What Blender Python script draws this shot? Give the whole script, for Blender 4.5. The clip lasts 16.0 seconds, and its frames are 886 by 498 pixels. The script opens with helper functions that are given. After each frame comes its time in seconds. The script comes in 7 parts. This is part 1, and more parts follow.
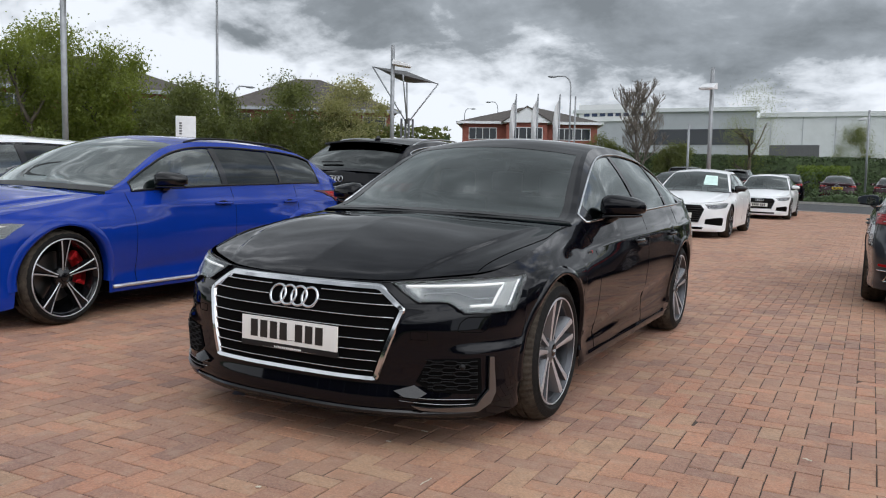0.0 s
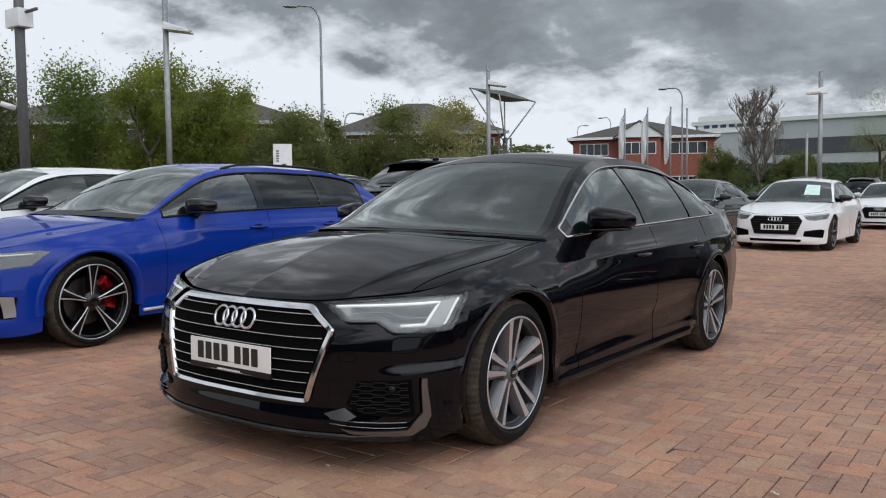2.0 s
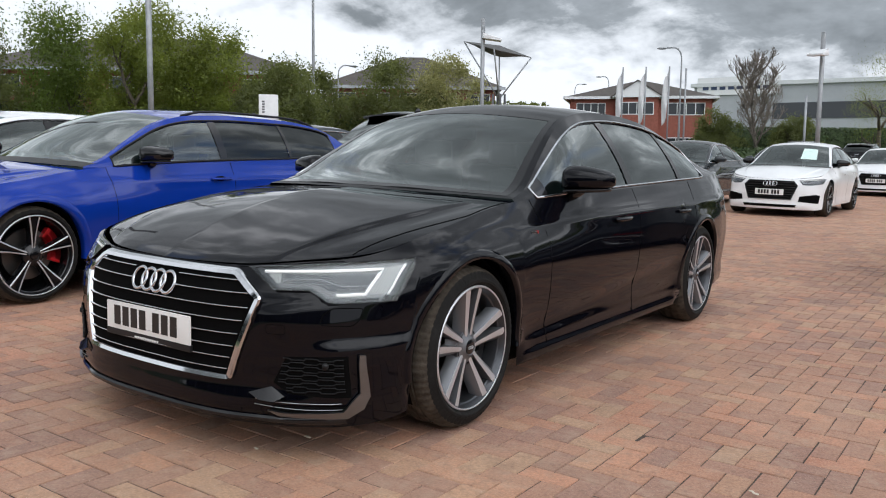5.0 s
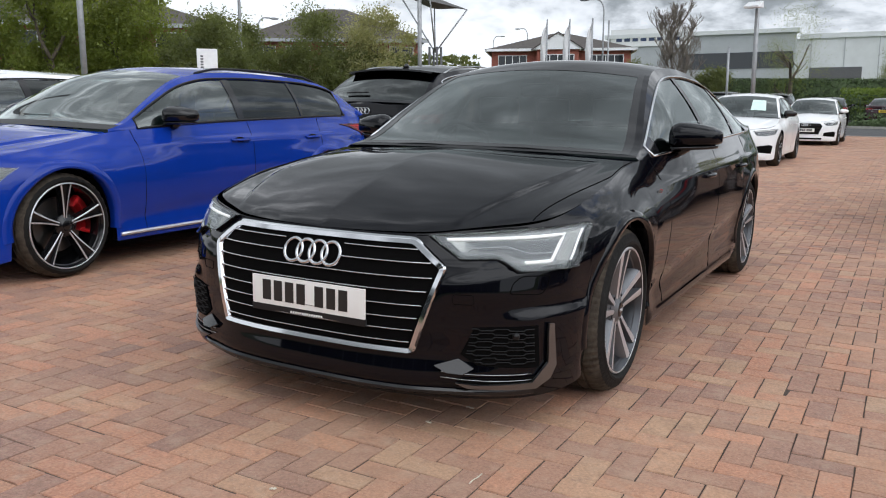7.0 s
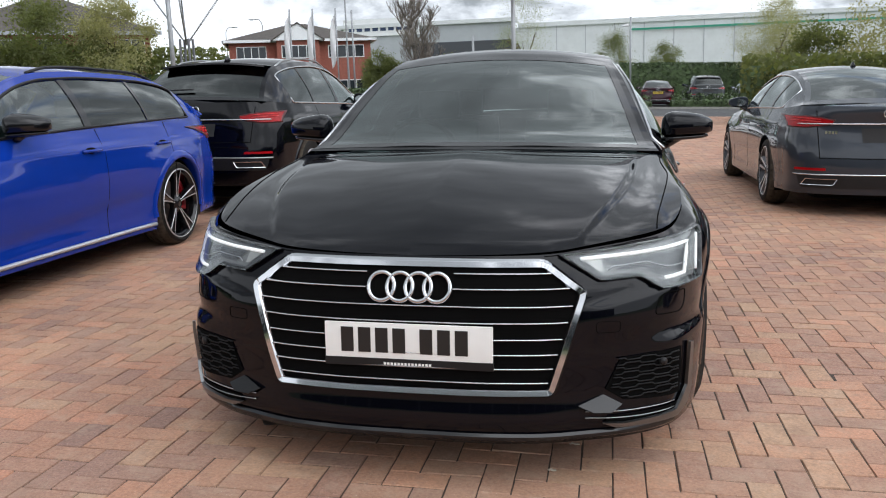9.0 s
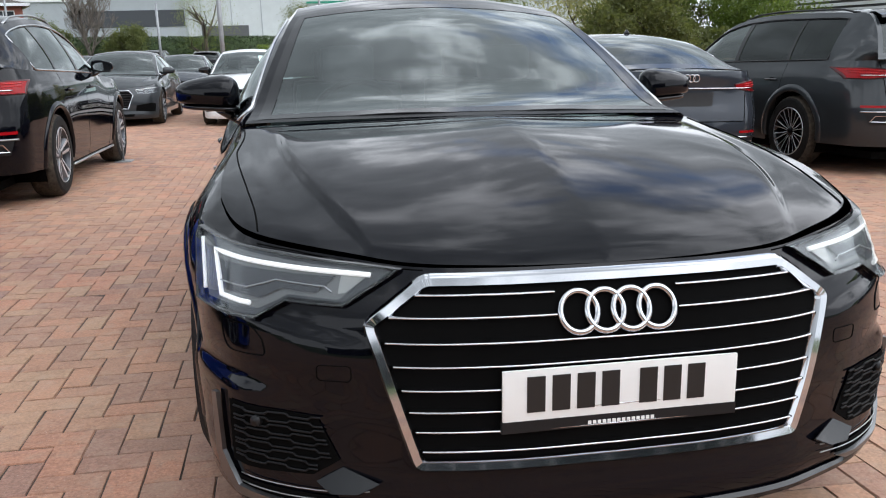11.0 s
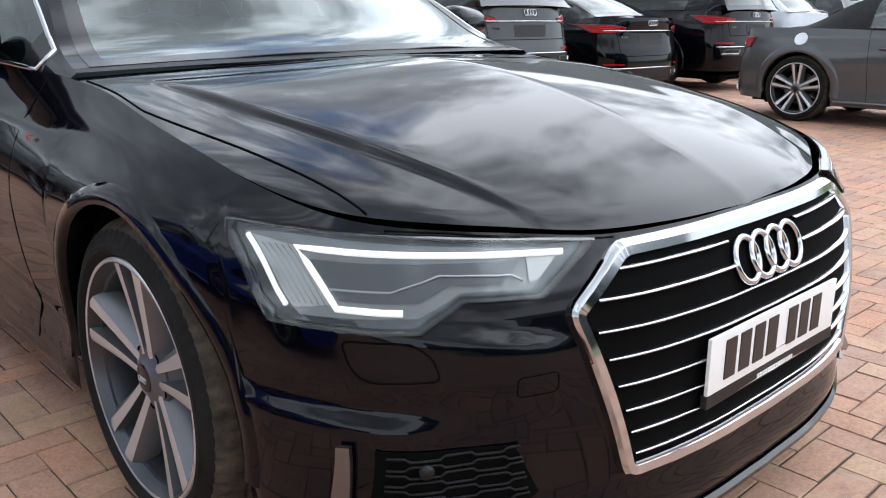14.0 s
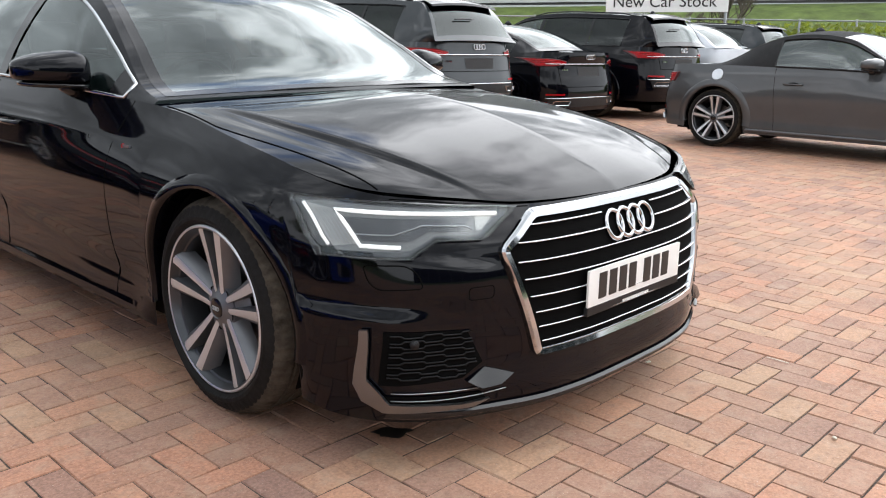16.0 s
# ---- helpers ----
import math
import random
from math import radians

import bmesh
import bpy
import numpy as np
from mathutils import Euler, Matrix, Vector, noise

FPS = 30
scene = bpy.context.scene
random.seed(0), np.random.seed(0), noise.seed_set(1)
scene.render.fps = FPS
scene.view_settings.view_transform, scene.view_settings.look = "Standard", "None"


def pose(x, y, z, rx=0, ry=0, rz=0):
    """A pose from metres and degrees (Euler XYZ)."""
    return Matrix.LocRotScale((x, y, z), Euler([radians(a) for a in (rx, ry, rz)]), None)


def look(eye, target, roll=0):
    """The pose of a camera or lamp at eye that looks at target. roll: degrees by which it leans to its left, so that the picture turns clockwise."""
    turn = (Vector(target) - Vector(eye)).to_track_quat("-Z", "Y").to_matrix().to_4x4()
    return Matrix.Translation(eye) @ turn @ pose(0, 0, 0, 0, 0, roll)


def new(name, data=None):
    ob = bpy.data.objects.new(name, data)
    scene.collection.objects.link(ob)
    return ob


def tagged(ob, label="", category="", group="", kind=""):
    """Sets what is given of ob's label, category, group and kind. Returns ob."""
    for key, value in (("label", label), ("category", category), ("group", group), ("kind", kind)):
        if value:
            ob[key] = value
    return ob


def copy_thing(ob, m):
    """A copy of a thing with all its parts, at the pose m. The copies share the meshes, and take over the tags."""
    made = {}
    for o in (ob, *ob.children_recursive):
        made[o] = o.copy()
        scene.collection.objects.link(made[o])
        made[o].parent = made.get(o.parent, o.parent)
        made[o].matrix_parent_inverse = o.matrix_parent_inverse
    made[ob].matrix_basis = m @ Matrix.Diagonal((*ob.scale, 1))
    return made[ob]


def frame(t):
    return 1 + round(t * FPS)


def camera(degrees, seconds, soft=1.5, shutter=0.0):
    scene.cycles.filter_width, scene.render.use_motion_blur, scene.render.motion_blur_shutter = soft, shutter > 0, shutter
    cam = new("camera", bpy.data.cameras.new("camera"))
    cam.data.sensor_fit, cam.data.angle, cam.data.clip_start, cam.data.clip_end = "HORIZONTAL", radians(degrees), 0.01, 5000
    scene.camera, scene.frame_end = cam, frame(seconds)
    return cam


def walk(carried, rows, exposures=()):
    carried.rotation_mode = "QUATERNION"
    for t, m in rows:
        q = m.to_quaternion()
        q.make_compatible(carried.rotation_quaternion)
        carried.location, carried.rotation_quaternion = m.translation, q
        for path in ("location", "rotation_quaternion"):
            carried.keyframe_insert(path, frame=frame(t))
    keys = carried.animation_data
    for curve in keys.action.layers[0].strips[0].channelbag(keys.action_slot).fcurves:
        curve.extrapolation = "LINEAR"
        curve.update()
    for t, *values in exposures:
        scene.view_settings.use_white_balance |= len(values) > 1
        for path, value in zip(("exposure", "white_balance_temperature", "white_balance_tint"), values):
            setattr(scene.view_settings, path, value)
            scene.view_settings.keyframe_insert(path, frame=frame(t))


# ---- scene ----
cam = camera(55.9, 16.0, soft=1.1)
PATH = [
    (0, (2.244, -3.846, 1.197), (1.341, -2.071, 1.014), 2.1),
    (0.5, (2.436, -3.842, 1.193), (1.411, -2.133, 1.025), 2.3),
    (1, (2.6, -3.775, 1.227), (1.474, -2.128, 1.085), 1.3),
    (1.5, (2.771, -3.521, 1.222), (1.612, -1.894, 1.129), 0.8),
    (2, (2.87, -3.337, 1.194), (1.718, -1.709, 1.053), 0.3),
    (2.5, (2.818, -3.082, 1.175), (1.691, -1.448, 0.932), 0.6),
    (3, (2.841, -2.832, 1.175), (1.725, -1.19, 0.928), 1.2),
    (3.2, (2.871, -2.71, 1.183), (1.758, -1.065, 0.952), 1.6),
    (5.3, (2.712, -2.933, 1.176), (1.568, -1.312, 0.925), 1.7),
    (5.5, (2.657, -2.967, 1.163), (1.501, -1.36, 0.88), 1.8),
    (6, (2.43, -3.001, 1.152), (1.275, -1.405, 0.81), 1.7),
    (6.5, (2.177, -3.109, 1.152), (1.093, -1.463, 0.809), 1.9),
    (7, (1.896, -3.306, 1.182), (0.944, -1.582, 0.836), 1.0),
    (7.5, (1.6, -3.344, 1.167), (0.727, -1.58, 0.809), 0.0),
    (8, (1.276, -3.33, 1.191), (0.51, -1.514, 0.848), -0.6),
    (8.5, (0.908, -3.34, 1.202), (0.336, -1.455, 0.854), -0.5),
    (8.7, (0.78, -3.326, 1.209), (0.29, -1.419, 0.855), -0.6),
    (10.8, (-0.582, -2.548, 1.142), (-0.331, -0.612, 0.706), -1.0),
    (11, (-0.669, -2.463, 1.138), (-0.311, -0.544, 0.704), -0.8),
    (11.5, (-0.952, -2.236, 1.172), (-0.41, -0.36, 0.743), -1.1),
    (12, (-1.117, -1.98, 1.128), (-0.464, -0.144, 0.679), -2.6),
    (12.5, (-1.223, -1.732, 1.069), (-0.343, -0.011, 0.555), -2.1),
    (13, (-1.371, -1.619, 1.028), (-0.27, -0.037, 0.494), -1.0),
    (13.5, (-1.474, -1.555, 1.053), (-0.223, -0.084, 0.532), -0.9),
    (14, (-1.544, -1.599, 1.089), (-0.239, -0.187, 0.537), -0.2),
    (14.5, (-1.62, -1.74, 1.114), (-0.297, -0.347, 0.557), 1.0),
    (15, (-1.758, -1.959, 1.152), (-0.413, -0.569, 0.645), 2.1),
    (15.5, (-1.986, -2.1, 1.169), (-0.602, -0.735, 0.698), 0.8),
    (16, (-2.203, -2.193, 1.166), (-0.803, -0.852, 0.674), 0.7),
]
EXPOSURES = [(0.0, -0.42, 6150, 10), (2.0, -0.57, 6150, 10), (3.0, -0.40, 6150, 10), (5.5, -0.28, 6150, 10), (8.5, -0.10, 6150, 10), (11.0, 0.14, 6050, 10), (12.5, 0.16, 5950, 10), (13.5, 0.33, 5900, 10), (14.5, 0.40, 5950, 10), (16.0, 0.40, 6250, 10)]
# The car park falls gently to one side; LOT carries everything that stands on its paving.
LOT = pose(0, 0, 0, 0, 1.2, 0)


def gz(x, y):
    """The paving's gentle rise away from the first car and its fall to one side."""
    a, c = max(0.0, y - 2.0), max(0.0, x - 1.0)
    f = max(0.0, y - 24.0)
    return 0.003 * a * a / (a + 1.0) + 0.011 * f * f / (f + 3.0) - 0.012 * c * c / (c + 1.0)


def lot(x, y, turn=0.0):
    """A pose on the paving."""
    e = 0.5
    return LOT @ Matrix.Translation((x, y, gz(x, y))) @ Matrix.Rotation(math.atan((gz(x, y + e) - gz(x, y - e)) / (2 * e)), 4, "X") @ Matrix.Rotation(-math.atan((gz(x + e, y) - gz(x - e, y)) / (2 * e)), 4, "Y") @ Matrix.Rotation(radians(turn), 4, "Z")


walk(cam, [(t, LOT @ look(eye, target, roll)) for t, eye, target, roll in PATH], EXPOSURES)

# ---------------------------------------------------------------- light
SUN_EL, SUN_AZ = 80.0, 268.0
world = bpy.data.worlds.new("sky")
scene.world = world
world.use_nodes = True


def nodes_of(tree):
    tree.nodes.clear()
    def add(kind, **inputs):
        n = tree.nodes.new(kind)
        for key, value in inputs.items():
            n.inputs[key.replace("_", " ")].default_value = value
        return n
    return add, tree.links.new


def build_sky():
    add, link = nodes_of(world.node_tree)
    out, bg = add("ShaderNodeOutputWorld"), add("ShaderNodeBackground", Strength=0.1)
    sky = add("ShaderNodeTexSky")
    sky.sky_type, sky.sun_disc = "NISHITA", False
    sky.sun_elevation, sky.sun_rotation = radians(SUN_EL), radians(SUN_AZ)
    tc, sep = add("ShaderNodeTexCoord"), add("ShaderNodeSeparateXYZ")
    link(tc.outputs["Generated"], sep.inputs[0])
    # project the view direction on a flat cloud layer
    def m(op, a, b=None, c=None):
        n = add("ShaderNodeMath")
        n.operation = op
        for i, v in enumerate((a, b, c)):
            if v is None:
                continue
            if isinstance(v, (int, float)):
                n.inputs[i].default_value = v
            else:
                link(v, n.inputs[i])
        return n.outputs[0]
    zz = m("ADD", m("MAXIMUM", sep.outputs["Z"], 0.0), 0.38)
    comb = add("ShaderNodeCombineXYZ")
    link(m("DIVIDE", sep.outputs["X"], zz), comb.inputs[0])
    link(m("DIVIDE", sep.outputs["Y"], zz), comb.inputs[1])
    def noise_tex(scale, detail, rough, dist, off):
        n = add("ShaderNodeTexNoise", Scale=scale, Detail=detail, Roughness=rough, Distortion=dist)
        mp = add("ShaderNodeMapping")
        mp.inputs["Location"].default_value = off
        link(comb.outputs[0], mp.inputs[0])
        link(mp.outputs[0], n.inputs["Vector"])
        return n.outputs["Fac"]
    big = noise_tex(1.25, 6, 0.55, 0.3, CLOUD_OFF)
    fine = noise_tex(4.2, 8, 0.6, 0.2, (1.0, 5.0, 0.0))
    mixv = m("ADD", m("ADD", m("MULTIPLY", big, 0.62), m("MULTIPLY", fine, 0.38)), m("MULTIPLY_ADD", sep.outputs["X"], 0.07, 0.008))
    def toward(x, y, z, power):
        """How near the direction comes to a bearing, 1 on it."""
        d = add("ShaderNodeVectorMath")
        d.operation = "DOT_PRODUCT"
        link(tc.outputs["Generated"], d.inputs[0])
        d.inputs[1].default_value = Vector((x, y, z)).normalized()
        return m("POWER", m("MAXIMUM", d.outputs["Value"], 0.0), power)
    # a heavy bank of cloud beyond the road, a bright opening behind the camera
    bank = toward(-.22, .90, .40, 14.0)
    mixv = m("ADD", m("SUBTRACT", mixv, m("MULTIPLY", bank, .085)), m("MULTIPLY", toward(.72, -.40, .58, 3.0), .12))
    ramp = add("ShaderNodeValToRGB")
    link(mixv, ramp.inputs[0])
    e = ramp.color_ramp.elements
    e[0].position, e[0].color = 0.36, (0.17, 0.185, 0.195, 1)
    e[1].position, e[1].color = 0.61, (1.6, 1.6, 1.6, 1)
    for p, c in ((0.45, (0.27, 0.29, 0.305, 1)), (0.515, (0.44, 0.46, 0.475, 1)), (0.555, (0.95, 0.96, 0.97, 1))):
        n = e.new(p)
        n.color = c
    scl = add("ShaderNodeVectorMath")
    scl.operation = "SCALE"
    scl.inputs["Scale"].default_value = CLOUD_GAIN
    link(ramp.outputs[0], scl.inputs[0])
    # holes in the cloud let the clear sky through
    hole = add("ShaderNodeValToRGB")
    link(noise_tex(1.1, 5, 0.55, 0.4, (7.3, 2.1, 0.0)), hole.inputs[0])
    h = hole.color_ramp.elements
    h[0].position, h[0].color = 0.64, (0, 0, 0, 1)
    h[1].position, h[1].color = 0.70, (1, 1, 1, 1)
    mix = add("ShaderNodeMix")
    mix.data_type = "RGBA"
    link(hole.outputs[0], mix.inputs[0])
    link(scl.outputs[0], mix.inputs[6])
    clear = add("ShaderNodeVectorMath")
    clear.operation = "SCALE"
    clear.inputs["Scale"].default_value = 2.2
    link(sky.outputs[0], clear.inputs[0])
    link(clear.outputs[0], mix.inputs[7])
    # brighter haze low on the horizon
    haze = add("ShaderNodeMix")
    haze.data_type = "RGBA"
    low = m("MULTIPLY", m("SUBTRACT", 0.215, m("MAXIMUM", sep.outputs["Z"], 0.0)), 9.0)
    lump = m("SUBTRACT", m("ADD", m("MULTIPLY", big, 0.55), m("MULTIPLY", fine, 0.45)), 0.5)
    low = m("SUBTRACT", m("ADD", low, m("MULTIPLY", lump, 9.0)), m("MULTIPLY", sep.outputs["X"], 0.25))
    low = m("SUBTRACT", low, m("MULTIPLY_ADD", sep.outputs["Y"], 1.25, -0.78))
    low = m("SUBTRACT", low, m("MULTIPLY", m("MINIMUM", sep.outputs["X"], 0.0), 0.35))
    low = m("SUBTRACT", low, m("MULTIPLY", toward(-.30, .92, .27, 40.0), .7))
    link(m("MINIMUM", m("MAXIMUM", low, 0.0), 1.0), haze.inputs[0])
    link(mix.outputs[2], haze.inputs[6])
    haze.inputs[7].default_value = (12.4, 12.7, 13.0, 1)
    haze.clamp_factor = True
    link(haze.outputs[2], bg.inputs["Color"])
    link(bg.outputs[0], out.inputs[0])


CLOUD_OFF, CLOUD_GAIN = (0.0, 0.0, 0.0), 18.0
build_sky()
sun = new("sun", bpy.data.lights.new("sun", "SUN"))
sun.data.energy, sun.data.angle, sun.data.color = 0.52, radians(176), (1.0, 0.95, 0.88)
sun.matrix_world = look((0, 0, 0), (-math.cos(radians(SUN_EL)) * math.sin(radians(SUN_AZ)), -math.cos(radians(SUN_EL)) * math.cos(radians(SUN_AZ)), -math.sin(radians(SUN_EL))))

# ---------------------------------------------------------------- materials
MATS = {}


def mat(name, color, rough=0.5, metal=0.0, coat=0.0, vary=0.12, scale=8.0, bump=0.0, bump_scale=60.0, emit=0.0, spec=0.5, dirt=0.0, coat_ior=1.5):
    if name in MATS:
        return MATS[name]
    ma = bpy.data.materials.new(name)
    MATS[name] = ma
    ma.use_nodes = True
    add, link = nodes_of(ma.node_tree)
    out, b = add("ShaderNodeOutputMaterial"), add("ShaderNodeBsdfPrincipled")
    b.inputs["Metallic"].default_value = metal
    b.inputs["Specular IOR Level"].default_value = spec
    b.inputs["Coat Weight"].default_value = coat
    b.inputs["Coat Roughness"].default_value = 0.045
    b.inputs["Coat IOR"].default_value = coat_ior
    tc = add("ShaderNodeTexCoord")
    n = add("ShaderNodeTexNoise", Scale=scale, Detail=6.0, Roughness=0.6)
    link(tc.outputs["Object"], n.inputs["Vector"])
    r = add("ShaderNodeValToRGB")
    link(n.outputs["Fac"], r.inputs[0])
    lo = tuple(max(0.0, c * (1 - vary)) for c in color)
    hi = tuple(min(1.0, c * (1 + vary)) for c in color)
    r.color_ramp.elements[0].position, r.color_ramp.elements[0].color = 0.3, (*lo, 1)
    r.color_ramp.elements[1].position, r.color_ramp.elements[1].color = 0.7, (*hi, 1)
    link(r.outputs[0], b.inputs["Base Color"])
    n2 = add("ShaderNodeTexNoise", Scale=scale * 3.1, Detail=4.0)
    link(tc.outputs["Object"], n2.inputs["Vector"])
    mr = add("ShaderNodeMapRange")
    link(n2.outputs["Fac"], mr.inputs[0])
    mr.inputs[3].default_value, mr.inputs[4].default_value = max(0.0, rough * (1 - 0.5 * vary)), min(1.0, rough * (1 + 0.5 * vary) + dirt)
    link(mr.outputs[0], b.inputs["Roughness"])
    if bump:
        n3 = add("ShaderNodeTexNoise", Scale=bump_scale, Detail=5.0)
        link(tc.outputs["Object"], n3.inputs["Vector"])
        bp = add("ShaderNodeBump", Strength=bump, Distance=0.01)
        link(n3.outputs["Fac"], bp.inputs["Height"])
        link(bp.outputs[0], b.inputs["Normal"])
    if emit:
        b.inputs["Emission Color"].default_value = (*color, 1)
        b.inputs["Emission Strength"].default_value = emit
    link(b.outputs[0], out.inputs[0])
    return ma


def glass(name, tint, gloss=0.0, ior=1.66):
    """Thin pane: tinted see-through with a mirror coat that grows towards grazing angles."""
    if name in MATS:
        return MATS[name]
    ma = bpy.data.materials.new(name)
    MATS[name] = ma
    ma.use_nodes = True
    add, link = nodes_of(ma.node_tree)
    out, tr, gl, mx, lw = (add("ShaderNodeOutputMaterial"), add("ShaderNodeBsdfTransparent"), add("ShaderNodeBsdfGlossy", Roughness=0.012),
                           add("ShaderNodeMixShader"), add("ShaderNodeLayerWeight", Blend=0.5))
    tr.inputs[0].default_value = (*tint, 1)
    gl.inputs[0].default_value = (0.94, 1.0, 0.99, 1)
    f0 = 1.7 * ((ior - 1) / (ior + 1)) ** 2
    pw, ad = add("ShaderNodeMath"), add("ShaderNodeMath")
    pw.operation, ad.operation = "POWER", "MULTIPLY_ADD"
    pw.inputs[1].default_value = 4.6
    link(lw.outputs["Facing"], pw.inputs[0])
    link(pw.outputs[0], ad.inputs[0])
    ad.inputs[1].default_value, ad.inputs[2].default_value = 1 - f0 - gloss, f0 + gloss
    ad.use_clamp = True
    link(ad.outputs[0], mx.inputs[0])
    link(tr.outputs[0], mx.inputs[1])
    link(gl.outputs[0], mx.inputs[2])
    link(mx.outputs[0], out.inputs[0])
    return ma


def paint(name, color, metal=0.0, rough=0.3, ior=1.45):
    return mat(name, color, rough=rough + 0.15, metal=metal, coat=1.0, vary=0.06, scale=3.0, dirt=0.04, spec=0.0, coat_ior=ior)


BLACK = paint("black_paint", (0.0016, 0.0018, 0.0036), ior=1.345)
BLUE = paint("blue_paint", (0.005, 0.031, 0.27), ior=1.40)
WHITE = paint("white_paint", (0.78, 0.79, 0.80))
GREY = paint("dark_grey_paint", (0.035, 0.040, 0.044), metal=0.6, rough=0.35)
SLATE = paint("blue_grey_paint", (0.035, 0.041, 0.052), metal=0.6, rough=0.35)
SILVER = paint("silver_paint", (0.45, 0.47, 0.5), metal=0.7, rough=0.35)
TTGREY = paint("mid_grey_paint", (0.085, 0.088, 0.092), metal=0.6, rough=0.4)
CHROME = mat("chrome", (0.57, 0.58, 0.60), rough=0.09, metal=1.0, vary=0.03)
SLATM = mat("slat_chrome", (0.60, 0.61, 0.63), rough=0.12, metal=1.0, vary=0.04)
SATIN = mat("satin_aluminium", (0.42, 0.43, 0.44), rough=0.32, metal=1.0, vary=0.05)
ALLOY = mat("machined_alloy", (0.60, 0.62, 0.65), rough=0.34, metal=0.72, vary=0.06)
BARREL = mat("barrel_grey_alloy", (0.07, 0.073, 0.08), rough=0.34, metal=0.8, vary=0.12)
GUN = mat("gunmetal_alloy", (0.15, 0.155, 0.165), rough=0.42, metal=0.65, vary=0.1)
RUBBER = mat("tyre_rubber", (0.0085, 0.0080, 0.0075), rough=0.75, spec=0.2, vary=0.4, scale=14, bump=0.25, bump_scale=90)
TREAD = mat("dusty_tread", (0.062, 0.052, 0.041), rough=0.95, spec=0.1, vary=0.5, scale=25, bump=0.3, bump_scale=120)
PLASTIC = mat("black_plastic", (0.010, 0.010, 0.011), rough=0.45, spec=0.3, vary=0.2, bump=0.05, bump_scale=300)
BLADEM = mat("dark_satin_aluminium", (0.20, 0.205, 0.21), rough=0.36, metal=1.0, vary=0.05)
MAROON = paint("maroon_paint", (0.035, 0.012, 0.018), metal=0.4)
MESHM = mat("intake_mesh_plastic", (0.008, 0.008, 0.009), rough=0.6, spec=0.2)
GLOSSB = mat("gloss_black_trim", (0.006, 0.006, 0.007), rough=0.12, vary=0.1)
# Near-black without sheen: deep shade of openings, wheel wells and gaps put into colour
VOID = mat("deep_shade_black", (0.003, 0.003, 0.003), rough=0.9, spec=0.05)
CABIN = mat("dark_cabin_cloth", (0.018, 0.018, 0.02), rough=0.8, vary=0.25, scale=30)
SEATM = mat("grey_leather", (0.05, 0.05, 0.052), rough=0.55, vary=0.2, scale=20)
GLASS = glass("car_glass", (0.25, 0.33, 0.32), 0.035, 1.6)
TINT = glass("privacy_glass", (0.035, 0.04, 0.042), ior=1.40)
LENS = glass("lamp_lens", (0.86, 0.88, 0.9), ior=1.38)
REDLENS = mat("red_lens", (0.28, 0.003, 0.006), rough=0.22, vary=0.1, spec=0.25)
DKRED = mat("dark_red_lens", (0.06, 0.002, 0.004), rough=0.3)
REDLED = mat("red_led", (0.55, 0.010, 0.012), rough=0.4)
LED = mat("led_strip", (0.95, 0.93, 0.88), rough=0.3, emit=0.55)
LAMPIN = mat("lamp_housing", (0.42, 0.415, 0.39), rough=0.42, metal=0.7, vary=0.1)
LAMPMID = mat("lamp_grey_housing", (0.21, 0.21, 0.205), rough=0.4, metal=0.6, vary=0.15)
LAMPDK = mat("lamp_dark_housing", (0.085, 0.085, 0.09), rough=0.35, metal=0.5, vary=0.1)
PLATEW = mat("plate_white", (0.80, 0.80, 0.78), rough=0.35, vary=0.03)
PLATEY = mat("plate_yellow", (0.75, 0.52, 0.03), rough=0.35, vary=0.03)
INK = mat("plate_ink", (0.012, 0.012, 0.012), rough=0.4)
REDBRAKE = mat("red_brake", (0.45, 0.01, 0.015), rough=0.35)
DISC = mat("brake_disc", (0.15, 0.15, 0.15), rough=0.35, metal=1.0)
SOFTTOP = mat("soft_top_fabric", (0.012, 0.012, 0.013), rough=0.95, vary=0.2, bump=0.2, bump_scale=400)


# ---------------------------------------------------------------- mesh helpers
def thing(name, m=None, label="", category="", group="", kind=""):
    ob = new(name)
    ob.empty_display_size = 0.2
    if m is not None:
        ob.matrix_world = m
    return tagged(ob, label, category, group, kind)


def part(name, bm, material, parent=None, label="", smooth=True, angle=None):
    """Link a bmesh as one mesh object, under its thing or part."""
    me = bpy.data.meshes.new(name)
    if smooth:
        for f in bm.faces:
            f.smooth = True
    if angle is not None:
        for e in bm.edges:
            if len(e.link_faces) == 2 and e.calc_face_angle(0) > radians(angle):
                e.smooth = False
    bm.to_mesh(me)
    bm.free()
    for ma in (material if isinstance(material, (list, tuple)) else [material]):
        me.materials.append(ma)
    ob = new(name, me)
    if parent is not None:
        ob.parent = parent
    return tagged(ob, label)


def twin(ob, m, parent=None):
    """Another object on the same mesh, with its sub-parts."""
    c = copy_thing(ob, m)
    if parent is not None:
        c.parent = parent
    return c


def grid(bm, rows, flip=False, close=False):
    """A quad sheet through rows of points."""
    vs = [[bm.verts.new(p) for p in r] for r in rows]
    for a, b in zip(vs, vs[1:]):
        n = len(a)
        for i in range(n if close else n - 1):
            q = (a[i], a[(i + 1) % n], b[(i + 1) % n], b[i])
            bm.faces.new(q if not flip else q[::-1])
    return vs


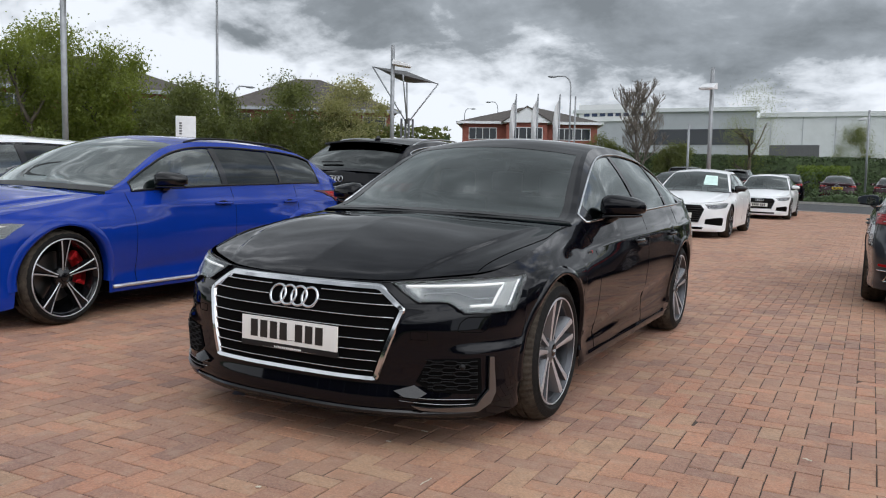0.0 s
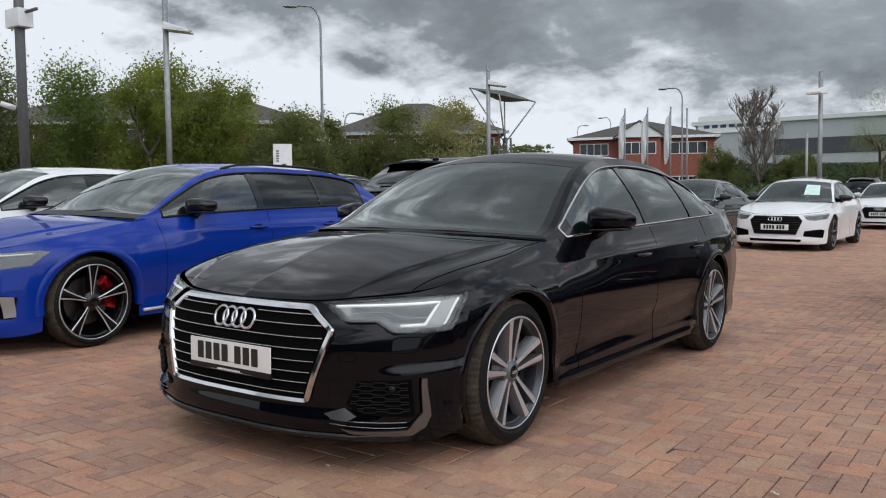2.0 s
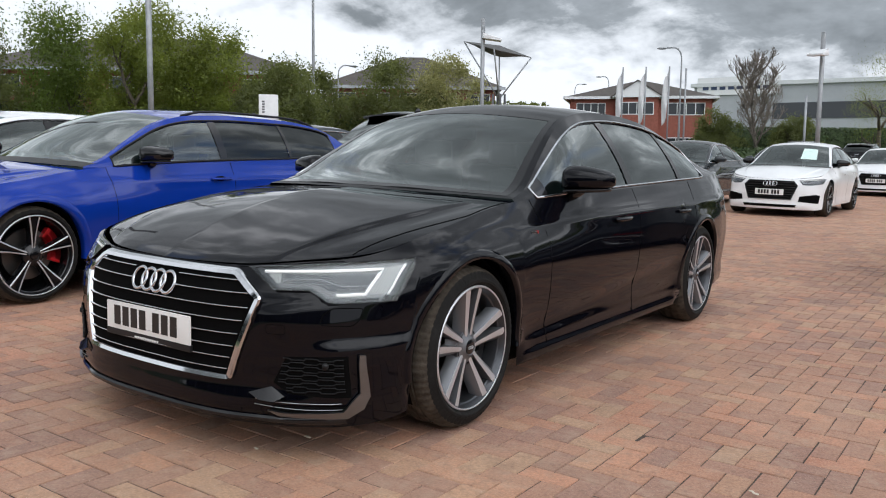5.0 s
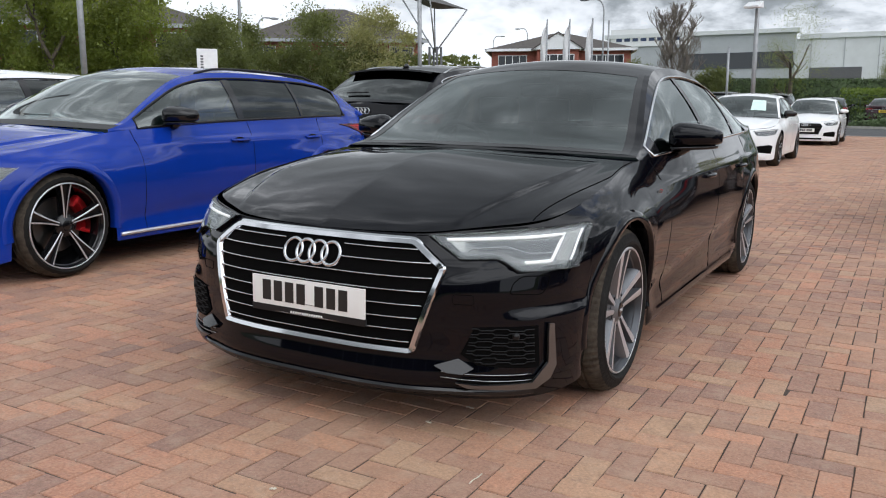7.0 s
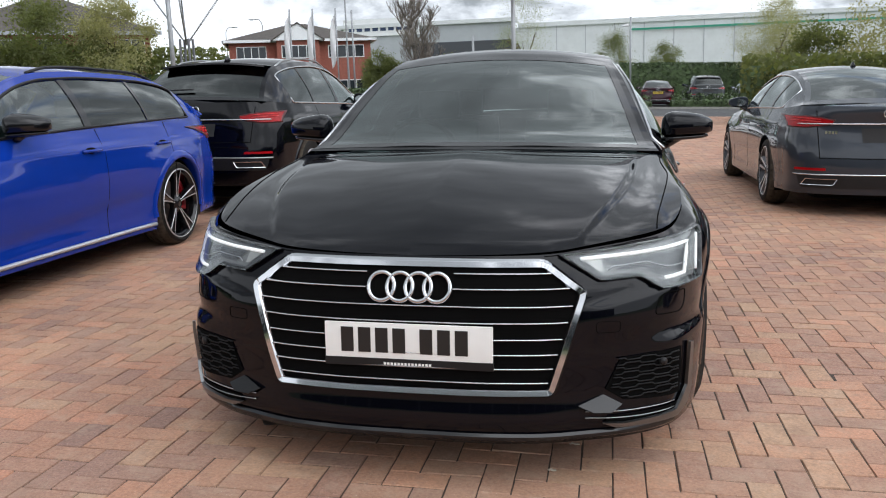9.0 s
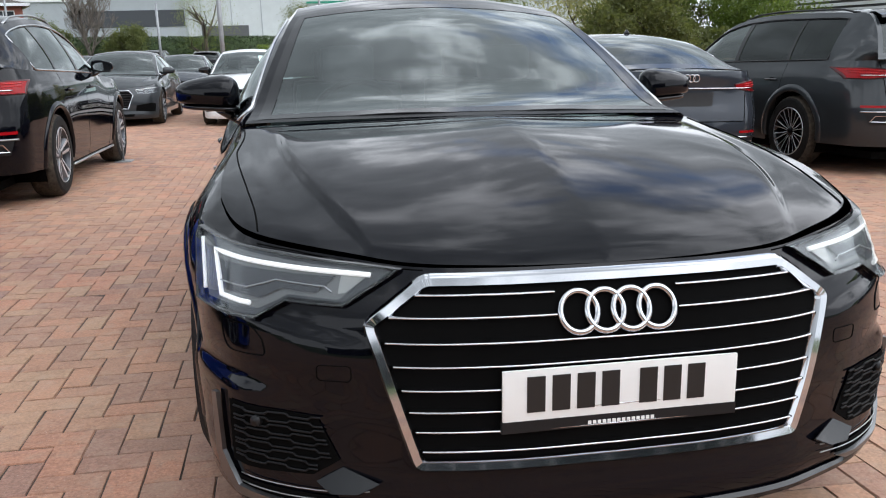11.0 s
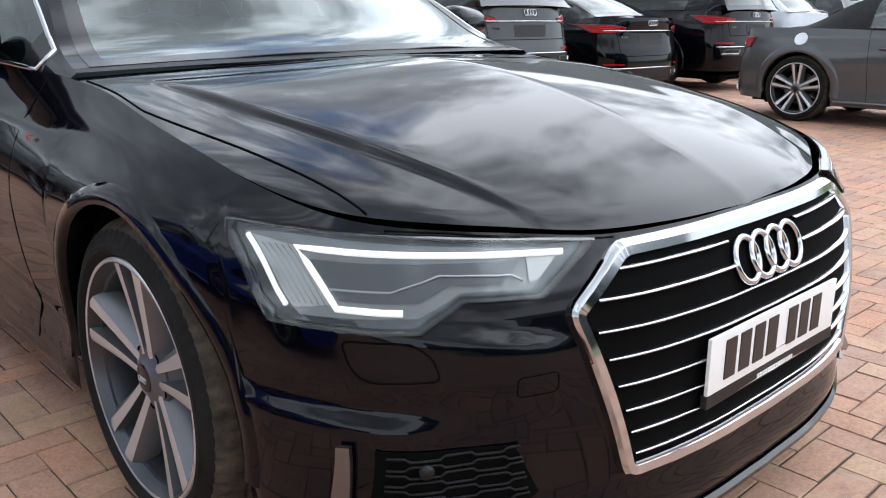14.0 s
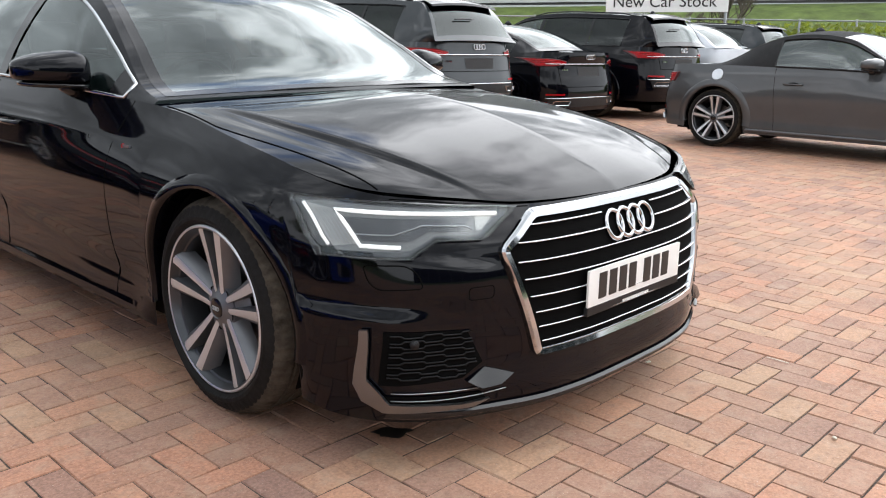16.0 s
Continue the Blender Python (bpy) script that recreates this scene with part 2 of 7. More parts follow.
def box(bm, x0, x1, y0, y1, z0, z1, bevel=0.0):
    r = bmesh.ops.create_cube(bm, size=1.0, matrix=Matrix.LocRotScale(((x0 + x1) / 2, (y0 + y1) / 2, (z0 + z1) / 2), None, (abs(x1 - x0), abs(y1 - y0), abs(z1 - z0))))
    if bevel:
        es = list({e for v in r["verts"] for e in v.link_edges})
        bmesh.ops.bevel(bm, geom=es, offset=bevel, segments=2, affect="EDGES", profile=0.7)
    return r["verts"]


def tube(bm, pts, r, n=8, closed=False, flat=1.0, taper=None):
    """A round (or flattened) tube along points."""
    pts = [Vector(p) for p in pts]
    k = len(pts)
    rings = []
    up0 = None
    for i, p in enumerate(pts):
        a, b = pts[(i - 1) % k if closed else max(i - 1, 0)], pts[(i + 1) % k if closed else min(i + 1, k - 1)]
        d = (b - a).normalized()
        if up0 is None:
            up0 = Vector((0, 0, 1)) if abs(d.z) < 0.9 else Vector((0, 1, 0))
        u = d.cross(up0).normalized()
        w = u.cross(d).normalized()
        up0 = w
        rr = r if taper is None else taper[i]
        rings.append([bm.verts.new(p + rr * (math.cos(t) * u + flat * math.sin(t) * w)) for t in (2 * math.pi * j / n for j in range(n))])
    for i in range(k if closed else k - 1):
        a, b = rings[i], rings[(i + 1) % k]
        for j in range(n):
            bm.faces.new((a[j], a[(j + 1) % n], b[(j + 1) % n], b[j]))
    if not closed:
        bm.faces.new(rings[0][::-1])
        bm.faces.new(rings[-1])


def lathe(bm, profile, n=32, axis="x", closed=False):
    """Turn a profile of (radius, along) about an axis."""
    rows = []
    for r, h in profile:
        row = []
        for j in range(n):
            t = 2 * math.pi * j / n
            c, s = r * math.cos(t), r * math.sin(t)
            row.append((h, c, s) if axis == "x" else (c, h, s) if axis == "y" else (c, s, h))
        rows.append(row)
    if closed:
        rows.append(rows[0])
    grid(bm, rows, close=True)
    bmesh.ops.remove_doubles(bm, verts=bm.verts, dist=1e-5)


def bisect_left(t, x):
    lo, hi = 0, len(t)
    while lo < hi:
        k = (lo + hi) // 2
        if t[k] < x:
            lo = k + 1
        else:
            hi = k
    return lo


def curve(pts):
    """A smooth curve through (t, value...) rows."""
    a = np.array(pts, float)
    t, v = a[:, 0], a[:, 1:]
    d = np.gradient(v, t, axis=0) if len(t) > 2 else np.repeat(np.diff(v, axis=0) / np.diff(t)[:, None], 2, 0)
    t, v, d = t.tolist(), v.tolist(), d.tolist()
    last, one = len(t) - 2, len(v[0]) == 1
    def f(x):
        i = min(max(bisect_left(t, x) - 1, 0), last)
        h = t[i + 1] - t[i]
        u = min(max((x - t[i]) / h, 0.0), 1.0)
        u2, u3 = u * u, u * u * u
        a, b, c, e = 2 * u3 - 3 * u2 + 1, (u3 - 2 * u2 + u) * h, 3 * u2 - 2 * u3, (u3 - u2) * h
        r = [a * p + b * m + c * q + e * n for p, m, q, n in zip(v[i], d[i], v[i + 1], d[i + 1])]
        return r[0] if one else r
    return f


def smooth(a, b, x):
    u = min(max((x - a) / (b - a), 0.0), 1.0)
    return u * u * (3 - 2 * u)


def clipped(poly, place, step=0.03):
    """A patch of small quads over an outline, cut along it, laid on a surface."""
    bm = bmesh.new()
    us, vs_ = [p[0] for p in poly], [p[1] for p in poly]
    f = bm.faces.new([bm.verts.new((*p, 0)) for p in poly])
    for k, (lo, hi) in enumerate(((min(us), max(us)), (min(vs_), max(vs_)))):
        n = int((hi - lo) / step)
        for i in range(1, n + 1):
            c = lo + (hi - lo) * i / (n + 1)
            no = (1, 0, 0) if k == 0 else (0, 1, 0)
            bmesh.ops.bisect_plane(bm, geom=bm.verts[:] + bm.edges[:] + bm.faces[:], plane_co=(c if k == 0 else 0, c if k == 1 else 0, 0), plane_no=no)
    for v in bm.verts:
        v.co = Vector(place(v.co.x, v.co.y))
    return bm


def thicken(bm, d):
    """Give a sheet a back and an edge."""
    bmesh.ops.recalc_face_normals(bm, faces=bm.faces)
    bmesh.ops.solidify(bm, geom=bm.faces[:], thickness=d)


def rounded(poly, r, n=4):
    """Round the corners of an outline."""
    out = []
    k = len(poly)
    for i in range(k):
        p, a, b = Vector(poly[i]), Vector(poly[i - 1]), Vector(poly[(i + 1) % k])
        ra, rb = min(r, (a - p).length * 0.45), min(r, (b - p).length * 0.45)
        s, e = p + (a - p).normalized() * ra, p + (b - p).normalized() * rb
        for j in range(n + 1):
            t = j / n
            q = (1 - t) ** 2 * s + 2 * t * (1 - t) * p + t * t * e
            out.append((q.x, q.y))
    return out


# ---------------------------------------------------------------- wheels
def wheel(parent, m, style, radius, rim, width, caliper=None, fine=False):
    """A wheel about the x axis, outer face towards +x."""
    w = thing("wheel", m)
    w.parent = parent
    bm = bmesh.new()
    hw = width / 2
    prof = [(rim - 0.012, -hw + 0.03), (rim, -hw + 0.015), (rim + 0.02, -hw), (radius - 0.045, -hw + 0.002), (radius - 0.022, -hw + 0.014), (radius - 0.008, -hw + 0.034), (radius, -hw + 0.062)]
    for g in (-0.045, 0.0, 0.045):
        prof += [(radius, g - 0.006), (radius - 0.008, g - 0.004), (radius - 0.008, g + 0.004), (radius, g + 0.006)]
    prof += [(radius, hw - 0.062), (radius - 0.008, hw - 0.034), (radius - 0.022, hw - 0.014), (radius - 0.045, hw - 0.002)]
    if fine:
        # raised rib and step on the side wall
        prof += [(radius - 0.052, hw - 0.0005), (radius - 0.056, hw - 0.003), (rim + 0.030, hw - 0.001), (rim + 0.024, hw + 0.003)]
    prof += [(rim + 0.014, hw + (0.003 if fine else 0.0)), (rim, hw - 0.012), (rim - 0.012, hw - 0.03)]
    seg = 280 if fine else 72
    lathe(bm, prof, seg)
    # grooves across the shoulders of the tread
    for v in bm.verts:
        r = math.hypot(v.co.y, v.co.z)
        j = int(round(math.atan2(v.co.z, v.co.y) / (2 * math.pi) * seg))
        if abs(v.co.x) > 0.05 and r > radius - 0.030 and j % (4 if fine else 2) == 0:
            k = (r - 0.005) / r
            v.co.y, v.co.z = v.co.y * k, v.co.z * k
    for f in bm.faces:
        if min(math.hypot(v.co.y, v.co.z) for v in f.verts) > radius - 0.034:
            f.material_index = 1
    part("tyre", bm, [RUBBER, TREAD], w, angle=25)
    # rim barrel with its bright lip
    dark = style[1] is False
    bm = bmesh.new()
    lathe(bm, [(rim - 0.002, hw - 0.012), (rim - 0.012, hw - 0.006), (rim - 0.016, hw - 0.012), (rim - 0.024, hw - 0.03), (rim - 0.030, hw - 0.034), (rim - 0.036, hw - 0.06), (rim - 0.05, -hw + 0.03), (rim - 0.01, -hw + 0.02)], 64)
    part("rim", bm, GLOSSB if dark else BARREL, w, angle=30)
    bm = bmesh.new()
    lathe(bm, [(rim - 0.001, hw - 0.011), (rim - 0.004, hw - 0.0050), (rim - 0.009, hw - 0.0045), (rim - 0.013, hw - 0.010)], 64)
    part("rim_lip", bm, ALLOY, w)
    bm = bmesh.new()
    lathe(bm, [(0.001, hw - 0.125), (rim - 0.105, hw - 0.125), (rim - 0.105, hw - 0.15), (0.001, hw - 0.15)], 36)
    part("brake_disc", bm, DISC, w, angle=40)
    bm = bmesh.new()
    lathe(bm, [(0.001, hw - 0.175), (rim - 0.03, hw - 0.175)], 32)
    part("backing_plate", bm, VOID, w)
    # caliper behind the spokes
    bm = bmesh.new()
    c0 = -20 if caliper else -28
    for i in range(8):
        t0, t1 = radians(c0 + i * 9), radians(c0 + (i + 1) * 9)
        ri, ro = rim - 0.135, rim - 0.055
        vs = []
        for x in (hw - 0.085, hw - 0.135):
            for r, t in ((ri, t0), (ro, t0), (ro, t1), (ri, t1)):
                vs.append(bm.verts.new((x, r * math.cos(t), r * math.sin(t))))
        for q in ((0, 1, 2, 3), (7, 6, 5, 4), (0, 4, 5, 1), (2, 6, 7, 3), (1, 5, 6, 2), (3, 7, 4, 0)):
            bm.faces.new([vs[k] for k in q])
    bmesh.ops.remove_doubles(bm, verts=bm.verts, dist=1e-4)
    part("brake_caliper", bm, caliper or DISC, w, angle=30)
    # spokes: machined faces with painted cheeks that slope back from them
    ns, pair = style
    face, cheek, web = bmesh.new(), bmesh.new(), bmesh.new()
    def blade(ang, q, o_in, o_out, w_in, w_out, bow, slope=0.017):
        d = Vector((0, math.cos(ang), math.sin(ang)))
        s = Vector((0, -math.sin(ang), math.cos(ang))) * q
        lanes_f, lanes_i, lanes_o, edge = [], [], [], []
        for i in range(11):
            u = i / 10
            r = 0.038 + (rim - 0.010 - 0.038) * u
            o = o_in + (o_out - o_in) * u ** bow
            hwid = w_in + (w_out - w_in) * u ** 1.4
            x = hw - 0.036 + 0.027 * u ** 1.2
            c = d * r + s * o
            X = Vector((1, 0, 0))
            i0, o0 = c - s * hwid + X * x, c + s * hwid + X * (x - 0.002)
            lanes_f.append([i0, c + X * (x + 0.0012), o0])
            lanes_i.append([c - s * (hwid + 0.003) + X * (x - 0.045), i0])
            lanes_o.append([o0, c + s * (hwid + slope * (0.45 + 0.55 * u)) + X * (x - 0.022), c + s * (hwid + slope) + X * (x - 0.05)])
            edge.append(i0)
        grid(face, lanes_f)
        grid(cheek, lanes_i)
        grid(cheek, lanes_o)
        return edge
    for i in range(ns):
        a = math.pi / 2 + 2 * math.pi * i / ns
        if pair:
            e0 = blade(a, -1, 0.0165, 0.047, 0.0090, 0.0165, 1.2, 0.024)
            e1 = blade(a, 1, 0.0165, 0.047, 0.0090, 0.0165, 1.2, 0.024)
            drop = [0.004, 0.008, 0.016, 0.03, 0.045]
            grid(web, [[e0[k] - Vector((drop[k], 0, 0)), e1[k] - Vector((drop[k], 0, 0))] for k in range(5)])
        else:
            e0 = blade(a, -1, 0.008, 0.038, 0.0042, 0.0058, 1.7, 0.010)
            e1 = blade(a, 1, 0.008, 0.038, 0.0042, 0.0058, 1.7, 0.010)
            grid(web, [[e0[k] - Vector((0.003 + 0.0009 * k, 0, 0)), (e0[k] + e1[k]) / 2 - Vector((0.005 + 0.001 * k, 0, 0)), e1[k] - Vector((0.003 + 0.0009 * k, 0, 0))] for k in range(11)])
    bmesh.ops.recalc_face_normals(face, faces=face.faces)
    part("spokes", face, ALLOY, w)
    part("spoke_sides", cheek, GLOSSB if dark else GUN, w, angle=35)
    part("spoke_web", web, GLOSSB if dark else GUN, w)
    bm = bmesh.new()
    lathe(bm, [(0.030, hw - 0.028), (0.034, hw - 0.024), (0.050, hw - 0.034), (0.075, hw - 0.042), (0.080, hw - 0.07), (0.030, hw - 0.07)], 30)
    part("hub", bm, GLOSSB if dark else GUN, w, angle=35)
    bm = bmesh.new()
    lathe(bm, [(0.0005, hw - 0.021), (0.022, hw - 0.0215), (0.029, hw - 0.024), (0.031, hw - 0.030)], 24)
    cap = part("centre_cap", bm, GLOSSB, w, angle=50)
    if fine:
        for k in range(4):
            bm = bmesh.new()
            tube(bm, [(hw - 0.0205, (k - 1.5) * 0.0085 + 0.006 * math.cos(t), 0.006 * math.sin(t)) for t in (2 * math.pi * j / 16 for j in range(16))], 0.0011, 5, closed=True)
            part("cap_ring", bm, ALLOY, cap)
    for i in range(5):
        bm = bmesh.new()
        a = math.pi / 2 + 2 * math.pi * (i + 0.5) / 5
        lathe(bm, [(0.0165, hw - 0.036), (0.0150, hw - 0.039), (0.0150, hw - 0.052), (0.010, hw - 0.052), (0.009, hw - 0.042), (0.0005, hw - 0.042)], 12)
        for v in bm.verts:
            v.co.y += 0.056 * math.cos(a)
            v.co.z += 0.056 * math.sin(a)
        part("wheel_bolt", bm, VOID, w, angle=30)
    return w


# ---------------------------------------------------------------- car shell
PLAN_F = [(0, -.990), (.275, -.980), (.455, -.948), (.56, -.908), (.72, -.832), (.84, -.727), (.905, -.60), (.950, -.45), (.985, -.2)]
PLAN_R = [(.988, .15), (.955, .55), (.89, .80), (.765, .91), (.53, .972), (.265, .995), (0, 1.0)]


def car(name, m, P, label, group="parked cars"):
    """A car with its front axle over the origin, its nose towards -y and its left towards +x."""
    C = thing(name, m, label, "car", group)
    W, FO, WB, RO = P["half"], P["front"], P["base"], P["rear"]
    body = P["paint"]
    RT = P.get("tyre", 0.345)
    ctrl = [(x * W, y * FO) for x, y in PLAN_F] + [(W * 0.998, WB * 0.12), (W, WB * 0.42), (W, WB * 0.8)] + [(x * W, WB + y * RO) for x, y in PLAN_R]
    acc, rows = 0.0, []
    for i, c in enumerate(ctrl):
        if i:
            acc += math.dist(c, ctrl[i - 1])
        rows.append((acc, *c))
    plan = curve(rows)
    total = acc
    df, ds, dr, zt = curve(P["df"]), curve(P["ds"]), curve(P["dr"]), curve(P["ztop"])
    roll = curve(P.get("roll", [(.10, 0), (.60, 0), (.66, 0), (.72, .007), (.78, .022), (.83, .040), (.87, .056), (.93, .066), (1.2, .07)]))
    flare, ledge = P.get("flare", 0.012), P.get("ledge", 0.0)
    blister = P.get("blister", (0.90, 0.58))
    sill_dip = curve([(.05, .004), (.14, .002), (.20, -.003), (.222, -.002), (.242, .010), (.29, .014), (.36, .010), (.46, .003), (.60, 0), (1.3, 0)])
    def shaped(y, z):
        """Sill ledge, hollow lower door and shoulder crease, between and over the wheels."""
        wy = smooth(.36, .48, y) * smooth(WB - .36, WB - .48, y)
        zc = P["crease"] + .012 * y
        dish = .010 * math.exp(-((z - .36 - .075 * (y - 1.0)) / .05) ** 2)
        bulge = .0075 * smooth(zc + .026, zc + .001, z) * smooth(zc - .16, zc, z) * smooth(.25, .6, y) * smooth(WB + .9, WB + .5, y)
        return (sill_dip(z) + dish) * wy - bulge
    def base(s):
        x, y = plan(s)
        return max(x, 0.0), y
    def at(s, z):
        x, y = base(s)
        wf, wr = 1 - smooth(-0.75 * FO, -0.1 * FO, y), smooth(WB + 0.1 * RO, WB + 0.85 * RO, y)
        fc = smooth(-0.30, -0.45, y)
        inset = (ds(z) * (1 - 0.8 * fc * smooth(0.66, 0.56, z)) + roll(z) * smooth(1.2, 0.5, y) * (1 - 0.6 * fc) + 0.06 * fc * max(0.0, min(z, 0.66) - 0.46)) * min(1.0, x / (0.7 * W))
        if "crease" in P:
            inset += shaped(y, z)
            inset += .024 * max(0.0, 1 - (zt(y) - z) / .075) ** 2 * smooth(.62, .25, y) * smooth(-.70, -.40, y)
        b = flare * (math.exp(-((y) / 0.42) ** 2) + math.exp(-((y - WB) / 0.42) ** 2)) * smooth(blister[0], blister[1], z)
        if ledge:
            k = ledge * smooth(0.482, 0.440, z) * smooth(0.16, 0.40, z) * smooth(0.72 * W, 0.86 * W, x) * smooth(-0.30, -0.42, y)
            zc = 0.553 + 0.19 * (x - 0.52)
            k2 = 0.60 * ledge * smooth(zc + 0.026, zc, z) * smooth(0.44, 0.54, z) * smooth(0.50, 0.60, x) * smooth(-0.36, -0.50, y)
            return Vector((max(0.0, x - inset + b * min(1, x / W) + k * 0.6 + k2 * 0.35), y + df(z) * wf - dr(z) * wr - k * 0.8 - k2, z))
        return Vector((max(0.0, x - inset + b * min(1, x / W)), y + df(z) * wf - dr(z) * wr, z))
    ss = np.linspace(0, total, 900)
    by = np.array([base(s)[1] for s in ss])
    bx = np.array([base(s)[0] for s in ss])
    s_of_y = lambda y: float(np.interp(y, by, ss))
    AR = RT + P.get("gap", 0.035)
    zl_f, zl_s, zl_r = P.get("low", (0.16, 0.19, 0.22))
    def zlow(y):
        z = zl_f + (zl_s - zl_f) * smooth(-0.6, -0.2, y) + (zl_r - zl_s) * smooth(WB, WB + 0.6, y)
        return z
    cols = list(np.linspace(0, s_of_y(-AR - 0.012), 30))
    lows = [None] * 30
    def arch(yc):
        for i in range(17):
            t = math.pi * i / 16
            y = yc - AR * math.cos(t)
            cols.append(s_of_y(y))
            lows.append(max(RT + AR * math.sin(t), 0.2))
    arch(0.0)
    for y in np.linspace(AR + 0.012, WB - AR - 0.012, 22):
        cols.append(s_of_y(y)); lows.append(None)
    arch(WB)
    for s in np.linspace(s_of_y(WB + AR + 0.012), total, 26):
        cols.append(s); lows.append(None)
    NR = P.get("levels", 24)
    half = []
    for s, lo in zip(cols, lows):
        y = base(s)[1]
        top = zt(y)
        lo = zlow(y) if lo is None else lo
        half.append([at(s, lo + (top - lo) * k / NR) for k in range(NR + 1)])
    bm = bmesh.new()
    grid(bm, half)
    grid(bm, [[Vector((-p.x, p.y, p.z)) for p in c] for c in half], flip=True)
    bmesh.ops.remove_doubles(bm, verts=bm.verts, dist=2e-4)
    bmesh.ops.recalc_face_normals(bm, faces=bm.faces)
    part("body_side", bm, body, C)
    topedge = lambda y: at(s_of_y(y), zt(y))
    # ---- upper body edge rows: y, half width, z, bow, crown
    UP = curve(P["upper"])
    y0, y1 = P["upper"][0][0], P["upper"][-1][0]
    def roof(y, a):
        hw, z, bow, crown = UP(y)
        k = 1 - a * a
        return Vector((a * hw, y - bow * k, z + crown * k))
    def sheet(name, ya, yb, material, na=14, ny=16, a0=-1.0, a1=1.0, lift=0.0, label="", lip=0.0, parent=None):
        b = bmesh.new()
        rs = []
        for j in range(ny + 1):
            y = ya + (yb - ya) * j / ny
            rs.append([roof(y, a0 + (a1 - a0) * i / na) + Vector((0, 0, lift)) for i in range(na + 1)])
        grid(b, rs)
        bmesh.ops.recalc_face_normals(b, faces=b.faces)
        return part(name, b, material, parent or C, label)
    ws0, ws1, rw0, rw1 = P["screens"]
    # ---- bonnet between the nose edge, the wing tops and the foot of the windscreen
    sc = s_of_y(P.get("corner", -0.45))
    yk = y0
    n_a, n_b = P.get("fine", (20, 20))
    nose = lambda u: at(sc * u, zt(base(sc * u)[1]))
    yc = nose(1.0).y
    side = [topedge(yc + (yk - yc) * j / n_b) for j in range(n_b + 1)]
    sh = side[-1] - roof(yk, 1.0)
    cowl = lambda u: roof(yk, u) + sh * u
    N0, C0, N1, C1 = nose(0.0), cowl(0.0), nose(1.0), cowl(1.0)
    mid = [Vector((0, N0.y + (C0.y - N0.y) * (j / n_b), N0.z + (C0.z - N0.z) * math.sin(j / n_b * math.pi / 2) ** 0.85)) for j in range(n_b + 1)]
    rib = P.get("rib", 0.013)
    hood = []
    k1 = n_a // 2
    for j in range(n_b + 1):
        v = j / n_b
        row = []
        xr = 0.46 + 0.62 * v - 0.2 * v * v
        us = [(xr - 0.024) * i / k1 for i in range(k1)] + [xr - 0.024 + 0.008 * i for i in range(7)] + [xr + 0.024 + (1 - xr - 0.024) * (i + 1) / (n_a - k1) for i in range(n_a - k1)]
        for u in us:
            p = (1 - v) * nose(u) + v * cowl(u) + (1 - u) * mid[j] + u * side[j] - ((1 - u) * (1 - v) * N0 + u * (1 - v) * N1 + (1 - u) * v * C0 + u * v * C1)
            e = math.sin(math.pi * min(v * 1.15, 1)) ** 0.6 if 0 < v < 1 else 0.0
            p.z += e * (0.016 * (1 - u ** 4) * (1 - v * 0.5) + rib * (smooth(xr + 0.02, xr - 0.02, u) - 0.3 * math.exp(-((u - xr - 0.07) / 0.06) ** 2)))
            row.append(p)
        hood.append(row)
    b = bmesh.new()
    grid(b, hood)
    grid(b, [[Vector((-p.x, p.y, p.z)) for p in r] for r in hood], flip=True)
    bmesh.ops.remove_doubles(b, verts=b.verts, dist=2e-4)
    bmesh.ops.recalc_face_normals(b, faces=b.faces)
    part("bonnet", b, body, C)
    # ---- boot lid or tail top
    yb = y1
    se = s_of_y(WB + RO * P.get("rcorner", 0.86))
    tail = [at(total + (se - total) * i / n_a, zt(base(total + (se - total) * i / n_a)[1])) for i in range(n_a + 1)]
    foot = [roof(yb, i / n_a) for i in range(n_a + 1)]
    ye = tail[-1].y
    side2 = [topedge(ye + (yb - ye) * j / 12) for j in range(13)]
    sh2 = side2[-1] - foot[-1]
    foot = [c + sh2 * (i / n_a) for i, c in enumerate(foot)]
    rows2 = []
    for j in range(13):
        v = j / 12
        mm = tail[0].lerp(foot[0], v)
        rows2.append([(1 - v) * tail[i] + v * foot[i] + (1 - i / n_a) * mm + (i / n_a) * side2[j] - ((1 - i / n_a) * (1 - v) * tail[0] + (i / n_a) * (1 - v) * tail[-1] + (1 - i / n_a) * v * foot[0] + (i / n_a) * v * foot[-1]) for i in range(n_a + 1)])
    b = bmesh.new()
    grid(b, rows2)
    grid(b, [[Vector((-p.x, p.y, p.z)) for p in r] for r in rows2], flip=True)
    bmesh.ops.remove_doubles(b, verts=b.verts, dist=2e-4)
    bmesh.ops.recalc_face_normals(b, faces=b.faces)
    part("tail_top", b, body, C)
    # ---- roof, screens
    top = P.get("roof_paint", body)
    sheet("cowl", y0, ws0, PLASTIC, ny=3)
    sheet("windscreen", ws0, ws1, GLASS, ny=20, a0=-0.955, a1=0.955)
    if P.get("border"):
        for q in (-1, 1):
            sheet("windscreen_border", ws0, ws1, GLOSSB, na=2, ny=20, a0=q * 0.905, a1=q * 0.957, lift=0.0015)
        sheet("windscreen_border", ws0, ws0 + 0.05, GLOSSB, na=16, ny=3, a0=-0.905, a1=0.905, lift=0.0015)
        sheet("windscreen_border", ws1 - 0.055, ws1, GLOSSB, na=16, ny=3, a0=-0.905, a1=0.905, lift=0.0015)
    sheet("roof", ws1, rw0, top, ny=26)
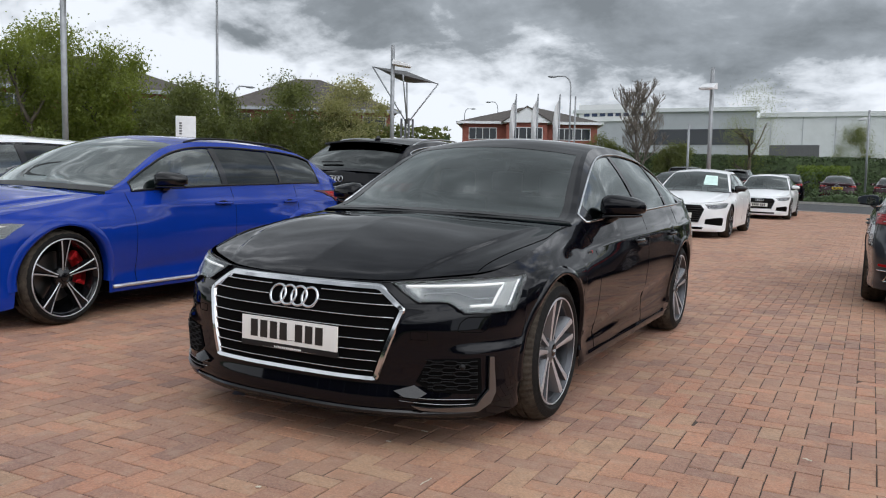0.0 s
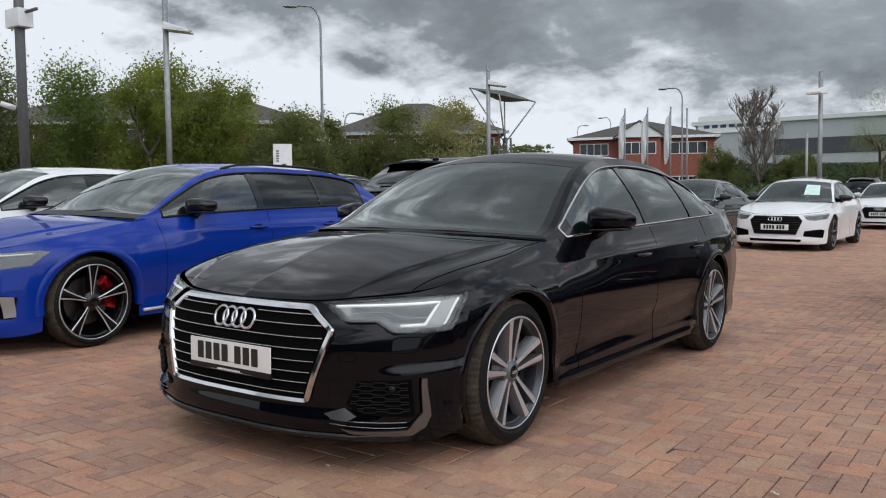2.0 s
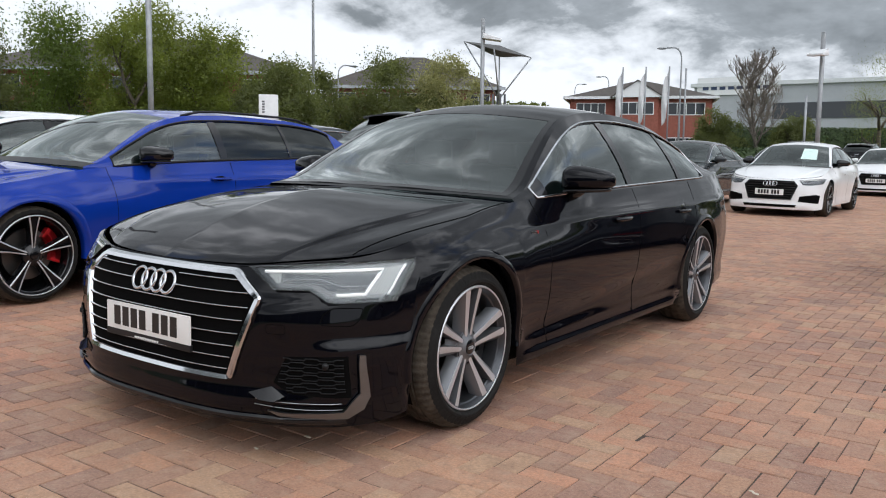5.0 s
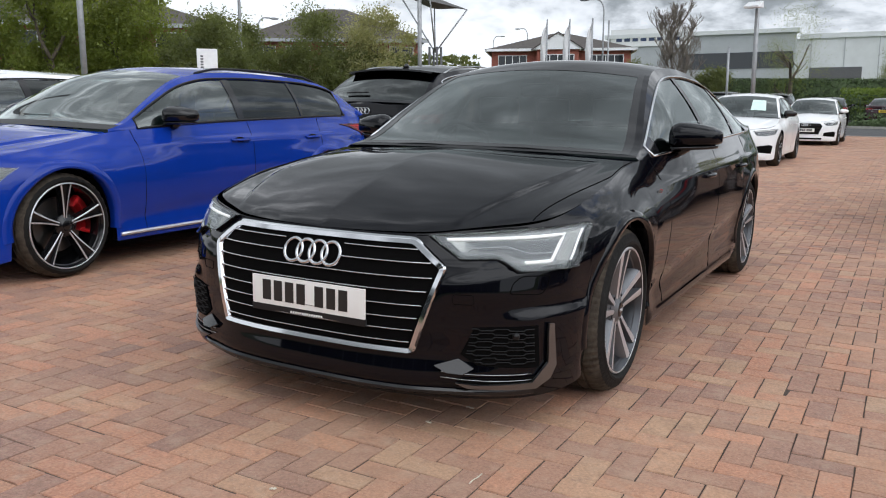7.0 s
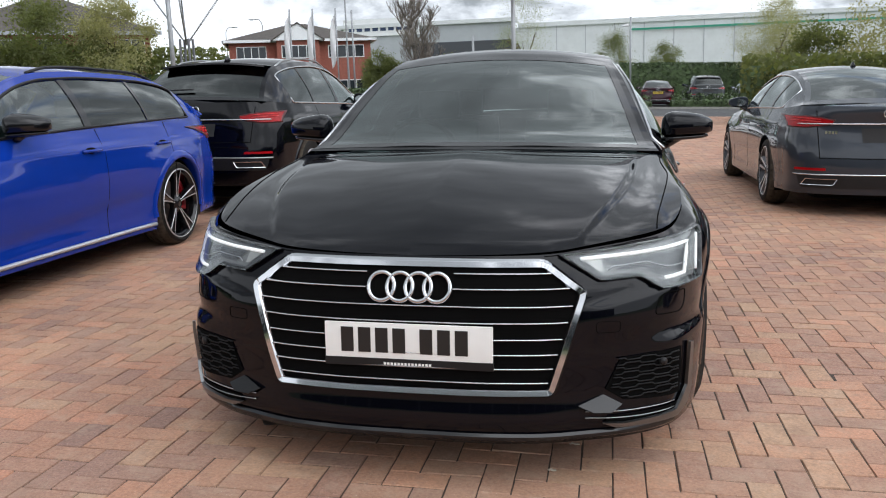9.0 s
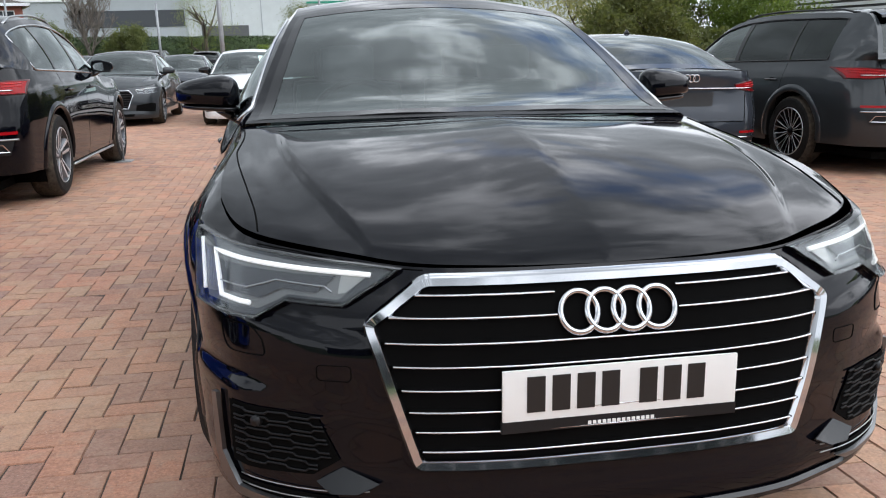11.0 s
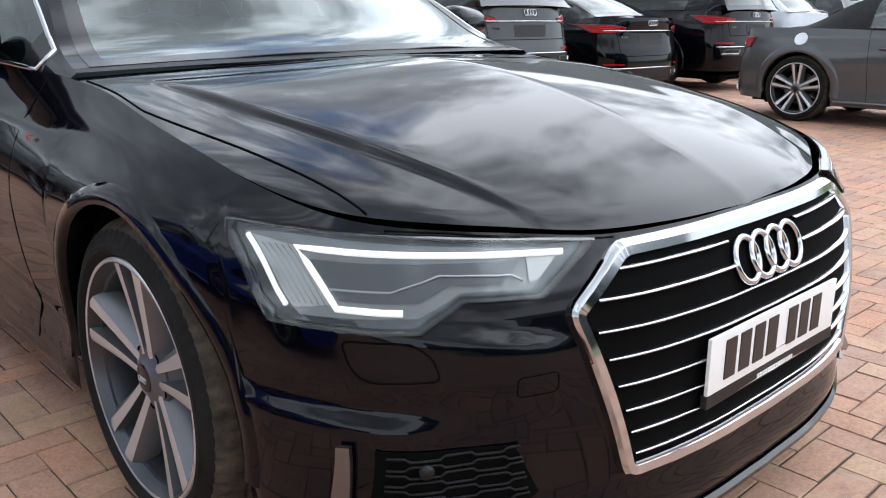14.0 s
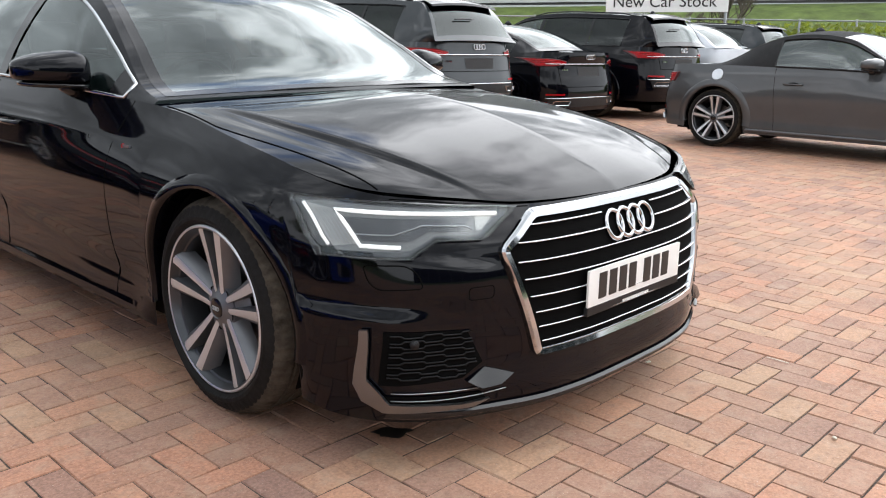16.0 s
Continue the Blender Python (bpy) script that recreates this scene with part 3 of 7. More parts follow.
    sheet("rear_window", rw0, rw1, P.get("rear_glass", TINT), ny=14, a0=-0.93, a1=0.93)
    sheet("tail_panel", rw1, y1, body, ny=5)
    for q in (-1, 1):
        sheet("windscreen_pillar", ws0, ws1, P.get("pillar", body), na=2, ny=20, a0=q * 0.955, a1=q)
        sheet("rear_pillar", rw0, rw1, body, na=2, ny=14, a0=q * 0.93, a1=q)
    # ---- cabin side: a frame with real openings, glass set into it
    def flank(y, v, d=0.0):
        lo, hi = topedge(y), roof(y, 1.0)
        p = lo.lerp(hi, v)
        p.x += P.get("bulge", 0.03) * 4 * v * (1 - v) * min(1, (hi.z - lo.z) / 0.3) - d
        return p
    wins = P["windows"]
    ys = sorted({y0, y1, *[w[0] for w in wins], *[w[1] for w in wins]})
    full = []
    for a, c in zip(ys, ys[1:]):
        n = max(1, int((c - a) / 0.06))
        full += [a + (c - a) * i / n for i in range(n)]
    full.append(ys[-1])
    V = [0, 0.05, 0.25, 0.45, 0.65, 0.86, 1.0]
    for q in (1, -1):
        b, cache = bmesh.new(), {}
        posts = {}
        inner0, inner1 = min(w[0] for w in wins), max(w[1] for w in wins)
        def vert(i, j, to=None):
            if (i, j, to) not in cache:
                p = flank(full[i], V[j])
                cache[i, j, to] = (b if to is None else posts[to]).verts.new((q * p.x, p.y, p.z))
            return cache[i, j, to]
        for i in range(len(full) - 1):
            yc_ = (full[i] + full[i + 1]) / 2
            for j in range(len(V) - 1):
                vc = (V[j] + V[j + 1]) / 2
                if any(w[0] < yc_ < w[1] and 0.05 < vc < 0.86 for w in wins):
                    continue
                to = sum(w[1] < yc_ for w in wins) if inner0 < yc_ < inner1 and 0.05 < vc < 0.86 else None
                if to is not None and to not in posts:
                    posts[to] = bmesh.new()
                f = (vert(i, j, to), vert(i + 1, j, to), vert(i + 1, j + 1, to), vert(i, j + 1, to))
                (b if to is None else posts[to]).faces.new(f)
        bmesh.ops.remove_doubles(b, verts=b.verts, dist=1e-4)
        bmesh.ops.recalc_face_normals(b, faces=b.faces)
        part("cabin_frame", b, P.get("frame", body), C)
        for post in posts.values():
            bmesh.ops.recalc_face_normals(post, faces=post.faces)
            part("window_pillar", post, P.get("pillar_trim", GLOSSB), C)
        for w in wins:
            b = bmesh.new()
            n = max(4, int((w[1] - w[0]) / 0.06))
            rs = []
            for i in range(n + 1):
                y = w[0] + (w[1] - w[0]) * i / n
                rs.append([(lambda p: Vector((q * p.x, p.y, p.z)))(flank(y, 0.03 + 0.85 * j / 6, 0.006)) for j in range(7)])
            grid(b, rs)
            bmesh.ops.recalc_face_normals(b, faces=b.faces)
            part("side_window", b, GLASS if w[2] else TINT, C)
        # bright or black strip round the side glass
        wa, wb_ = min(w[0] for w in wins), max(w[1] for w in wins)
        loop = [flank(wa + (wb_ - wa) * i / 40, 0.035, -0.004) for i in range(41)] + [flank(wb_ + (wa - wb_) * i / 40, 0.885, -0.004) for i in range(41)]
        b = bmesh.new()
        tube(b, [(q * p.x, p.y, p.z) for p in loop], P.get("strip", 0.009), 6, closed=True)
        part("window_trim", b, P.get("trim", CHROME), C)
        # mirror
        mp = topedge(P["mirror"])
        mo, my = mp.x + P.get("mirror_out", 0.082), P["mirror"] + 0.02
        def shell(name, x0, half, depth, up, down, dz, material, owner):
            b = bmesh.new()
            bmesh.ops.create_uvsphere(b, u_segments=28, v_segments=16, radius=1.0)
            for v in b.verts:
                c = v.co
                sx = math.copysign(abs(c.x) ** 0.55, c.x)
                sz = math.copysign(abs(c.z) ** (0.62 if c.z > 0 else 0.30), c.z)
                yy = c.y if c.y < 0 else min(c.y, 0.35)
                zz = (up * (1 - 0.36 * sx - 0.10 * sx * sx) if c.z > 0 else down) * sz
                v.co = Vector((q * (mo + x0 + half * sx), my + depth * yy + 0.034 * sx, mp.z + 0.078 + dz + zz + 0.008 * sx))
            bmesh.ops.recalc_face_normals(b, faces=b.faces)
            return part(name, b, material, owner)
        mir = shell("door_mirror", 0.0, 0.124, 0.094, 0.068, 0.045, 0.0, P.get("mirror_paint", body), C)
        shell("mirror_base", -0.008, 0.112, 0.080, 0.012, 0.014, -0.050, GLOSSB, mir)
        b = bmesh.new()
        tube(b, [(q * (mp.x - 0.03), P["mirror"] + 0.03, mp.z - 0.03), (q * (mp.x + 0.015), P["mirror"] + 0.028, mp.z - 0.006), (q * (mp.x + 0.06), P["mirror"] + 0.022, mp.z + 0.022)], 0.034, 10, flat=0.55)
        part("mirror_arm", b, GLOSSB, mir)
        # black corner panel ahead of the door glass
        if P.get("border"):
            b = bmesh.new()
            w0 = wins[0][0]
            grid(b, [[(lambda p: Vector((q * p.x, p.y, p.z)))(flank(w0 + d_, v_, -0.001)) for v_ in (0.04, 0.3, 0.6, 0.87)] for d_ in (0.0, 0.05, 0.105)])
            bmesh.ops.recalc_face_normals(b, faces=b.faces)
            part("mirror_corner_panel", b, GLOSSB, C)
        b = bmesh.new()
        bmesh.ops.create_circle(b, cap_ends=True, segments=20, radius=1.0, matrix=Matrix.Translation((q * (mp.x + P.get("mirror_out", 0.082)), P["mirror"] + 0.058, mp.z + 0.078)) @ Matrix.Rotation(math.pi / 2, 4, "X") @ Matrix.Diagonal((0.09, 0.045, 1, 1)))
        part("mirror_glass", b, CHROME, mir)
        # door handles and shut lines
        for yh in P.get("handles", ()):
            s = s_of_y(yh)
            zh = P.get("handle_z", 0.80)
            c = at(s, zh)
            b = bmesh.new()
            bmesh.ops.create_uvsphere(b, u_segments=12, v_segments=8, radius=1.0, matrix=Matrix.Translation((q * (c.x - 0.006), c.y, zh)) @ Matrix.Diagonal((0.008, 0.075, 0.032, 1)))
            part("handle_recess", b, VOID, C)
            b = bmesh.new()
            tube(b, [(q * (c.x + 0.006 + 0.016 * math.sin(math.pi * i / 8)), c.y - 0.105 + 0.21 * i / 8, zh + 0.008) for i in range(9)], 0.014, 8, flat=0.8)
            part("door_handle", b, P.get("handle_paint", body), C)
        for yd, lean in P.get("doors", ()):
            b = bmesh.new()
            ps = []
            for k in range(15):
                z = 0.24 + (zt(yd) - 0.245) * k / 14
                p = at(s_of_y(yd + lean * (k / 14 - 0.5)), z)
                ps.append((q * (p.x - 0.0015), p.y, p.z))
            tube(b, ps, 0.0032, 5)
            part("door_gap", b, VOID, C)
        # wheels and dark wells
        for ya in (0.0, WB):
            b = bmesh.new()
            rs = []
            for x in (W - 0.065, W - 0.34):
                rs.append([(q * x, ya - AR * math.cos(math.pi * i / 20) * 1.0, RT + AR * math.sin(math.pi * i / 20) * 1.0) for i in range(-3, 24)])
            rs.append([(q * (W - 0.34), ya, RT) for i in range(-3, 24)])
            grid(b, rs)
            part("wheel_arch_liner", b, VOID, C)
            wm = pose(q * (W - P.get("tuck", 0.0) - 0.1225), ya + P.get("wheel_dy", 0.0), RT, 0, 0, 0 if q > 0 else 180)
            wheel(C, wm, P.get("spokes", (5, True)), RT, P.get("rim", 0.245), 0.245, P.get("caliper"), P.get("fine_wheels", False))
            if P.get("arch_lip"):
                b = bmesh.new()
                lanes = []
                lo_ = P.get("lip_out", 0.016)
                for d_, o_ in ((0.003, -0.07), (-0.002, -0.02), (0.0, lo_ * 0.7), (P["arch_lip"] * 0.3, lo_), (P["arch_lip"] * 0.75, lo_ * 0.8), (P["arch_lip"], -0.001)):
                    lane = []
                    for i in range(29):
                        t = math.pi * (i / 28 * 1.10 - 0.05)
                        y, z = ya - (AR + d_) * math.cos(t), max(RT + (AR + d_) * math.sin(t), 0.21)
                        p = at(s_of_y(y), z)
                        lane.append((q * (p.x + o_), p.y, z))
                    lanes.append(lane)
                grid(b, lanes)
                bmesh.ops.recalc_face_normals(b, faces=b.faces)
                part("wheel_arch_lip", b, P.get("lip_paint", body), C)
        if P.get("sill"):
            b = bmesh.new()
            ps = [at(s_of_y(AR + 0.04 + (WB - 2 * AR - 0.08) * i / 20), 0.235) for i in range(21)]
            tube(b, [(q * (p.x + 0.008), p.y, p.z) for p in ps], 0.018, 6, flat=0.8)
            part("sill_strip", b, P["sill"], C)
        if P.get("rails"):
            ra, rb = P["rails"][:2]
            b = bmesh.new()
            ps = []
            for i in range(25):
                y = ra + (rb - ra) * i / 24
                p = roof(y, 0.97 * q)
                lift = 0.026 * min(1, i / 3, (24 - i) / 3)
                ps.append((p.x, p.y, p.z + lift))
            tube(b, ps, 0.013, 8, flat=0.8)
            part("roof_rail", b, P["rails"][2], C)
    # ---- belly, floor and cabin fittings
    b = bmesh.new()
    box(b, -W + 0.33, W - 0.33, -FO + 0.18, WB + RO - 0.2, 0.17, 0.24)
    box(b, -W + 0.12, W - 0.12, AR + 0.06, WB - AR - 0.06, 0.18, 0.30)
    part("underbody", b, VOID, C, smooth=False)
    b = bmesh.new()
    box(b, -W + 0.20, W - 0.20, y0 + 0.05, y1 - 0.1, 0.30, 0.36)
    part("cabin_floor", b, CABIN, C, smooth=False)
    b = bmesh.new()
    zb = zt(ws0)
    grid(b, [[(x, y0 + 0.12 - 0.10 * (1 - (x / 0.7) ** 2) + dy, zb - 0.045 + dz) for x in np.linspace(-0.72, 0.72, 13)] for dy, dz in ((-0.12, -0.02), (0.1, 0.02), (0.32, 0.03), (0.50, 0.015), (0.56, -0.06), (0.5, -0.4))])
    part("dashboard", b, CABIN, C)
    if P.get("seats", True):
        for sx, sy in ((-0.37, 1.05), (0.37, 1.05), (-0.37, 1.95), (0.37, 1.95)):
            yy = sy * P.get("seat_scale", 1.0) + P.get("seat_y", 0.15)
            b = bmesh.new()
            box(b, sx - 0.25, sx + 0.25, yy - 0.3, yy + 0.2, 0.36, 0.58, 0.05)
            vs = box(b, sx - 0.24, sx + 0.24, yy + 0.15, yy + 0.30, 0.50, 1.06, 0.06)
            vs2 = box(b, sx - 0.12, sx + 0.12, yy + 0.24, yy + 0.35, 1.06, 1.22, 0.04)
            part("car_seat", b, SEATM, C)
        b = bmesh.new()
        tube(b, [(-0.37 + 0.185 * math.cos(t), P.get("steer", 1.0) - 0.07 * math.sin(t), P.get("steer_z", 0.90) + 0.172 * math.sin(t)) for t in (2 * math.pi * i / 28 for i in range(28))], 0.015, 7, closed=True)
        tube(b, [(-0.55, P.get("steer", 1.0) - 0.0, P.get("steer_z", 0.90)), (-0.37, P.get("steer", 1.0) - 0.03, P.get("steer_z", 0.90) - 0.02), (-0.19, P.get("steer", 1.0), P.get("steer_z", 0.90))], 0.03, 7)
        part("steering_wheel", b, PLASTIC, C)
    C_at[C.name] = (at, s_of_y, base, total, roof, topedge, flank, zt)
    return C


C_at = {}


def surface_front(C):
    """Point on the front of a car at (x, z), with the way out of it."""
    at, s_of_y, base, total, roof, topedge, flank, zt = C_at[C.name]
    ss = np.linspace(0, s_of_y(-0.3), 240)
    seen = {}
    def f(x, z, out=0.0):
        q = -1 if x < 0 else 1
        z = round(z, 3)
        if z not in seen:
            seen[z] = [at(s, z).x for s in ss[::6]]
        s = float(np.interp(abs(x), seen[z], ss[::6]))
        e = 0.004
        p, n1, n2 = at(s, z), at(min(s + e, ss[-1]), z), at(max(s - e, 0), z)
        t = n1 - n2
        n = Vector((-t.y, t.x, 0)).normalized() * -1 if t.length > 0 else Vector((0, -1, 0))
        if n.y > 0 and abs(n.y) > abs(n.x):
            n = -n
        if n.x < 0:
            n = Vector((abs(n.x), n.y, 0))
        p = p + n * out
        return Vector((q * p.x, p.y, p.z))
    return f


def surface_rear(C):
    at, s_of_y, base, total, roof, topedge, flank, zt = C_at[C.name]
    y_r = base(total)[1]
    s0 = s_of_y(y_r - 0.75)
    ss = np.linspace(total, s0, 60)
    seen = {}
    def f(x, z, out=0.0):
        q = -1 if x < 0 else 1
        z = round(z, 3)
        if z not in seen:
            seen[z] = [at(s, z).x for s in ss]
        s = float(np.interp(abs(x), seen[z], ss))
        p, n1, n2 = at(s, z), at(max(s - 0.004, s0), z), at(min(s + 0.004, total), z)
        t = n1 - n2
        n = Vector((t.y, -t.x, 0))
        n = n.normalized() if n.length > 1e-9 else Vector((0, 1, 0))
        n = Vector((abs(n.x), abs(n.y), 0))
        p = p + n * out
        return Vector((q * p.x, p.y, p.z))
    return f


def ring_badge(C, f, z, r, mirror=1, xc=0.0, out=0.03, thick=0.15):
    """Four linked rings."""
    for i in range(4):
        b = bmesh.new()
        c = xc + (i - 1.5) * r * 1.42
        lo, hi = f(c, z - r, out).y, f(c, z + r, out).y
        tube(b, [(c + r * math.cos(t), (lo + hi) / 2 + (hi - lo) / 2 * math.sin(t), z + r * math.sin(t)) for t in (2 * math.pi * k / 28 for k in range(28))], r * thick, 10, closed=True)
        part("badge_ring", b, CHROME, C)


def plate(C, f, z, colour, width=0.52, h=0.111, out=0.012, xc=0.0):
    """Number plate with plain bars for its characters."""
    p = f(0.2, z, out)
    y = min(p.y, f(0, z, out).y) if p.y < 0.5 else max(p.y, f(0, z, out).y)
    sgn = -1 if p.y < 0.5 else 1
    b = bmesh.new()
    box(b, xc - width / 2, xc + width / 2, y - 0.004, y + 0.004, z - h / 2, z + h / 2, 0.003)
    pl = part("number_plate", b, colour, C, "number plate with plain dark bars", angle=30)
    step = width * 0.104
    x = xc - width * 0.40
    for i in range(7):
        b = bmesh.new()
        box(b, x, x + step * 0.72, y + sgn * 0.004, y + sgn * 0.006, z - h * 0.33, z + h * 0.37)
        part("plate_bar", b, INK, pl, smooth=False)
        x += step * (1.0 if i != 3 else 1.55)
    return pl


# ---------------------------------------------------------------- the paved ground
def build_ground():
    xs = sorted({*np.linspace(-60, 60, 61), -600, -300, -120, 120, 300, 600})
    ys = sorted({*np.linspace(-40, 80, 61), -500, -200, 140, 250, 500, 900})
    bm = bmesh.new()
    grid(bm, [[LOT @ Vector((x, y, gz(min(max(x, -60), 25), min(y, 80)) - .07)) for x in xs] for y in ys])
    g = part("ground", bm, mat("rough_grass", (0.07, 0.10, 0.03), rough=0.95, vary=0.5, scale=0.6, bump=0.6, bump_scale=8), None, "rough green grass round the car park")
    tagged(g, kind="structure", category="ground")


build_ground()

SALOON = dict(
    half=0.943, front=0.908, base=2.924, rear=1.08, tyre=0.345, rim=0.262, corner=-0.42, low=(.145, .19, .22),
    df=[(.10, .05), (.15, .01), (.20, -.01), (.30, 0), (.42, 0), (.50, .006), (.56, .014), (.62, .027), (.66, .046), (.693, .064), (.72, .080), (.78, .108), (.9, .165)],
    ds=[(.10, .06), (.2, .030), (.27, .02), (.34, .026), (.42, .020), (.52, .008), (.64, 0), (.74, .006), (.80, .016), (.86, .024), (.92, .05), (.98, .08), (1.06, .11)],
    dr=[(.1, .08), (.2, .03), (.35, 0), (.55, 0), (.64, .015), (.75, .04), (.88, .05), (1.0, .03), (1.1, .05)],
    ztop=[(-1.0, .714), (-.90, .717), (-.855, .723), (-.79, .741), (-.70, .756), (-.60, .772), (-.42, .805), (0, .868), (.5, .933), (.8, .948), (1.5, .965), (2.4, .985), (3.2, 1.01), (3.6, 1.035), (3.85, 1.045), (4.05, 1.04)],
    upper=[(.50, .80, .945, .17, .02), (.66, .775, .985, .16, .03), (.9, .715, 1.125, .13, .04), (1.2, .64, 1.285, .10, .045), (1.45, .59, 1.368, .07, .05), (1.8, .575, 1.405, .02, .05), (2.2, .575, 1.40, -.02, .05), (2.6, .58, 1.362, -.05, .05), (2.95, .60, 1.285, -.08, .045), (3.25, .64, 1.18, -.1, .04), (3.5, .70, 1.085, -.1, .03), (3.62, .74, 1.05, -.09, .02)],
    screens=(.535, 1.36, 2.62, 3.50), windows=[(.69, 1.72, True), (1.80, 2.60, False), (2.66, 3.16, False)],
    mirror=0.97, mirror_out=.098, handles=(1.50, 2.50), handle_z=0.80, doors=((.66, -.08), (1.76, .0), (2.72, .1)), steer=1.02, steer_z=0.90)


def variant(src, **k):
    d = dict(src)
    d.update(k)
    return d


def offset_poly(poly, d):
    """The outline moved inwards by d (anticlockwise outline)."""
    out = []
    k = len(poly)
    for i in range(k):
        a, p, c = Vector(poly[i - 1]), Vector(poly[i]), Vector(poly[(i + 1) % k])
        n1, n2 = Vector((-(p - a).y, (p - a).x)).normalized(), Vector((-(c - p).y, (c - p).x)).normalized()
        m = (n1 + n2).normalized()
        q = p + m * (d / max(0.3, m.dot(n1)))
        out.append((q.x, q.y))
    return out


def frame_ring(C, f, poly, width, depth, material, name="grille_frame", lift=0.0, label=""):
    """A moulded surround that follows an outline on the front or rear of a car."""
    prof = ((0.0, -0.004), (0.0, depth * 0.6), (width * 0.25, depth), (width * 0.8, depth * 0.8), (width, depth * 0.3), (width, -0.006))
    lanes = []
    for d, o in prof:
        p = offset_poly(poly, d)
        lane = []
        for a, c in zip(p, p[1:] + p[:1]):
            lane += [f(a[0] + (c[0] - a[0]) * i / 10, a[1] + (c[1] - a[1]) * i / 10, o + lift) for i in range(10)]
        lanes.append(lane)
    bm = bmesh.new()
    grid(bm, lanes, close=True)
    bmesh.ops.recalc_face_normals(bm, faces=bm.faces)
    return part(name, bm, material, C, label, angle=40)


def patch(C, f, poly, material, name, out=0.004, step=0.035, label="", parent=None):
    bm = clipped(poly, lambda u, v: f(u, v, out), step)
    bmesh.ops.recalc_face_normals(bm, faces=bm.faces)
    return part(name, bm, material, parent or C, label)


def seam(C, f, poly, name="panel_gap", r=0.0025, out=0.0, closed=True, material=None):
    pts = []
    edges = list(zip(poly, poly[1:] + (poly[:1] if closed else [])))
    for a, c in edges[:len(poly) if closed else len(poly) - 1]:
        n = max(2, int(math.dist(a, c) / 0.03))
        pts += [f(a[0] + (c[0] - a[0]) * i / n, a[1] + (c[1] - a[1]) * i / n, out) for i in range(n)]
    if not closed:
        pts.append(f(*poly[-1], out))
    bm = bmesh.new()
    tube(bm, pts, r, 6, closed=closed)
    return part(name, bm, material or VOID, C)


def mirrored(poly, q):
    return [(q * x, z) for x, z in poly]


def bar_strip(C, f, pts, w, material, name, out, parent=None, label=""):
    """A raised flat bar along points (x, z)."""
    bm = bmesh.new()
    dense = []
    for a, c in zip(pts, pts[1:]):
        n = max(2, int(math.dist(a, c) / 0.02))
        dense += [(a[0] + (c[0] - a[0]) * i / n, a[1] + (c[1] - a[1]) * i / n) for i in range(n)]
    dense.append(pts[-1])
    tube(bm, [f(*p, out) for p in dense], w / 2, 8)
    return part(name, bm, material, parent or C, label)


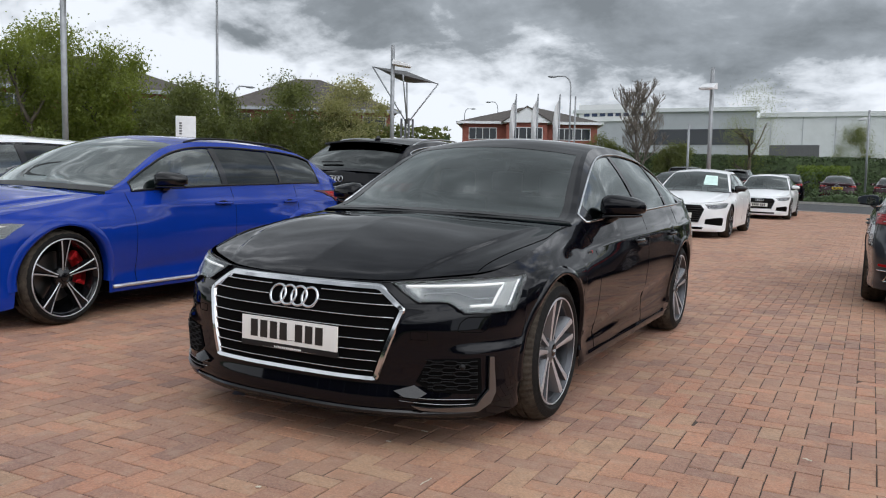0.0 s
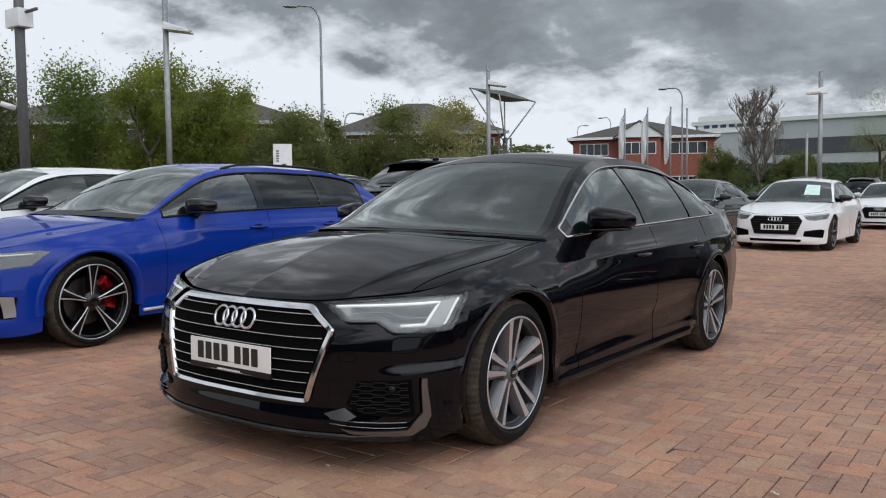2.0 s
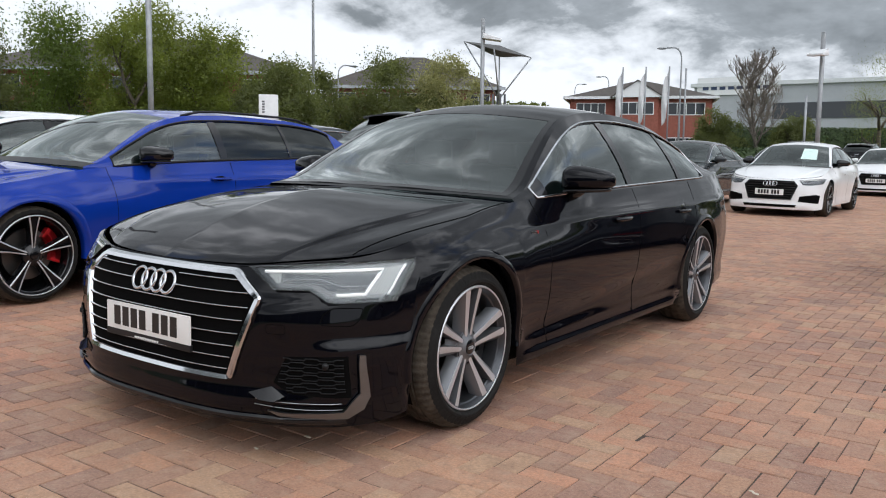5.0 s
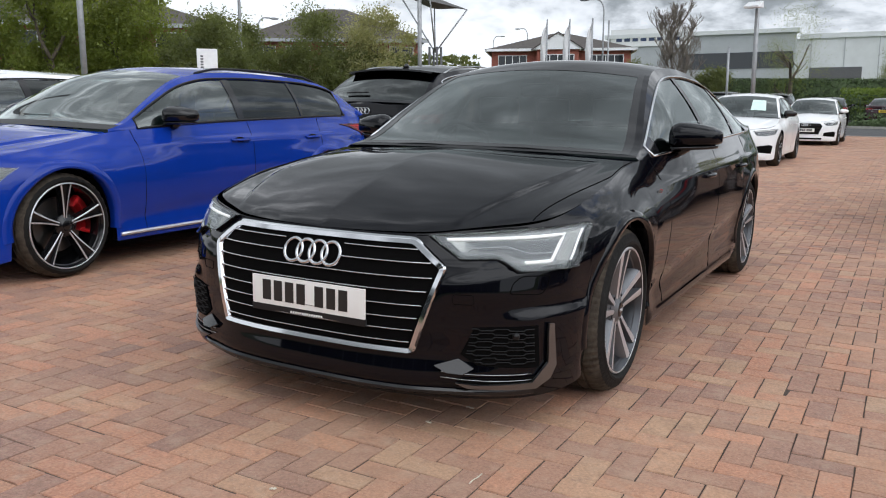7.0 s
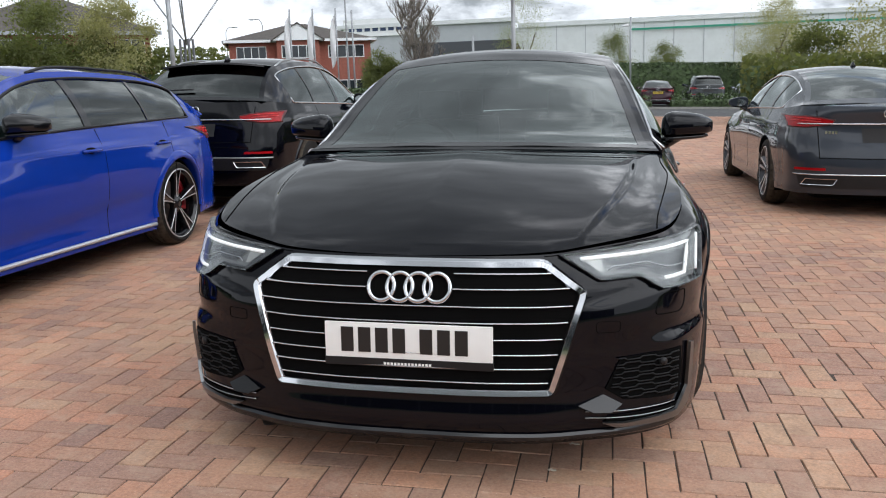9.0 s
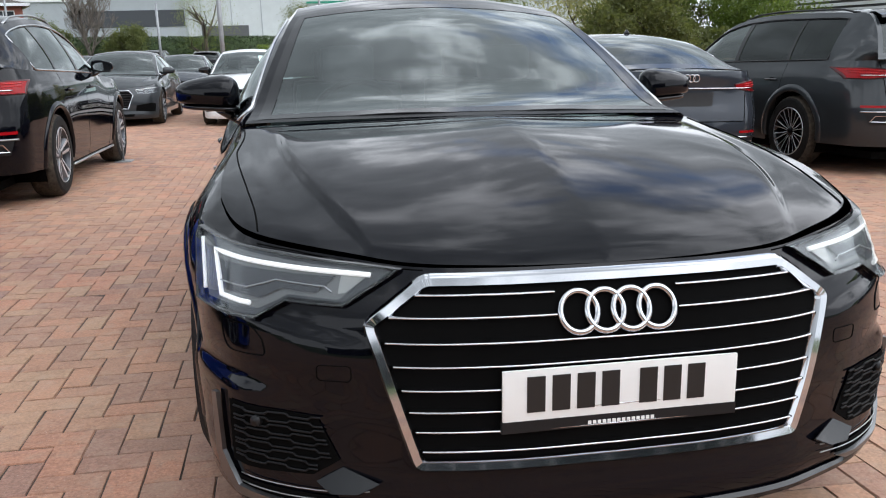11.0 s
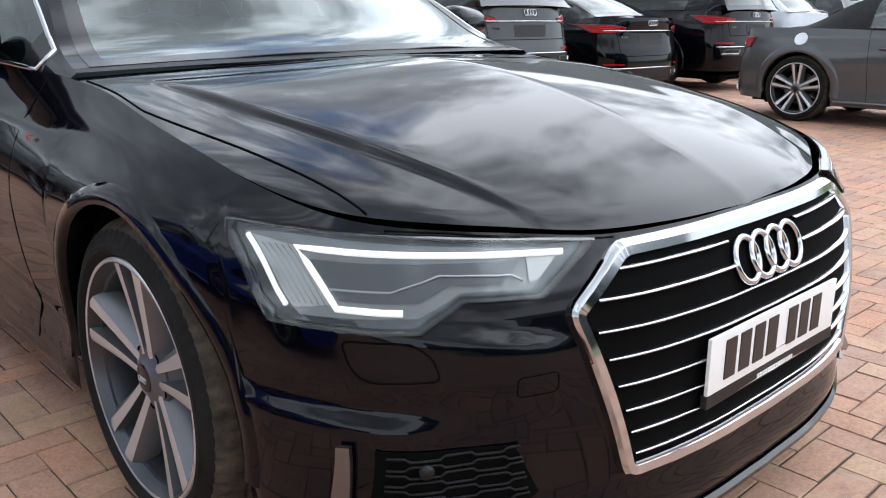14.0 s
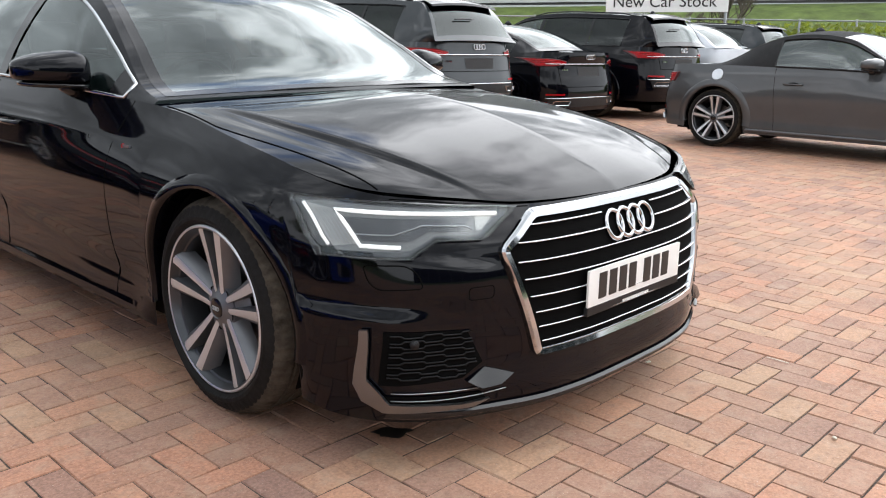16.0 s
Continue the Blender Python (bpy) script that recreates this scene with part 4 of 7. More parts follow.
def hero_front(C):
    f = surface_front(C)
    G = [(-.405, .711), (-.530, .618), (-.434, .303), (.434, .303), (.530, .618), (.405, .711)]
    frame_ring(C, f, rounded(offset_poly(G, -.001), .022, 3), 0.027, 0.020, CHROME, label="polished chrome grille surround")
    # flat black sheet on the skin stands for the shade behind the slats
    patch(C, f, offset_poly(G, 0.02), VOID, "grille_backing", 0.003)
    I = offset_poly(G, 0.026)
    def inner_x(z):
        return float(np.interp(z, [.324, .612, .692], [abs(I[3][0]), abs(I[4][0]), abs(I[5][0])]))
    for z in (.671, .628, .577, .529, .480, .434, .391, .347):
        xe = inner_x(z)
        spans = [(-xe, -0.135), (0.135, xe)] if z > .59 else [(-xe, xe)]
        for xa, xb in spans:
            bm = bmesh.new()
            rows = []
            for i in range(25):
                x = xa + (xb - xa) * i / 24
                p = f(x, z, 0.0)
                rows.append([p + Vector((0, dy, dz)) for dy, dz in ((0.0, 0.0026), (-0.013, 0.0022), (-0.0155, 0.0), (-0.013, -0.0022), (0.0, -0.0026))])
            grid(bm, rows)
            bmesh.ops.recalc_face_normals(bm, faces=bm.faces)
            part("grille_slat", bm, SLATM, C)
    ring_badge(C, f, 0.630, 0.0405, out=0.012, thick=0.175)
    plate(C, f, 0.468, PLATEW, out=0.012)
    bm = bmesh.new()
    y = f(0, 0.40, 0.012).y
    box(bm, -.262, .262, y - 0.001, y + 0.012, 0.387, 0.413, 0.002)
    hold = part("plate_holder", bm, PLASTIC, C, smooth=False)
    bm = bmesh.new()
    for i in range(14):
        box(bm, -.075 + i * .0108, -.068 + i * .0108, y - 0.003, y - 0.001, 0.394, 0.401)
    tagged(part("web_print", bm, PLATEW, hold, smooth=False), kind="stuff")
    HL = [(.440, .7215), (.565, .645), (.678, .649), (.747, .607), (.805, .606), (.880, .606), (.884, .738), (.876, .757), (.832, .753), (.748, .749)]
    for q in (1, -1):
        H = mirrored(HL, q)
        lamp = patch(C, f, H, LAMPDK, "headlight", 0.002, 0.03)
        patch(C, f, mirrored([(.50, .711), (.575, .656), (.678, .660), (.742, .625), (.858, .622), (.870, .738), (.84, .741)], q), LAMPMID, "reflector", 0.004, 0.03, parent=lamp)
        patch(C, f, mirrored([(.8645, .735), (.858, .632), (.823, .632), (.836, .724)], q), LAMPIN, "ribbed_panel", 0.006, 0.03, parent=lamp)
        for k in range(6):
            x0 = .828 + .0052 * k
            bar_strip(C, f, mirrored([(x0 + .011, .724), (x0, .638)], q), 0.0016, SATIN, "rib", 0.0075, lamp)
        patch(C, f, mirrored([(.50, .712), (.56, .670), (.575, .668), (.565, .706)], q), LAMPIN, "inner_bezel", 0.006, 0.03, parent=lamp)
        patch(C, f, mirrored([(.575, .702), (.62, .668), (.69, .672), (.735, .648), (.815, .648), (.826, .706)], q), LAMPDK, "lamp_bowl", 0.008, 0.03, parent=lamp)
        bar_strip(C, f, mirrored([(.867, .735), (.861, .634)], q), 0.009, LED, "day_light", 0.010, lamp)
        bar_strip(C, f, mirrored([(.505, .707), (.832, .723), (.819, .636), (.757, .635)], q), 0.0115, LED, "day_light", 0.010, lamp)
        bar_strip(C, f, mirrored([(.586, .672), (.60, .682), (.698, .688), (.762, .665), (.819, .665)], q), 0.004, SATIN, "trim_line", 0.011, lamp)
        patch(C, f, H, LENS, "lens", 0.016, 0.03, parent=lamp)
        frame_ring(lamp, f, H if q < 0 else H[::-1], -0.006, 0.017, GLOSSB, "lamp_edge")
        # washer flap, sensor, tow-eye cover
        seam(C, f, rounded(mirrored([(.832, .588), (.764, .590), (.742, .568), (.735, .530), (.817, .524), (.828, .545)], q), .012), r=0.0018)
        seam(C, f, rounded(mirrored([(.56, .525), (.63, .525), (.63, .49), (.56, .49)], q), .01), r=0.0012)
        # lower intake as a flat shade-black sheet, its mesh, bright blade and winglet
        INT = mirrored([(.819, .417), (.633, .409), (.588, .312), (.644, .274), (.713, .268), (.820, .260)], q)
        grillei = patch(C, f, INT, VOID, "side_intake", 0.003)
        for k in range(9):
            z = .403 - .0150 * k
            xl = .605 + (.03 if k > 6 else 0) + max(0, z - .31) * .2
            pts = []
            for i in range(29):
                x = xl + (.808 - xl) * i / 28
                w = 0.0026 * (1 if ((i % 14) in (4, 5, 6, 7, 8, 9, 10)) else -1) * (1 if k % 2 else -1)
                pts.append((q * x, z + w))
            bar_strip(C, f, pts, 0.0048, MESHM, "mesh_bar", 0.006, grillei)
        bm = bmesh.new()
        sp = f(q * .76, .382, 0.006)
        bmesh.ops.create_cone(bm, cap_ends=True, segments=16, radius1=0.013, radius2=0.012, depth=0.014, matrix=Matrix.Translation(sp) @ Matrix.Rotation(math.pi / 2, 4, "X") @ Matrix.Rotation(q * 0.7, 4, "Y"))
        part("parking_sensor", bm, PLASTIC, C)
        BL = mirrored([(.849, .419), (.838, .422), (.834, .276), (.800, .212), (.650, .207), (.580, .213), (.618, .195), (.711, .190), (.806, .186), (.838, .216), (.851, .262)], q)
        bm = clipped(BL, lambda u, v: f(u, v, 0.006), 0.03)
        thicken(bm, 0.010)
        part("intake_blade", bm, BLADEM, C, "satin aluminium intake blade", angle=35)
        bm = clipped(mirrored([(.635, .267), (.583, .296), (.505, .271), (.548, .250), (.603, .247)], q), lambda u, v: f(u, v, 0.003 + (.296 - v) * .45), 0.02)
        thicken(bm, 0.006)
        part("winglet", bm, GLOSSB, C, angle=35)
        # another flat black sheet, in place of the vent's shaded depth
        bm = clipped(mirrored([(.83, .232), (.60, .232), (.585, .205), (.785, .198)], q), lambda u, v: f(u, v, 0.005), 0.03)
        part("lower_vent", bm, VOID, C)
        for za, zb in ((.241, .243), (.219, .224)):
            bar_strip(C, f, mirrored([(.800, za), (.70, za), (.60, zb), (.53, zb + .006)], q), 0.003, SATIN, "vent_edge", 0.006)
        # front edge of the bonnet
        seam(C, f, mirrored([(.742, .751), (.66, .7445), (.611, .738), (.53, .728), (.448, .719), (.40, .7155)], q), "bonnet_gap", 0.0016, 0.0005, closed=False)
        # door badge behind the front wheel
    at, s_of_y = C_at[C.name][:2]
    for q in (1, -1):
        p = at(s_of_y(0.53), 0.795)
        bm = bmesh.new()
        box(bm, q * p.x - 0.005, q * p.x + 0.005, p.y - 0.026, p.y + 0.022, 0.7905, 0.8005)
        bd = part("wing_badge", bm, SATIN, C, smooth=False)
        bm = bmesh.new()
        box(bm, q * p.x - 0.0055, q * p.x + 0.0055, p.y + 0.0225, p.y + 0.030, 0.789, 0.802)
        part("badge_flash", bm, REDBRAKE, bd, smooth=False)
    # chin spoiler
    bm = bmesh.new()
    rows = []
    for i in range(61):
        x = -.80 + 1.6 * i / 60
        e = smooth(.80, .45, abs(x))
        rows.append([f(x, .186, 0.004), f(x, .178, 0.009 + .006 * e), f(x, .167, 0.012 + .006 * e), f(x, .160, 0.009), f(x, .150, -0.03)])
    grid(bm, rows)
    bmesh.ops.recalc_face_normals(bm, faces=bm.faces)
    part("chin_spoiler", bm, GLOSSB, C, angle=40)
    # bonnet shut lines and scuttle
    from mathutils.bvhtree import BVHTree
    bon = [o for o in C.children if o.name.startswith("bonnet")][0]
    tree = BVHTree.FromPolygons([v.co for v in bon.data.vertices], [p.vertices for p in bon.data.polygons])
    line = curve([(-.628, .738), (-.49, .745), (-.30, .770), (-.024, .803), (.332, .822), (.46, .830)])
    for q in (1, -1):
        pts = []
        for i in range(50):
            y = -.66 + 1.10 * i / 49
            hit = tree.ray_cast(Vector((q * min(line(y), C_at[C.name][5](y).x - .012), y, 2.0)), Vector((0, 0, -1)))
            if hit[0] is not None:
                pts.append(hit[0] + Vector((0, 0, 0.0005)))
        if len(pts) > 3:
            bm = bmesh.new()
            tube(bm, pts, 0.0022, 6)
            part("bonnet_gap", bm, VOID, C)
    # wipers at the foot of the windscreen
    roof = C_at[C.name][4]
    for a0, a1 in ((-.75, .05), (.0, .72)):
        bm = bmesh.new()
        tube(bm, [roof(.545, a0 + (a1 - a0) * i / 12) + Vector((0, -.012, -.012 + .012 * math.sin(math.pi * i / 12))) for i in range(13)], 0.003, 6)
        part("wiper", bm, PLASTIC, C)
    # rear-view mirror and sensor pod behind the glass
    bm = bmesh.new()
    c = roof(1.25, 0.0)
    box(bm, -.11, .11, c.y + .06, c.y + .10, c.z - .13, c.z - .06, .02)
    box(bm, -.06, .06, c.y - .02, c.y + .10, c.z - .055, c.z - .012, .01)
    part("rear_view_mirror", bm, PLASTIC, C)
    # radio fin on the roof
    bm = bmesh.new()
    c = roof(2.5, 0.0)
    bmesh.ops.create_cone(bm, cap_ends=True, segments=12, radius1=1, radius2=0.25, depth=1, matrix=Matrix.Translation((0, c.y, c.z + .02)) @ Matrix.Diagonal((.03, .08, .055, 1)))
    part("roof_aerial", bm, BLACK, C)


hero = car("saloon_car", LOT @ pose(0, 0, 0), variant(SALOON, paint=BLACK, fine=(56, 44), levels=56, ledge=0.022, tuck=0.006, wheel_dy=0.01, rim=.266, strip=.007, flare=.024, blister=(.87, .70), crease=.815, border=True, fine_wheels=True, arch_lip=.042, lip_out=.007), "glossy black executive saloon with chrome-framed grille on brick paving", "parked cars")
hero_front(hero)


ESTATE = variant(
    SALOON, half=0.933, front=0.90, base=2.826, rear=1.05, rim=0.262,
    ztop=[(-1.0, .72), (-.9, .73), (-.75, .755), (-.5, .80), (0, .868), (.5, .940), (.8, .962), (1.5, .988), (2.4, 1.010), (3.2, 1.026), (3.6, 1.02), (3.95, 1.01)],
    upper=[(.45, .80, .955, .17, .02), (.62, .775, 1.0, .16, .03), (.9, .71, 1.15, .13, .04), (1.2, .645, 1.30, .10, .045), (1.45, .615, 1.365, .07, .05), (1.8, .60, 1.392, .02, .05), (2.4, .595, 1.39, -.0, .05), (2.9, .59, 1.365, -.03, .05), (3.2, .60, 1.315, -.05, .045), (3.4, .63, 1.235, -.06, .04), (3.6, .68, 1.12, -.07, .03), (3.72, .72, 1.05, -.07, .02)],
    screens=(.56, 1.36, 3.1, 3.66), windows=[(.70, 1.72, True), (1.80, 2.56, False), (2.60, 3.27, False)], mirror=0.98, handles=(1.65, 2.62), handle_z=.845, doors=((.65, -.04), (1.81, .0), (2.72, .12)), seat_y=0.05)
SUV = variant(
    SALOON, roll=[(.1, 0), (.80, 0), (.88, .008), (.96, .025), (1.06, .05), (1.3, .06)], half=0.965, front=0.88, base=2.82, rear=0.98, tyre=0.37, rim=0.25, low=(.24, .26, .30), gap=0.05,
    df=[(.10, .05), (.2, .02), (.30, 0), (.5, 0), (.7, .01), (.8, .035), (.9, .08), (1.0, .12), (1.1, .2)],
    ds=[(.10, .06), (.25, .04), (.4, .015), (.55, .008), (.75, 0), (.9, .01), (1.0, .03), (1.08, .06), (1.2, .1)],
    dr=[(.1, .10), (.3, .03), (.45, 0), (.65, 0), (.8, .03), (.95, .05), (1.1, .07), (1.3, .1)],
    ztop=[(-1.0, .90), (-.9, .905), (-.7, .93), (-.4, .965), (0, 1.0), (.5, 1.05), (.8, 1.06), (1.5, 1.075), (2.4, 1.095), (3.2, 1.12), (3.6, 1.14), (4.0, 1.14)],
    upper=[(.42, .83, 1.06, .17, .02), (.6, .80, 1.12, .16, .03), (.9, .73, 1.32, .12, .04), (1.2, .665, 1.48, .09, .045), (1.45, .635, 1.55, .06, .05), (1.8, .63, 1.585, .02, .05), (2.4, .625, 1.575, -.0, .05), (2.8, .62, 1.53, -.03, .05), (3.05, .625, 1.47, -.05, .045), (3.3, .66, 1.34, -.06, .04), (3.52, .72, 1.19, -.07, .03), (3.62, .76, 1.15, -.07, .02)],
    screens=(.54, 1.32, 3.0, 3.56), windows=[(.76, 1.62, True), (1.70, 2.45, False), (2.5, 3.1, False)], mirror=0.88, handles=(1.4, 2.3), handle_z=0.93,
    doors=((.6, -.06), (1.66, 0), (2.45, .1)), steer_z=1.05, rails=(1.5, 3.0, PLASTIC), seat_y=0.05)
BIGSUV = variant(
    SUV, half=0.985, front=0.93, base=2.995, rear=1.13, tyre=0.385, rim=0.26,
    ztop=[(-1.0, .95), (-.9, .955), (-.7, .98), (-.4, 1.01), (0, 1.04), (.5, 1.09), (.8, 1.10), (1.5, 1.11), (2.4, 1.12), (3.2, 1.13), (3.8, 1.14), (4.2, 1.14)],
    upper=[(.42, .84, 1.10, .17, .02), (.6, .81, 1.16, .16, .03), (.9, .75, 1.36, .12, .04), (1.2, .69, 1.54, .09, .045), (1.5, .655, 1.62, .06, .05), (2.0, .65, 1.66, .02, .05), (2.8, .645, 1.65, -.0, .05), (3.4, .635, 1.62, -.02, .05), (3.70, .64, 1.575, -.03, .045), (3.85, .68, 1.43, -.05, .04), (3.98, .75, 1.22, -.06, .03), (4.04, .79, 1.15, -.06, .02)],
    screens=(.54, 1.34, 3.66, 3.99), windows=[(.76, 1.72, True), (1.80, 2.75, False), (2.80, 3.44, False)], handles=(1.5, 2.6), doors=((.6, -.06), (1.76, 0), (2.75, .1)), rails=(1.5, 3.5, PLASTIC), spokes=(10, False), arch_lip=.075)
COUPE = variant(
    SALOON, half=0.90, front=0.87, base=2.505, rear=0.82, tyre=0.34,
    ztop=[(-1.0, .70), (-.87, .71), (-.7, .74), (-.4, .79), (0, .85), (.5, .91), (.9, .925), (1.6, .94), (2.4, .955), (3.0, .955), (3.4, .93)],
    upper=[(.45, .78, .93, .17, .02), (.6, .75, .98, .16, .03), (.85, .68, 1.12, .12, .04), (1.1, .62, 1.25, .09, .045), (1.3, .60, 1.295, .05, .05), (1.6, .60, 1.31, .0, .05), (1.9, .605, 1.27, -.03, .05), (2.15, .62, 1.18, -.06, .05), (2.4, .66, 1.04, -.08, .04), (2.55, .70, .975, -.08, .03), (2.65, .72, .955, -.08, .02)],
    screens=(.55, 1.22, 1.95, 2.35), windows=[(.75, 1.85, True)], mirror=0.8, handles=(1.6,), handle_z=.76, doors=((.55, -.05), (1.8, .05)), seats=False, roof_paint=SOFTTOP, frame=SOFTTOP, steer=.95)


def tail_details(C, kind, P):
    """Lamps, badge, plate recess and bumper of a car seen from behind."""
    f = surface_rear(C)
    at, s_of_y, base, total, roof, topedge, flank, zt = C_at[C.name]
    hi = P["lamp_z"]
    W = P["half"]
    for q in (1, -1):
        L = mirrored([(W * .55, hi + .010), (W * .56, hi - .022), (W * .78, hi - .050), (W * .905, hi - .046), (W * .900, hi + .050), (W * .80, hi + .046), (W * .68, hi + .034)], q)
        lamp = patch(C, f, L, REDLENS, "tail_lamp", 0.010, 0.03, "red tail lamp")
        frame_ring(lamp, f, L if q < 0 else L[::-1], 0.010, 0.012, DKRED, "lamp_edge")
        for za, zb in ((.020, .030), (-.002, .006)):
            bar_strip(C, f, mirrored([(W * .66, hi + za), (W * .80, hi + zb), (W * .885, hi + zb + .004)], q), 0.007, REDLED, "lamp_line", 0.014, lamp)
        patch(C, f, mirrored([(W * .60, P["low_z"] + .028), (W * .60, P["low_z"] + .004), (W * .86, P["low_z"] + .004), (W * .86, P["low_z"] + .028)], q), REDLENS, "rear_reflector", 0.008, 0.04)
    bar_strip(C, f, [(-W * .84, hi - .022), (-W * .5, hi - .022), (0, hi - .020), (W * .5, hi - .022), (W * .84, hi - .022)], 0.014, CHROME, "chrome_strip", 0.014)
    ring_badge(C, f, hi + .075, 0.034, out=0.012)
    seam(C, f, [(-W * .70, hi + .10), (-W * .66, P["low_z"] + .12), (W * .66, P["low_z"] + .12), (W * .70, hi + .10)], closed=False, r=0.004)
    patch(C, f, [(-.28, hi - .06), (.28, hi - .06), (.26, hi - .19), (-.26, hi - .19)], mat("recess_shade", (.012, .012, .013), rough=.7), "plate_recess", 0.003, 0.05)
    bm = bmesh.new()
    for k in range(4):
        p = f(W * .52 + k * .028, hi - .10, .004)
        box(bm, p.x - .009, p.x + .009, p.y - .004, p.y + .004, p.z - .012, p.z + .012)
    tagged(part("model_script", bm, CHROME, C, smooth=False), kind="stuff")
    low = P["low_z"]
    patch(C, f, [(-W * .84, low - .03), (-W * .80, low - .16), (W * .80, low - .16), (W * .84, low - .03)], PLASTIC, "rear_diffuser", 0.010, 0.06)
    for q in (1, -1):
        X = [(q * W * .48, low - .07), (q * W * .52, low - .135), (q * W * .80, low - .135), (q * W * .76, low - .07)]
        frame_ring(C, f, X if q < 0 else X[::-1], -0.010, 0.02, CHROME, "exhaust_trim", 0.008)
    bar_strip(C, f, [(-W * .86, low - .035), (0, low - .03), (W * .86, low - .035)], 0.014, P.get("bumper_strip", CHROME), "bumper_strip", 0.012)
    if kind == "suv":
        y_s = P["screens"][2]
        bm = bmesh.new()
        rows = [[roof(y_s + d, a) + Vector((0, 0.0, l)) for a in np.linspace(-.92, .92, 15)] for d, l in ((-.10, .004), (.0, .022), (.14, .085), (.15, .07), (.02, -.01))]
        grid(bm, rows)
        bmesh.ops.recalc_face_normals(bm, faces=bm.faces)
        part("roof_spoiler", bm, GLOSSB, C, angle=35)
        bm = bmesh.new()
        y_w = P["screens"][3] - .10
        tube(bm, [roof(y_w, .05 + .45 * i / 8) + Vector((0, .02, .015)) for i in range(9)], .009, 6)
        part("rear_wiper", bm, PLASTIC, C)
    bm = bmesh.new()
    c = roof(P["screens"][2] - .25, 0.0)
    bmesh.ops.create_cone(bm, cap_ends=True, segments=12, radius1=1, radius2=0.25, depth=1, matrix=Matrix.Translation((0, c.y, c.z + .02)) @ Matrix.Diagonal((.03, .08, .055, 1)))
    part("roof_aerial", bm, GLOSSB, C)


def nose_details(C, P, plate_on=True, bright=False):
    """Grille, lamps and intakes of a car seen from the front."""
    f = surface_front(C)
    k = P["half"] / .943
    dz = P.get("nose_dz", -.02)
    G = [(-.42 * k, .690 + dz), (-.50 * k, .60 + dz), (-.40 * k, .33 + dz), (.40 * k, .33 + dz), (.50 * k, .60 + dz), (.42 * k, .690 + dz)]
    frame_ring(C, f, G, 0.022, 0.02, CHROME if bright else GLOSSB)
    # grille ground and intakes are flat sheets coloured as shade
    back = patch(C, f, offset_poly(G, .015), VOID, "grille_backing", 0.004)
    for i in range(7):
        z = .655 + dz - .045 * i
        xe = float(np.interp(z - dz, [.33, .60, .69], [.38, .48, .40])) * k
        bar_strip(C, f, [(-xe, z), (-xe / 2, z), (0, z), (xe / 2, z), (xe, z)], 0.012, GLOSSB, "grille_bar", 0.008, back)
    ring_badge(C, f, .628 + dz, .040, out=0.028)
    if plate_on:
        plate(C, f, .47 + dz, PLATEW, out=0.022)
    for q in (1, -1):
        H = mirrored([(.50 * k, .70 + dz), (.58 * k, .615 + dz), (.72 * k, .605 + dz), (.875 * k, .640 + dz), (.905 * k, .735 + dz), (.86 * k, .742 + dz)], q)
        lamp = patch(C, f, H, LAMPDK, "headlight", 0.003, 0.04)
        patch(C, f, offset_poly(H if q > 0 else H[::-1], .018), LAMPDK, "reflector", 0.006, 0.04, parent=lamp)
        bar_strip(C, f, mirrored([(.53 * k, .690 + dz), (.86 * k, .722 + dz)], q), .010, PLATEW, "day_light", .010, lamp)
        patch(C, f, H, LENS, "lens", 0.014, 0.04, parent=lamp)
        patch(C, f, mirrored([(.54 * k, .40 + dz), (.52 * k, .30 + dz), (.84 * k, .27 + dz), (.855 * k, .42 + dz), (.80 * k, .44 + dz)], q), VOID, "side_intake", 0.004)
        if P.get("blade"):
            bm = clipped(mirrored([(.80 * k, .43 + dz), (.845 * k, .425 + dz), (.85 * k, .285 + dz), (.815 * k, .28 + dz)], q), lambda u, v: f(u, v, 0.012), 0.03)
            thicken(bm, 0.012)
            part("intake_blade", bm, P["blade"], C, angle=35)
    patch(C, f, [(-.50 * k, .24), (-.48 * k, .19), (.48 * k, .19), (.50 * k, .24)], VOID, "lower_intake", 0.004)


def price_card(C, x, colour):
    """A card behind the windscreen glass."""
    roof = C_at[C.name][4]
    bm = bmesh.new()
    rows = [[roof(y, a) + Vector((0, -.003, .004)) for a in (x, x + .20, x + .40)] for y in (.80, 0.97, 1.16)]
    grid(bm, rows)
    part("windscreen_card", bm, colour, C)


CARD = mat("pale_green_card", (.62, .80, .74), rough=.6)
pb = variant(ESTATE, paint=BLUE, trim=PLASTIC, mirror_paint=GLOSSB, caliper=REDBRAKE, sill=ALLOY, spokes=(5, False), rim=.286, tyre=.344, rails=(1.5, 3.12, PLASTIC), flare=.036, blister=(.86, .70), crease=.84, levels=40, strip=.009, blade=SATIN, arch_lip=.06, lip_out=.010, nose_dz=0.004)
blue = car("estate_car", lot(-3.78, 0.225, 0.5), pb, "bright blue sporty estate car with red brake calipers")
nose_details(blue, pb, plate_on=False)
tail_details(blue, "saloon", variant(pb, lamp_z=.90, low_z=.45, bumper_strip=PLASTIC))
pw = variant(ESTATE, paint=WHITE, mirror_paint=GLOSSB, trim=PLASTIC)
white_l = car("estate_car", lot(-6.7, 0.4), pw, "white car with black mirrors beside a blue estate")
nose_details(white_l, pw)
pq = variant(SUV, paint=BLACK, rails=(1.4, 2.9, SATIN), sill=SATIN, arch_lip=.06, lamp_z=.99, low_z=.62, bumper_strip=SATIN)
q5 = car("suv_car", lot(-3.60, 8.42, 180), pq, "black coupe-backed sport utility car with red tail lamps")
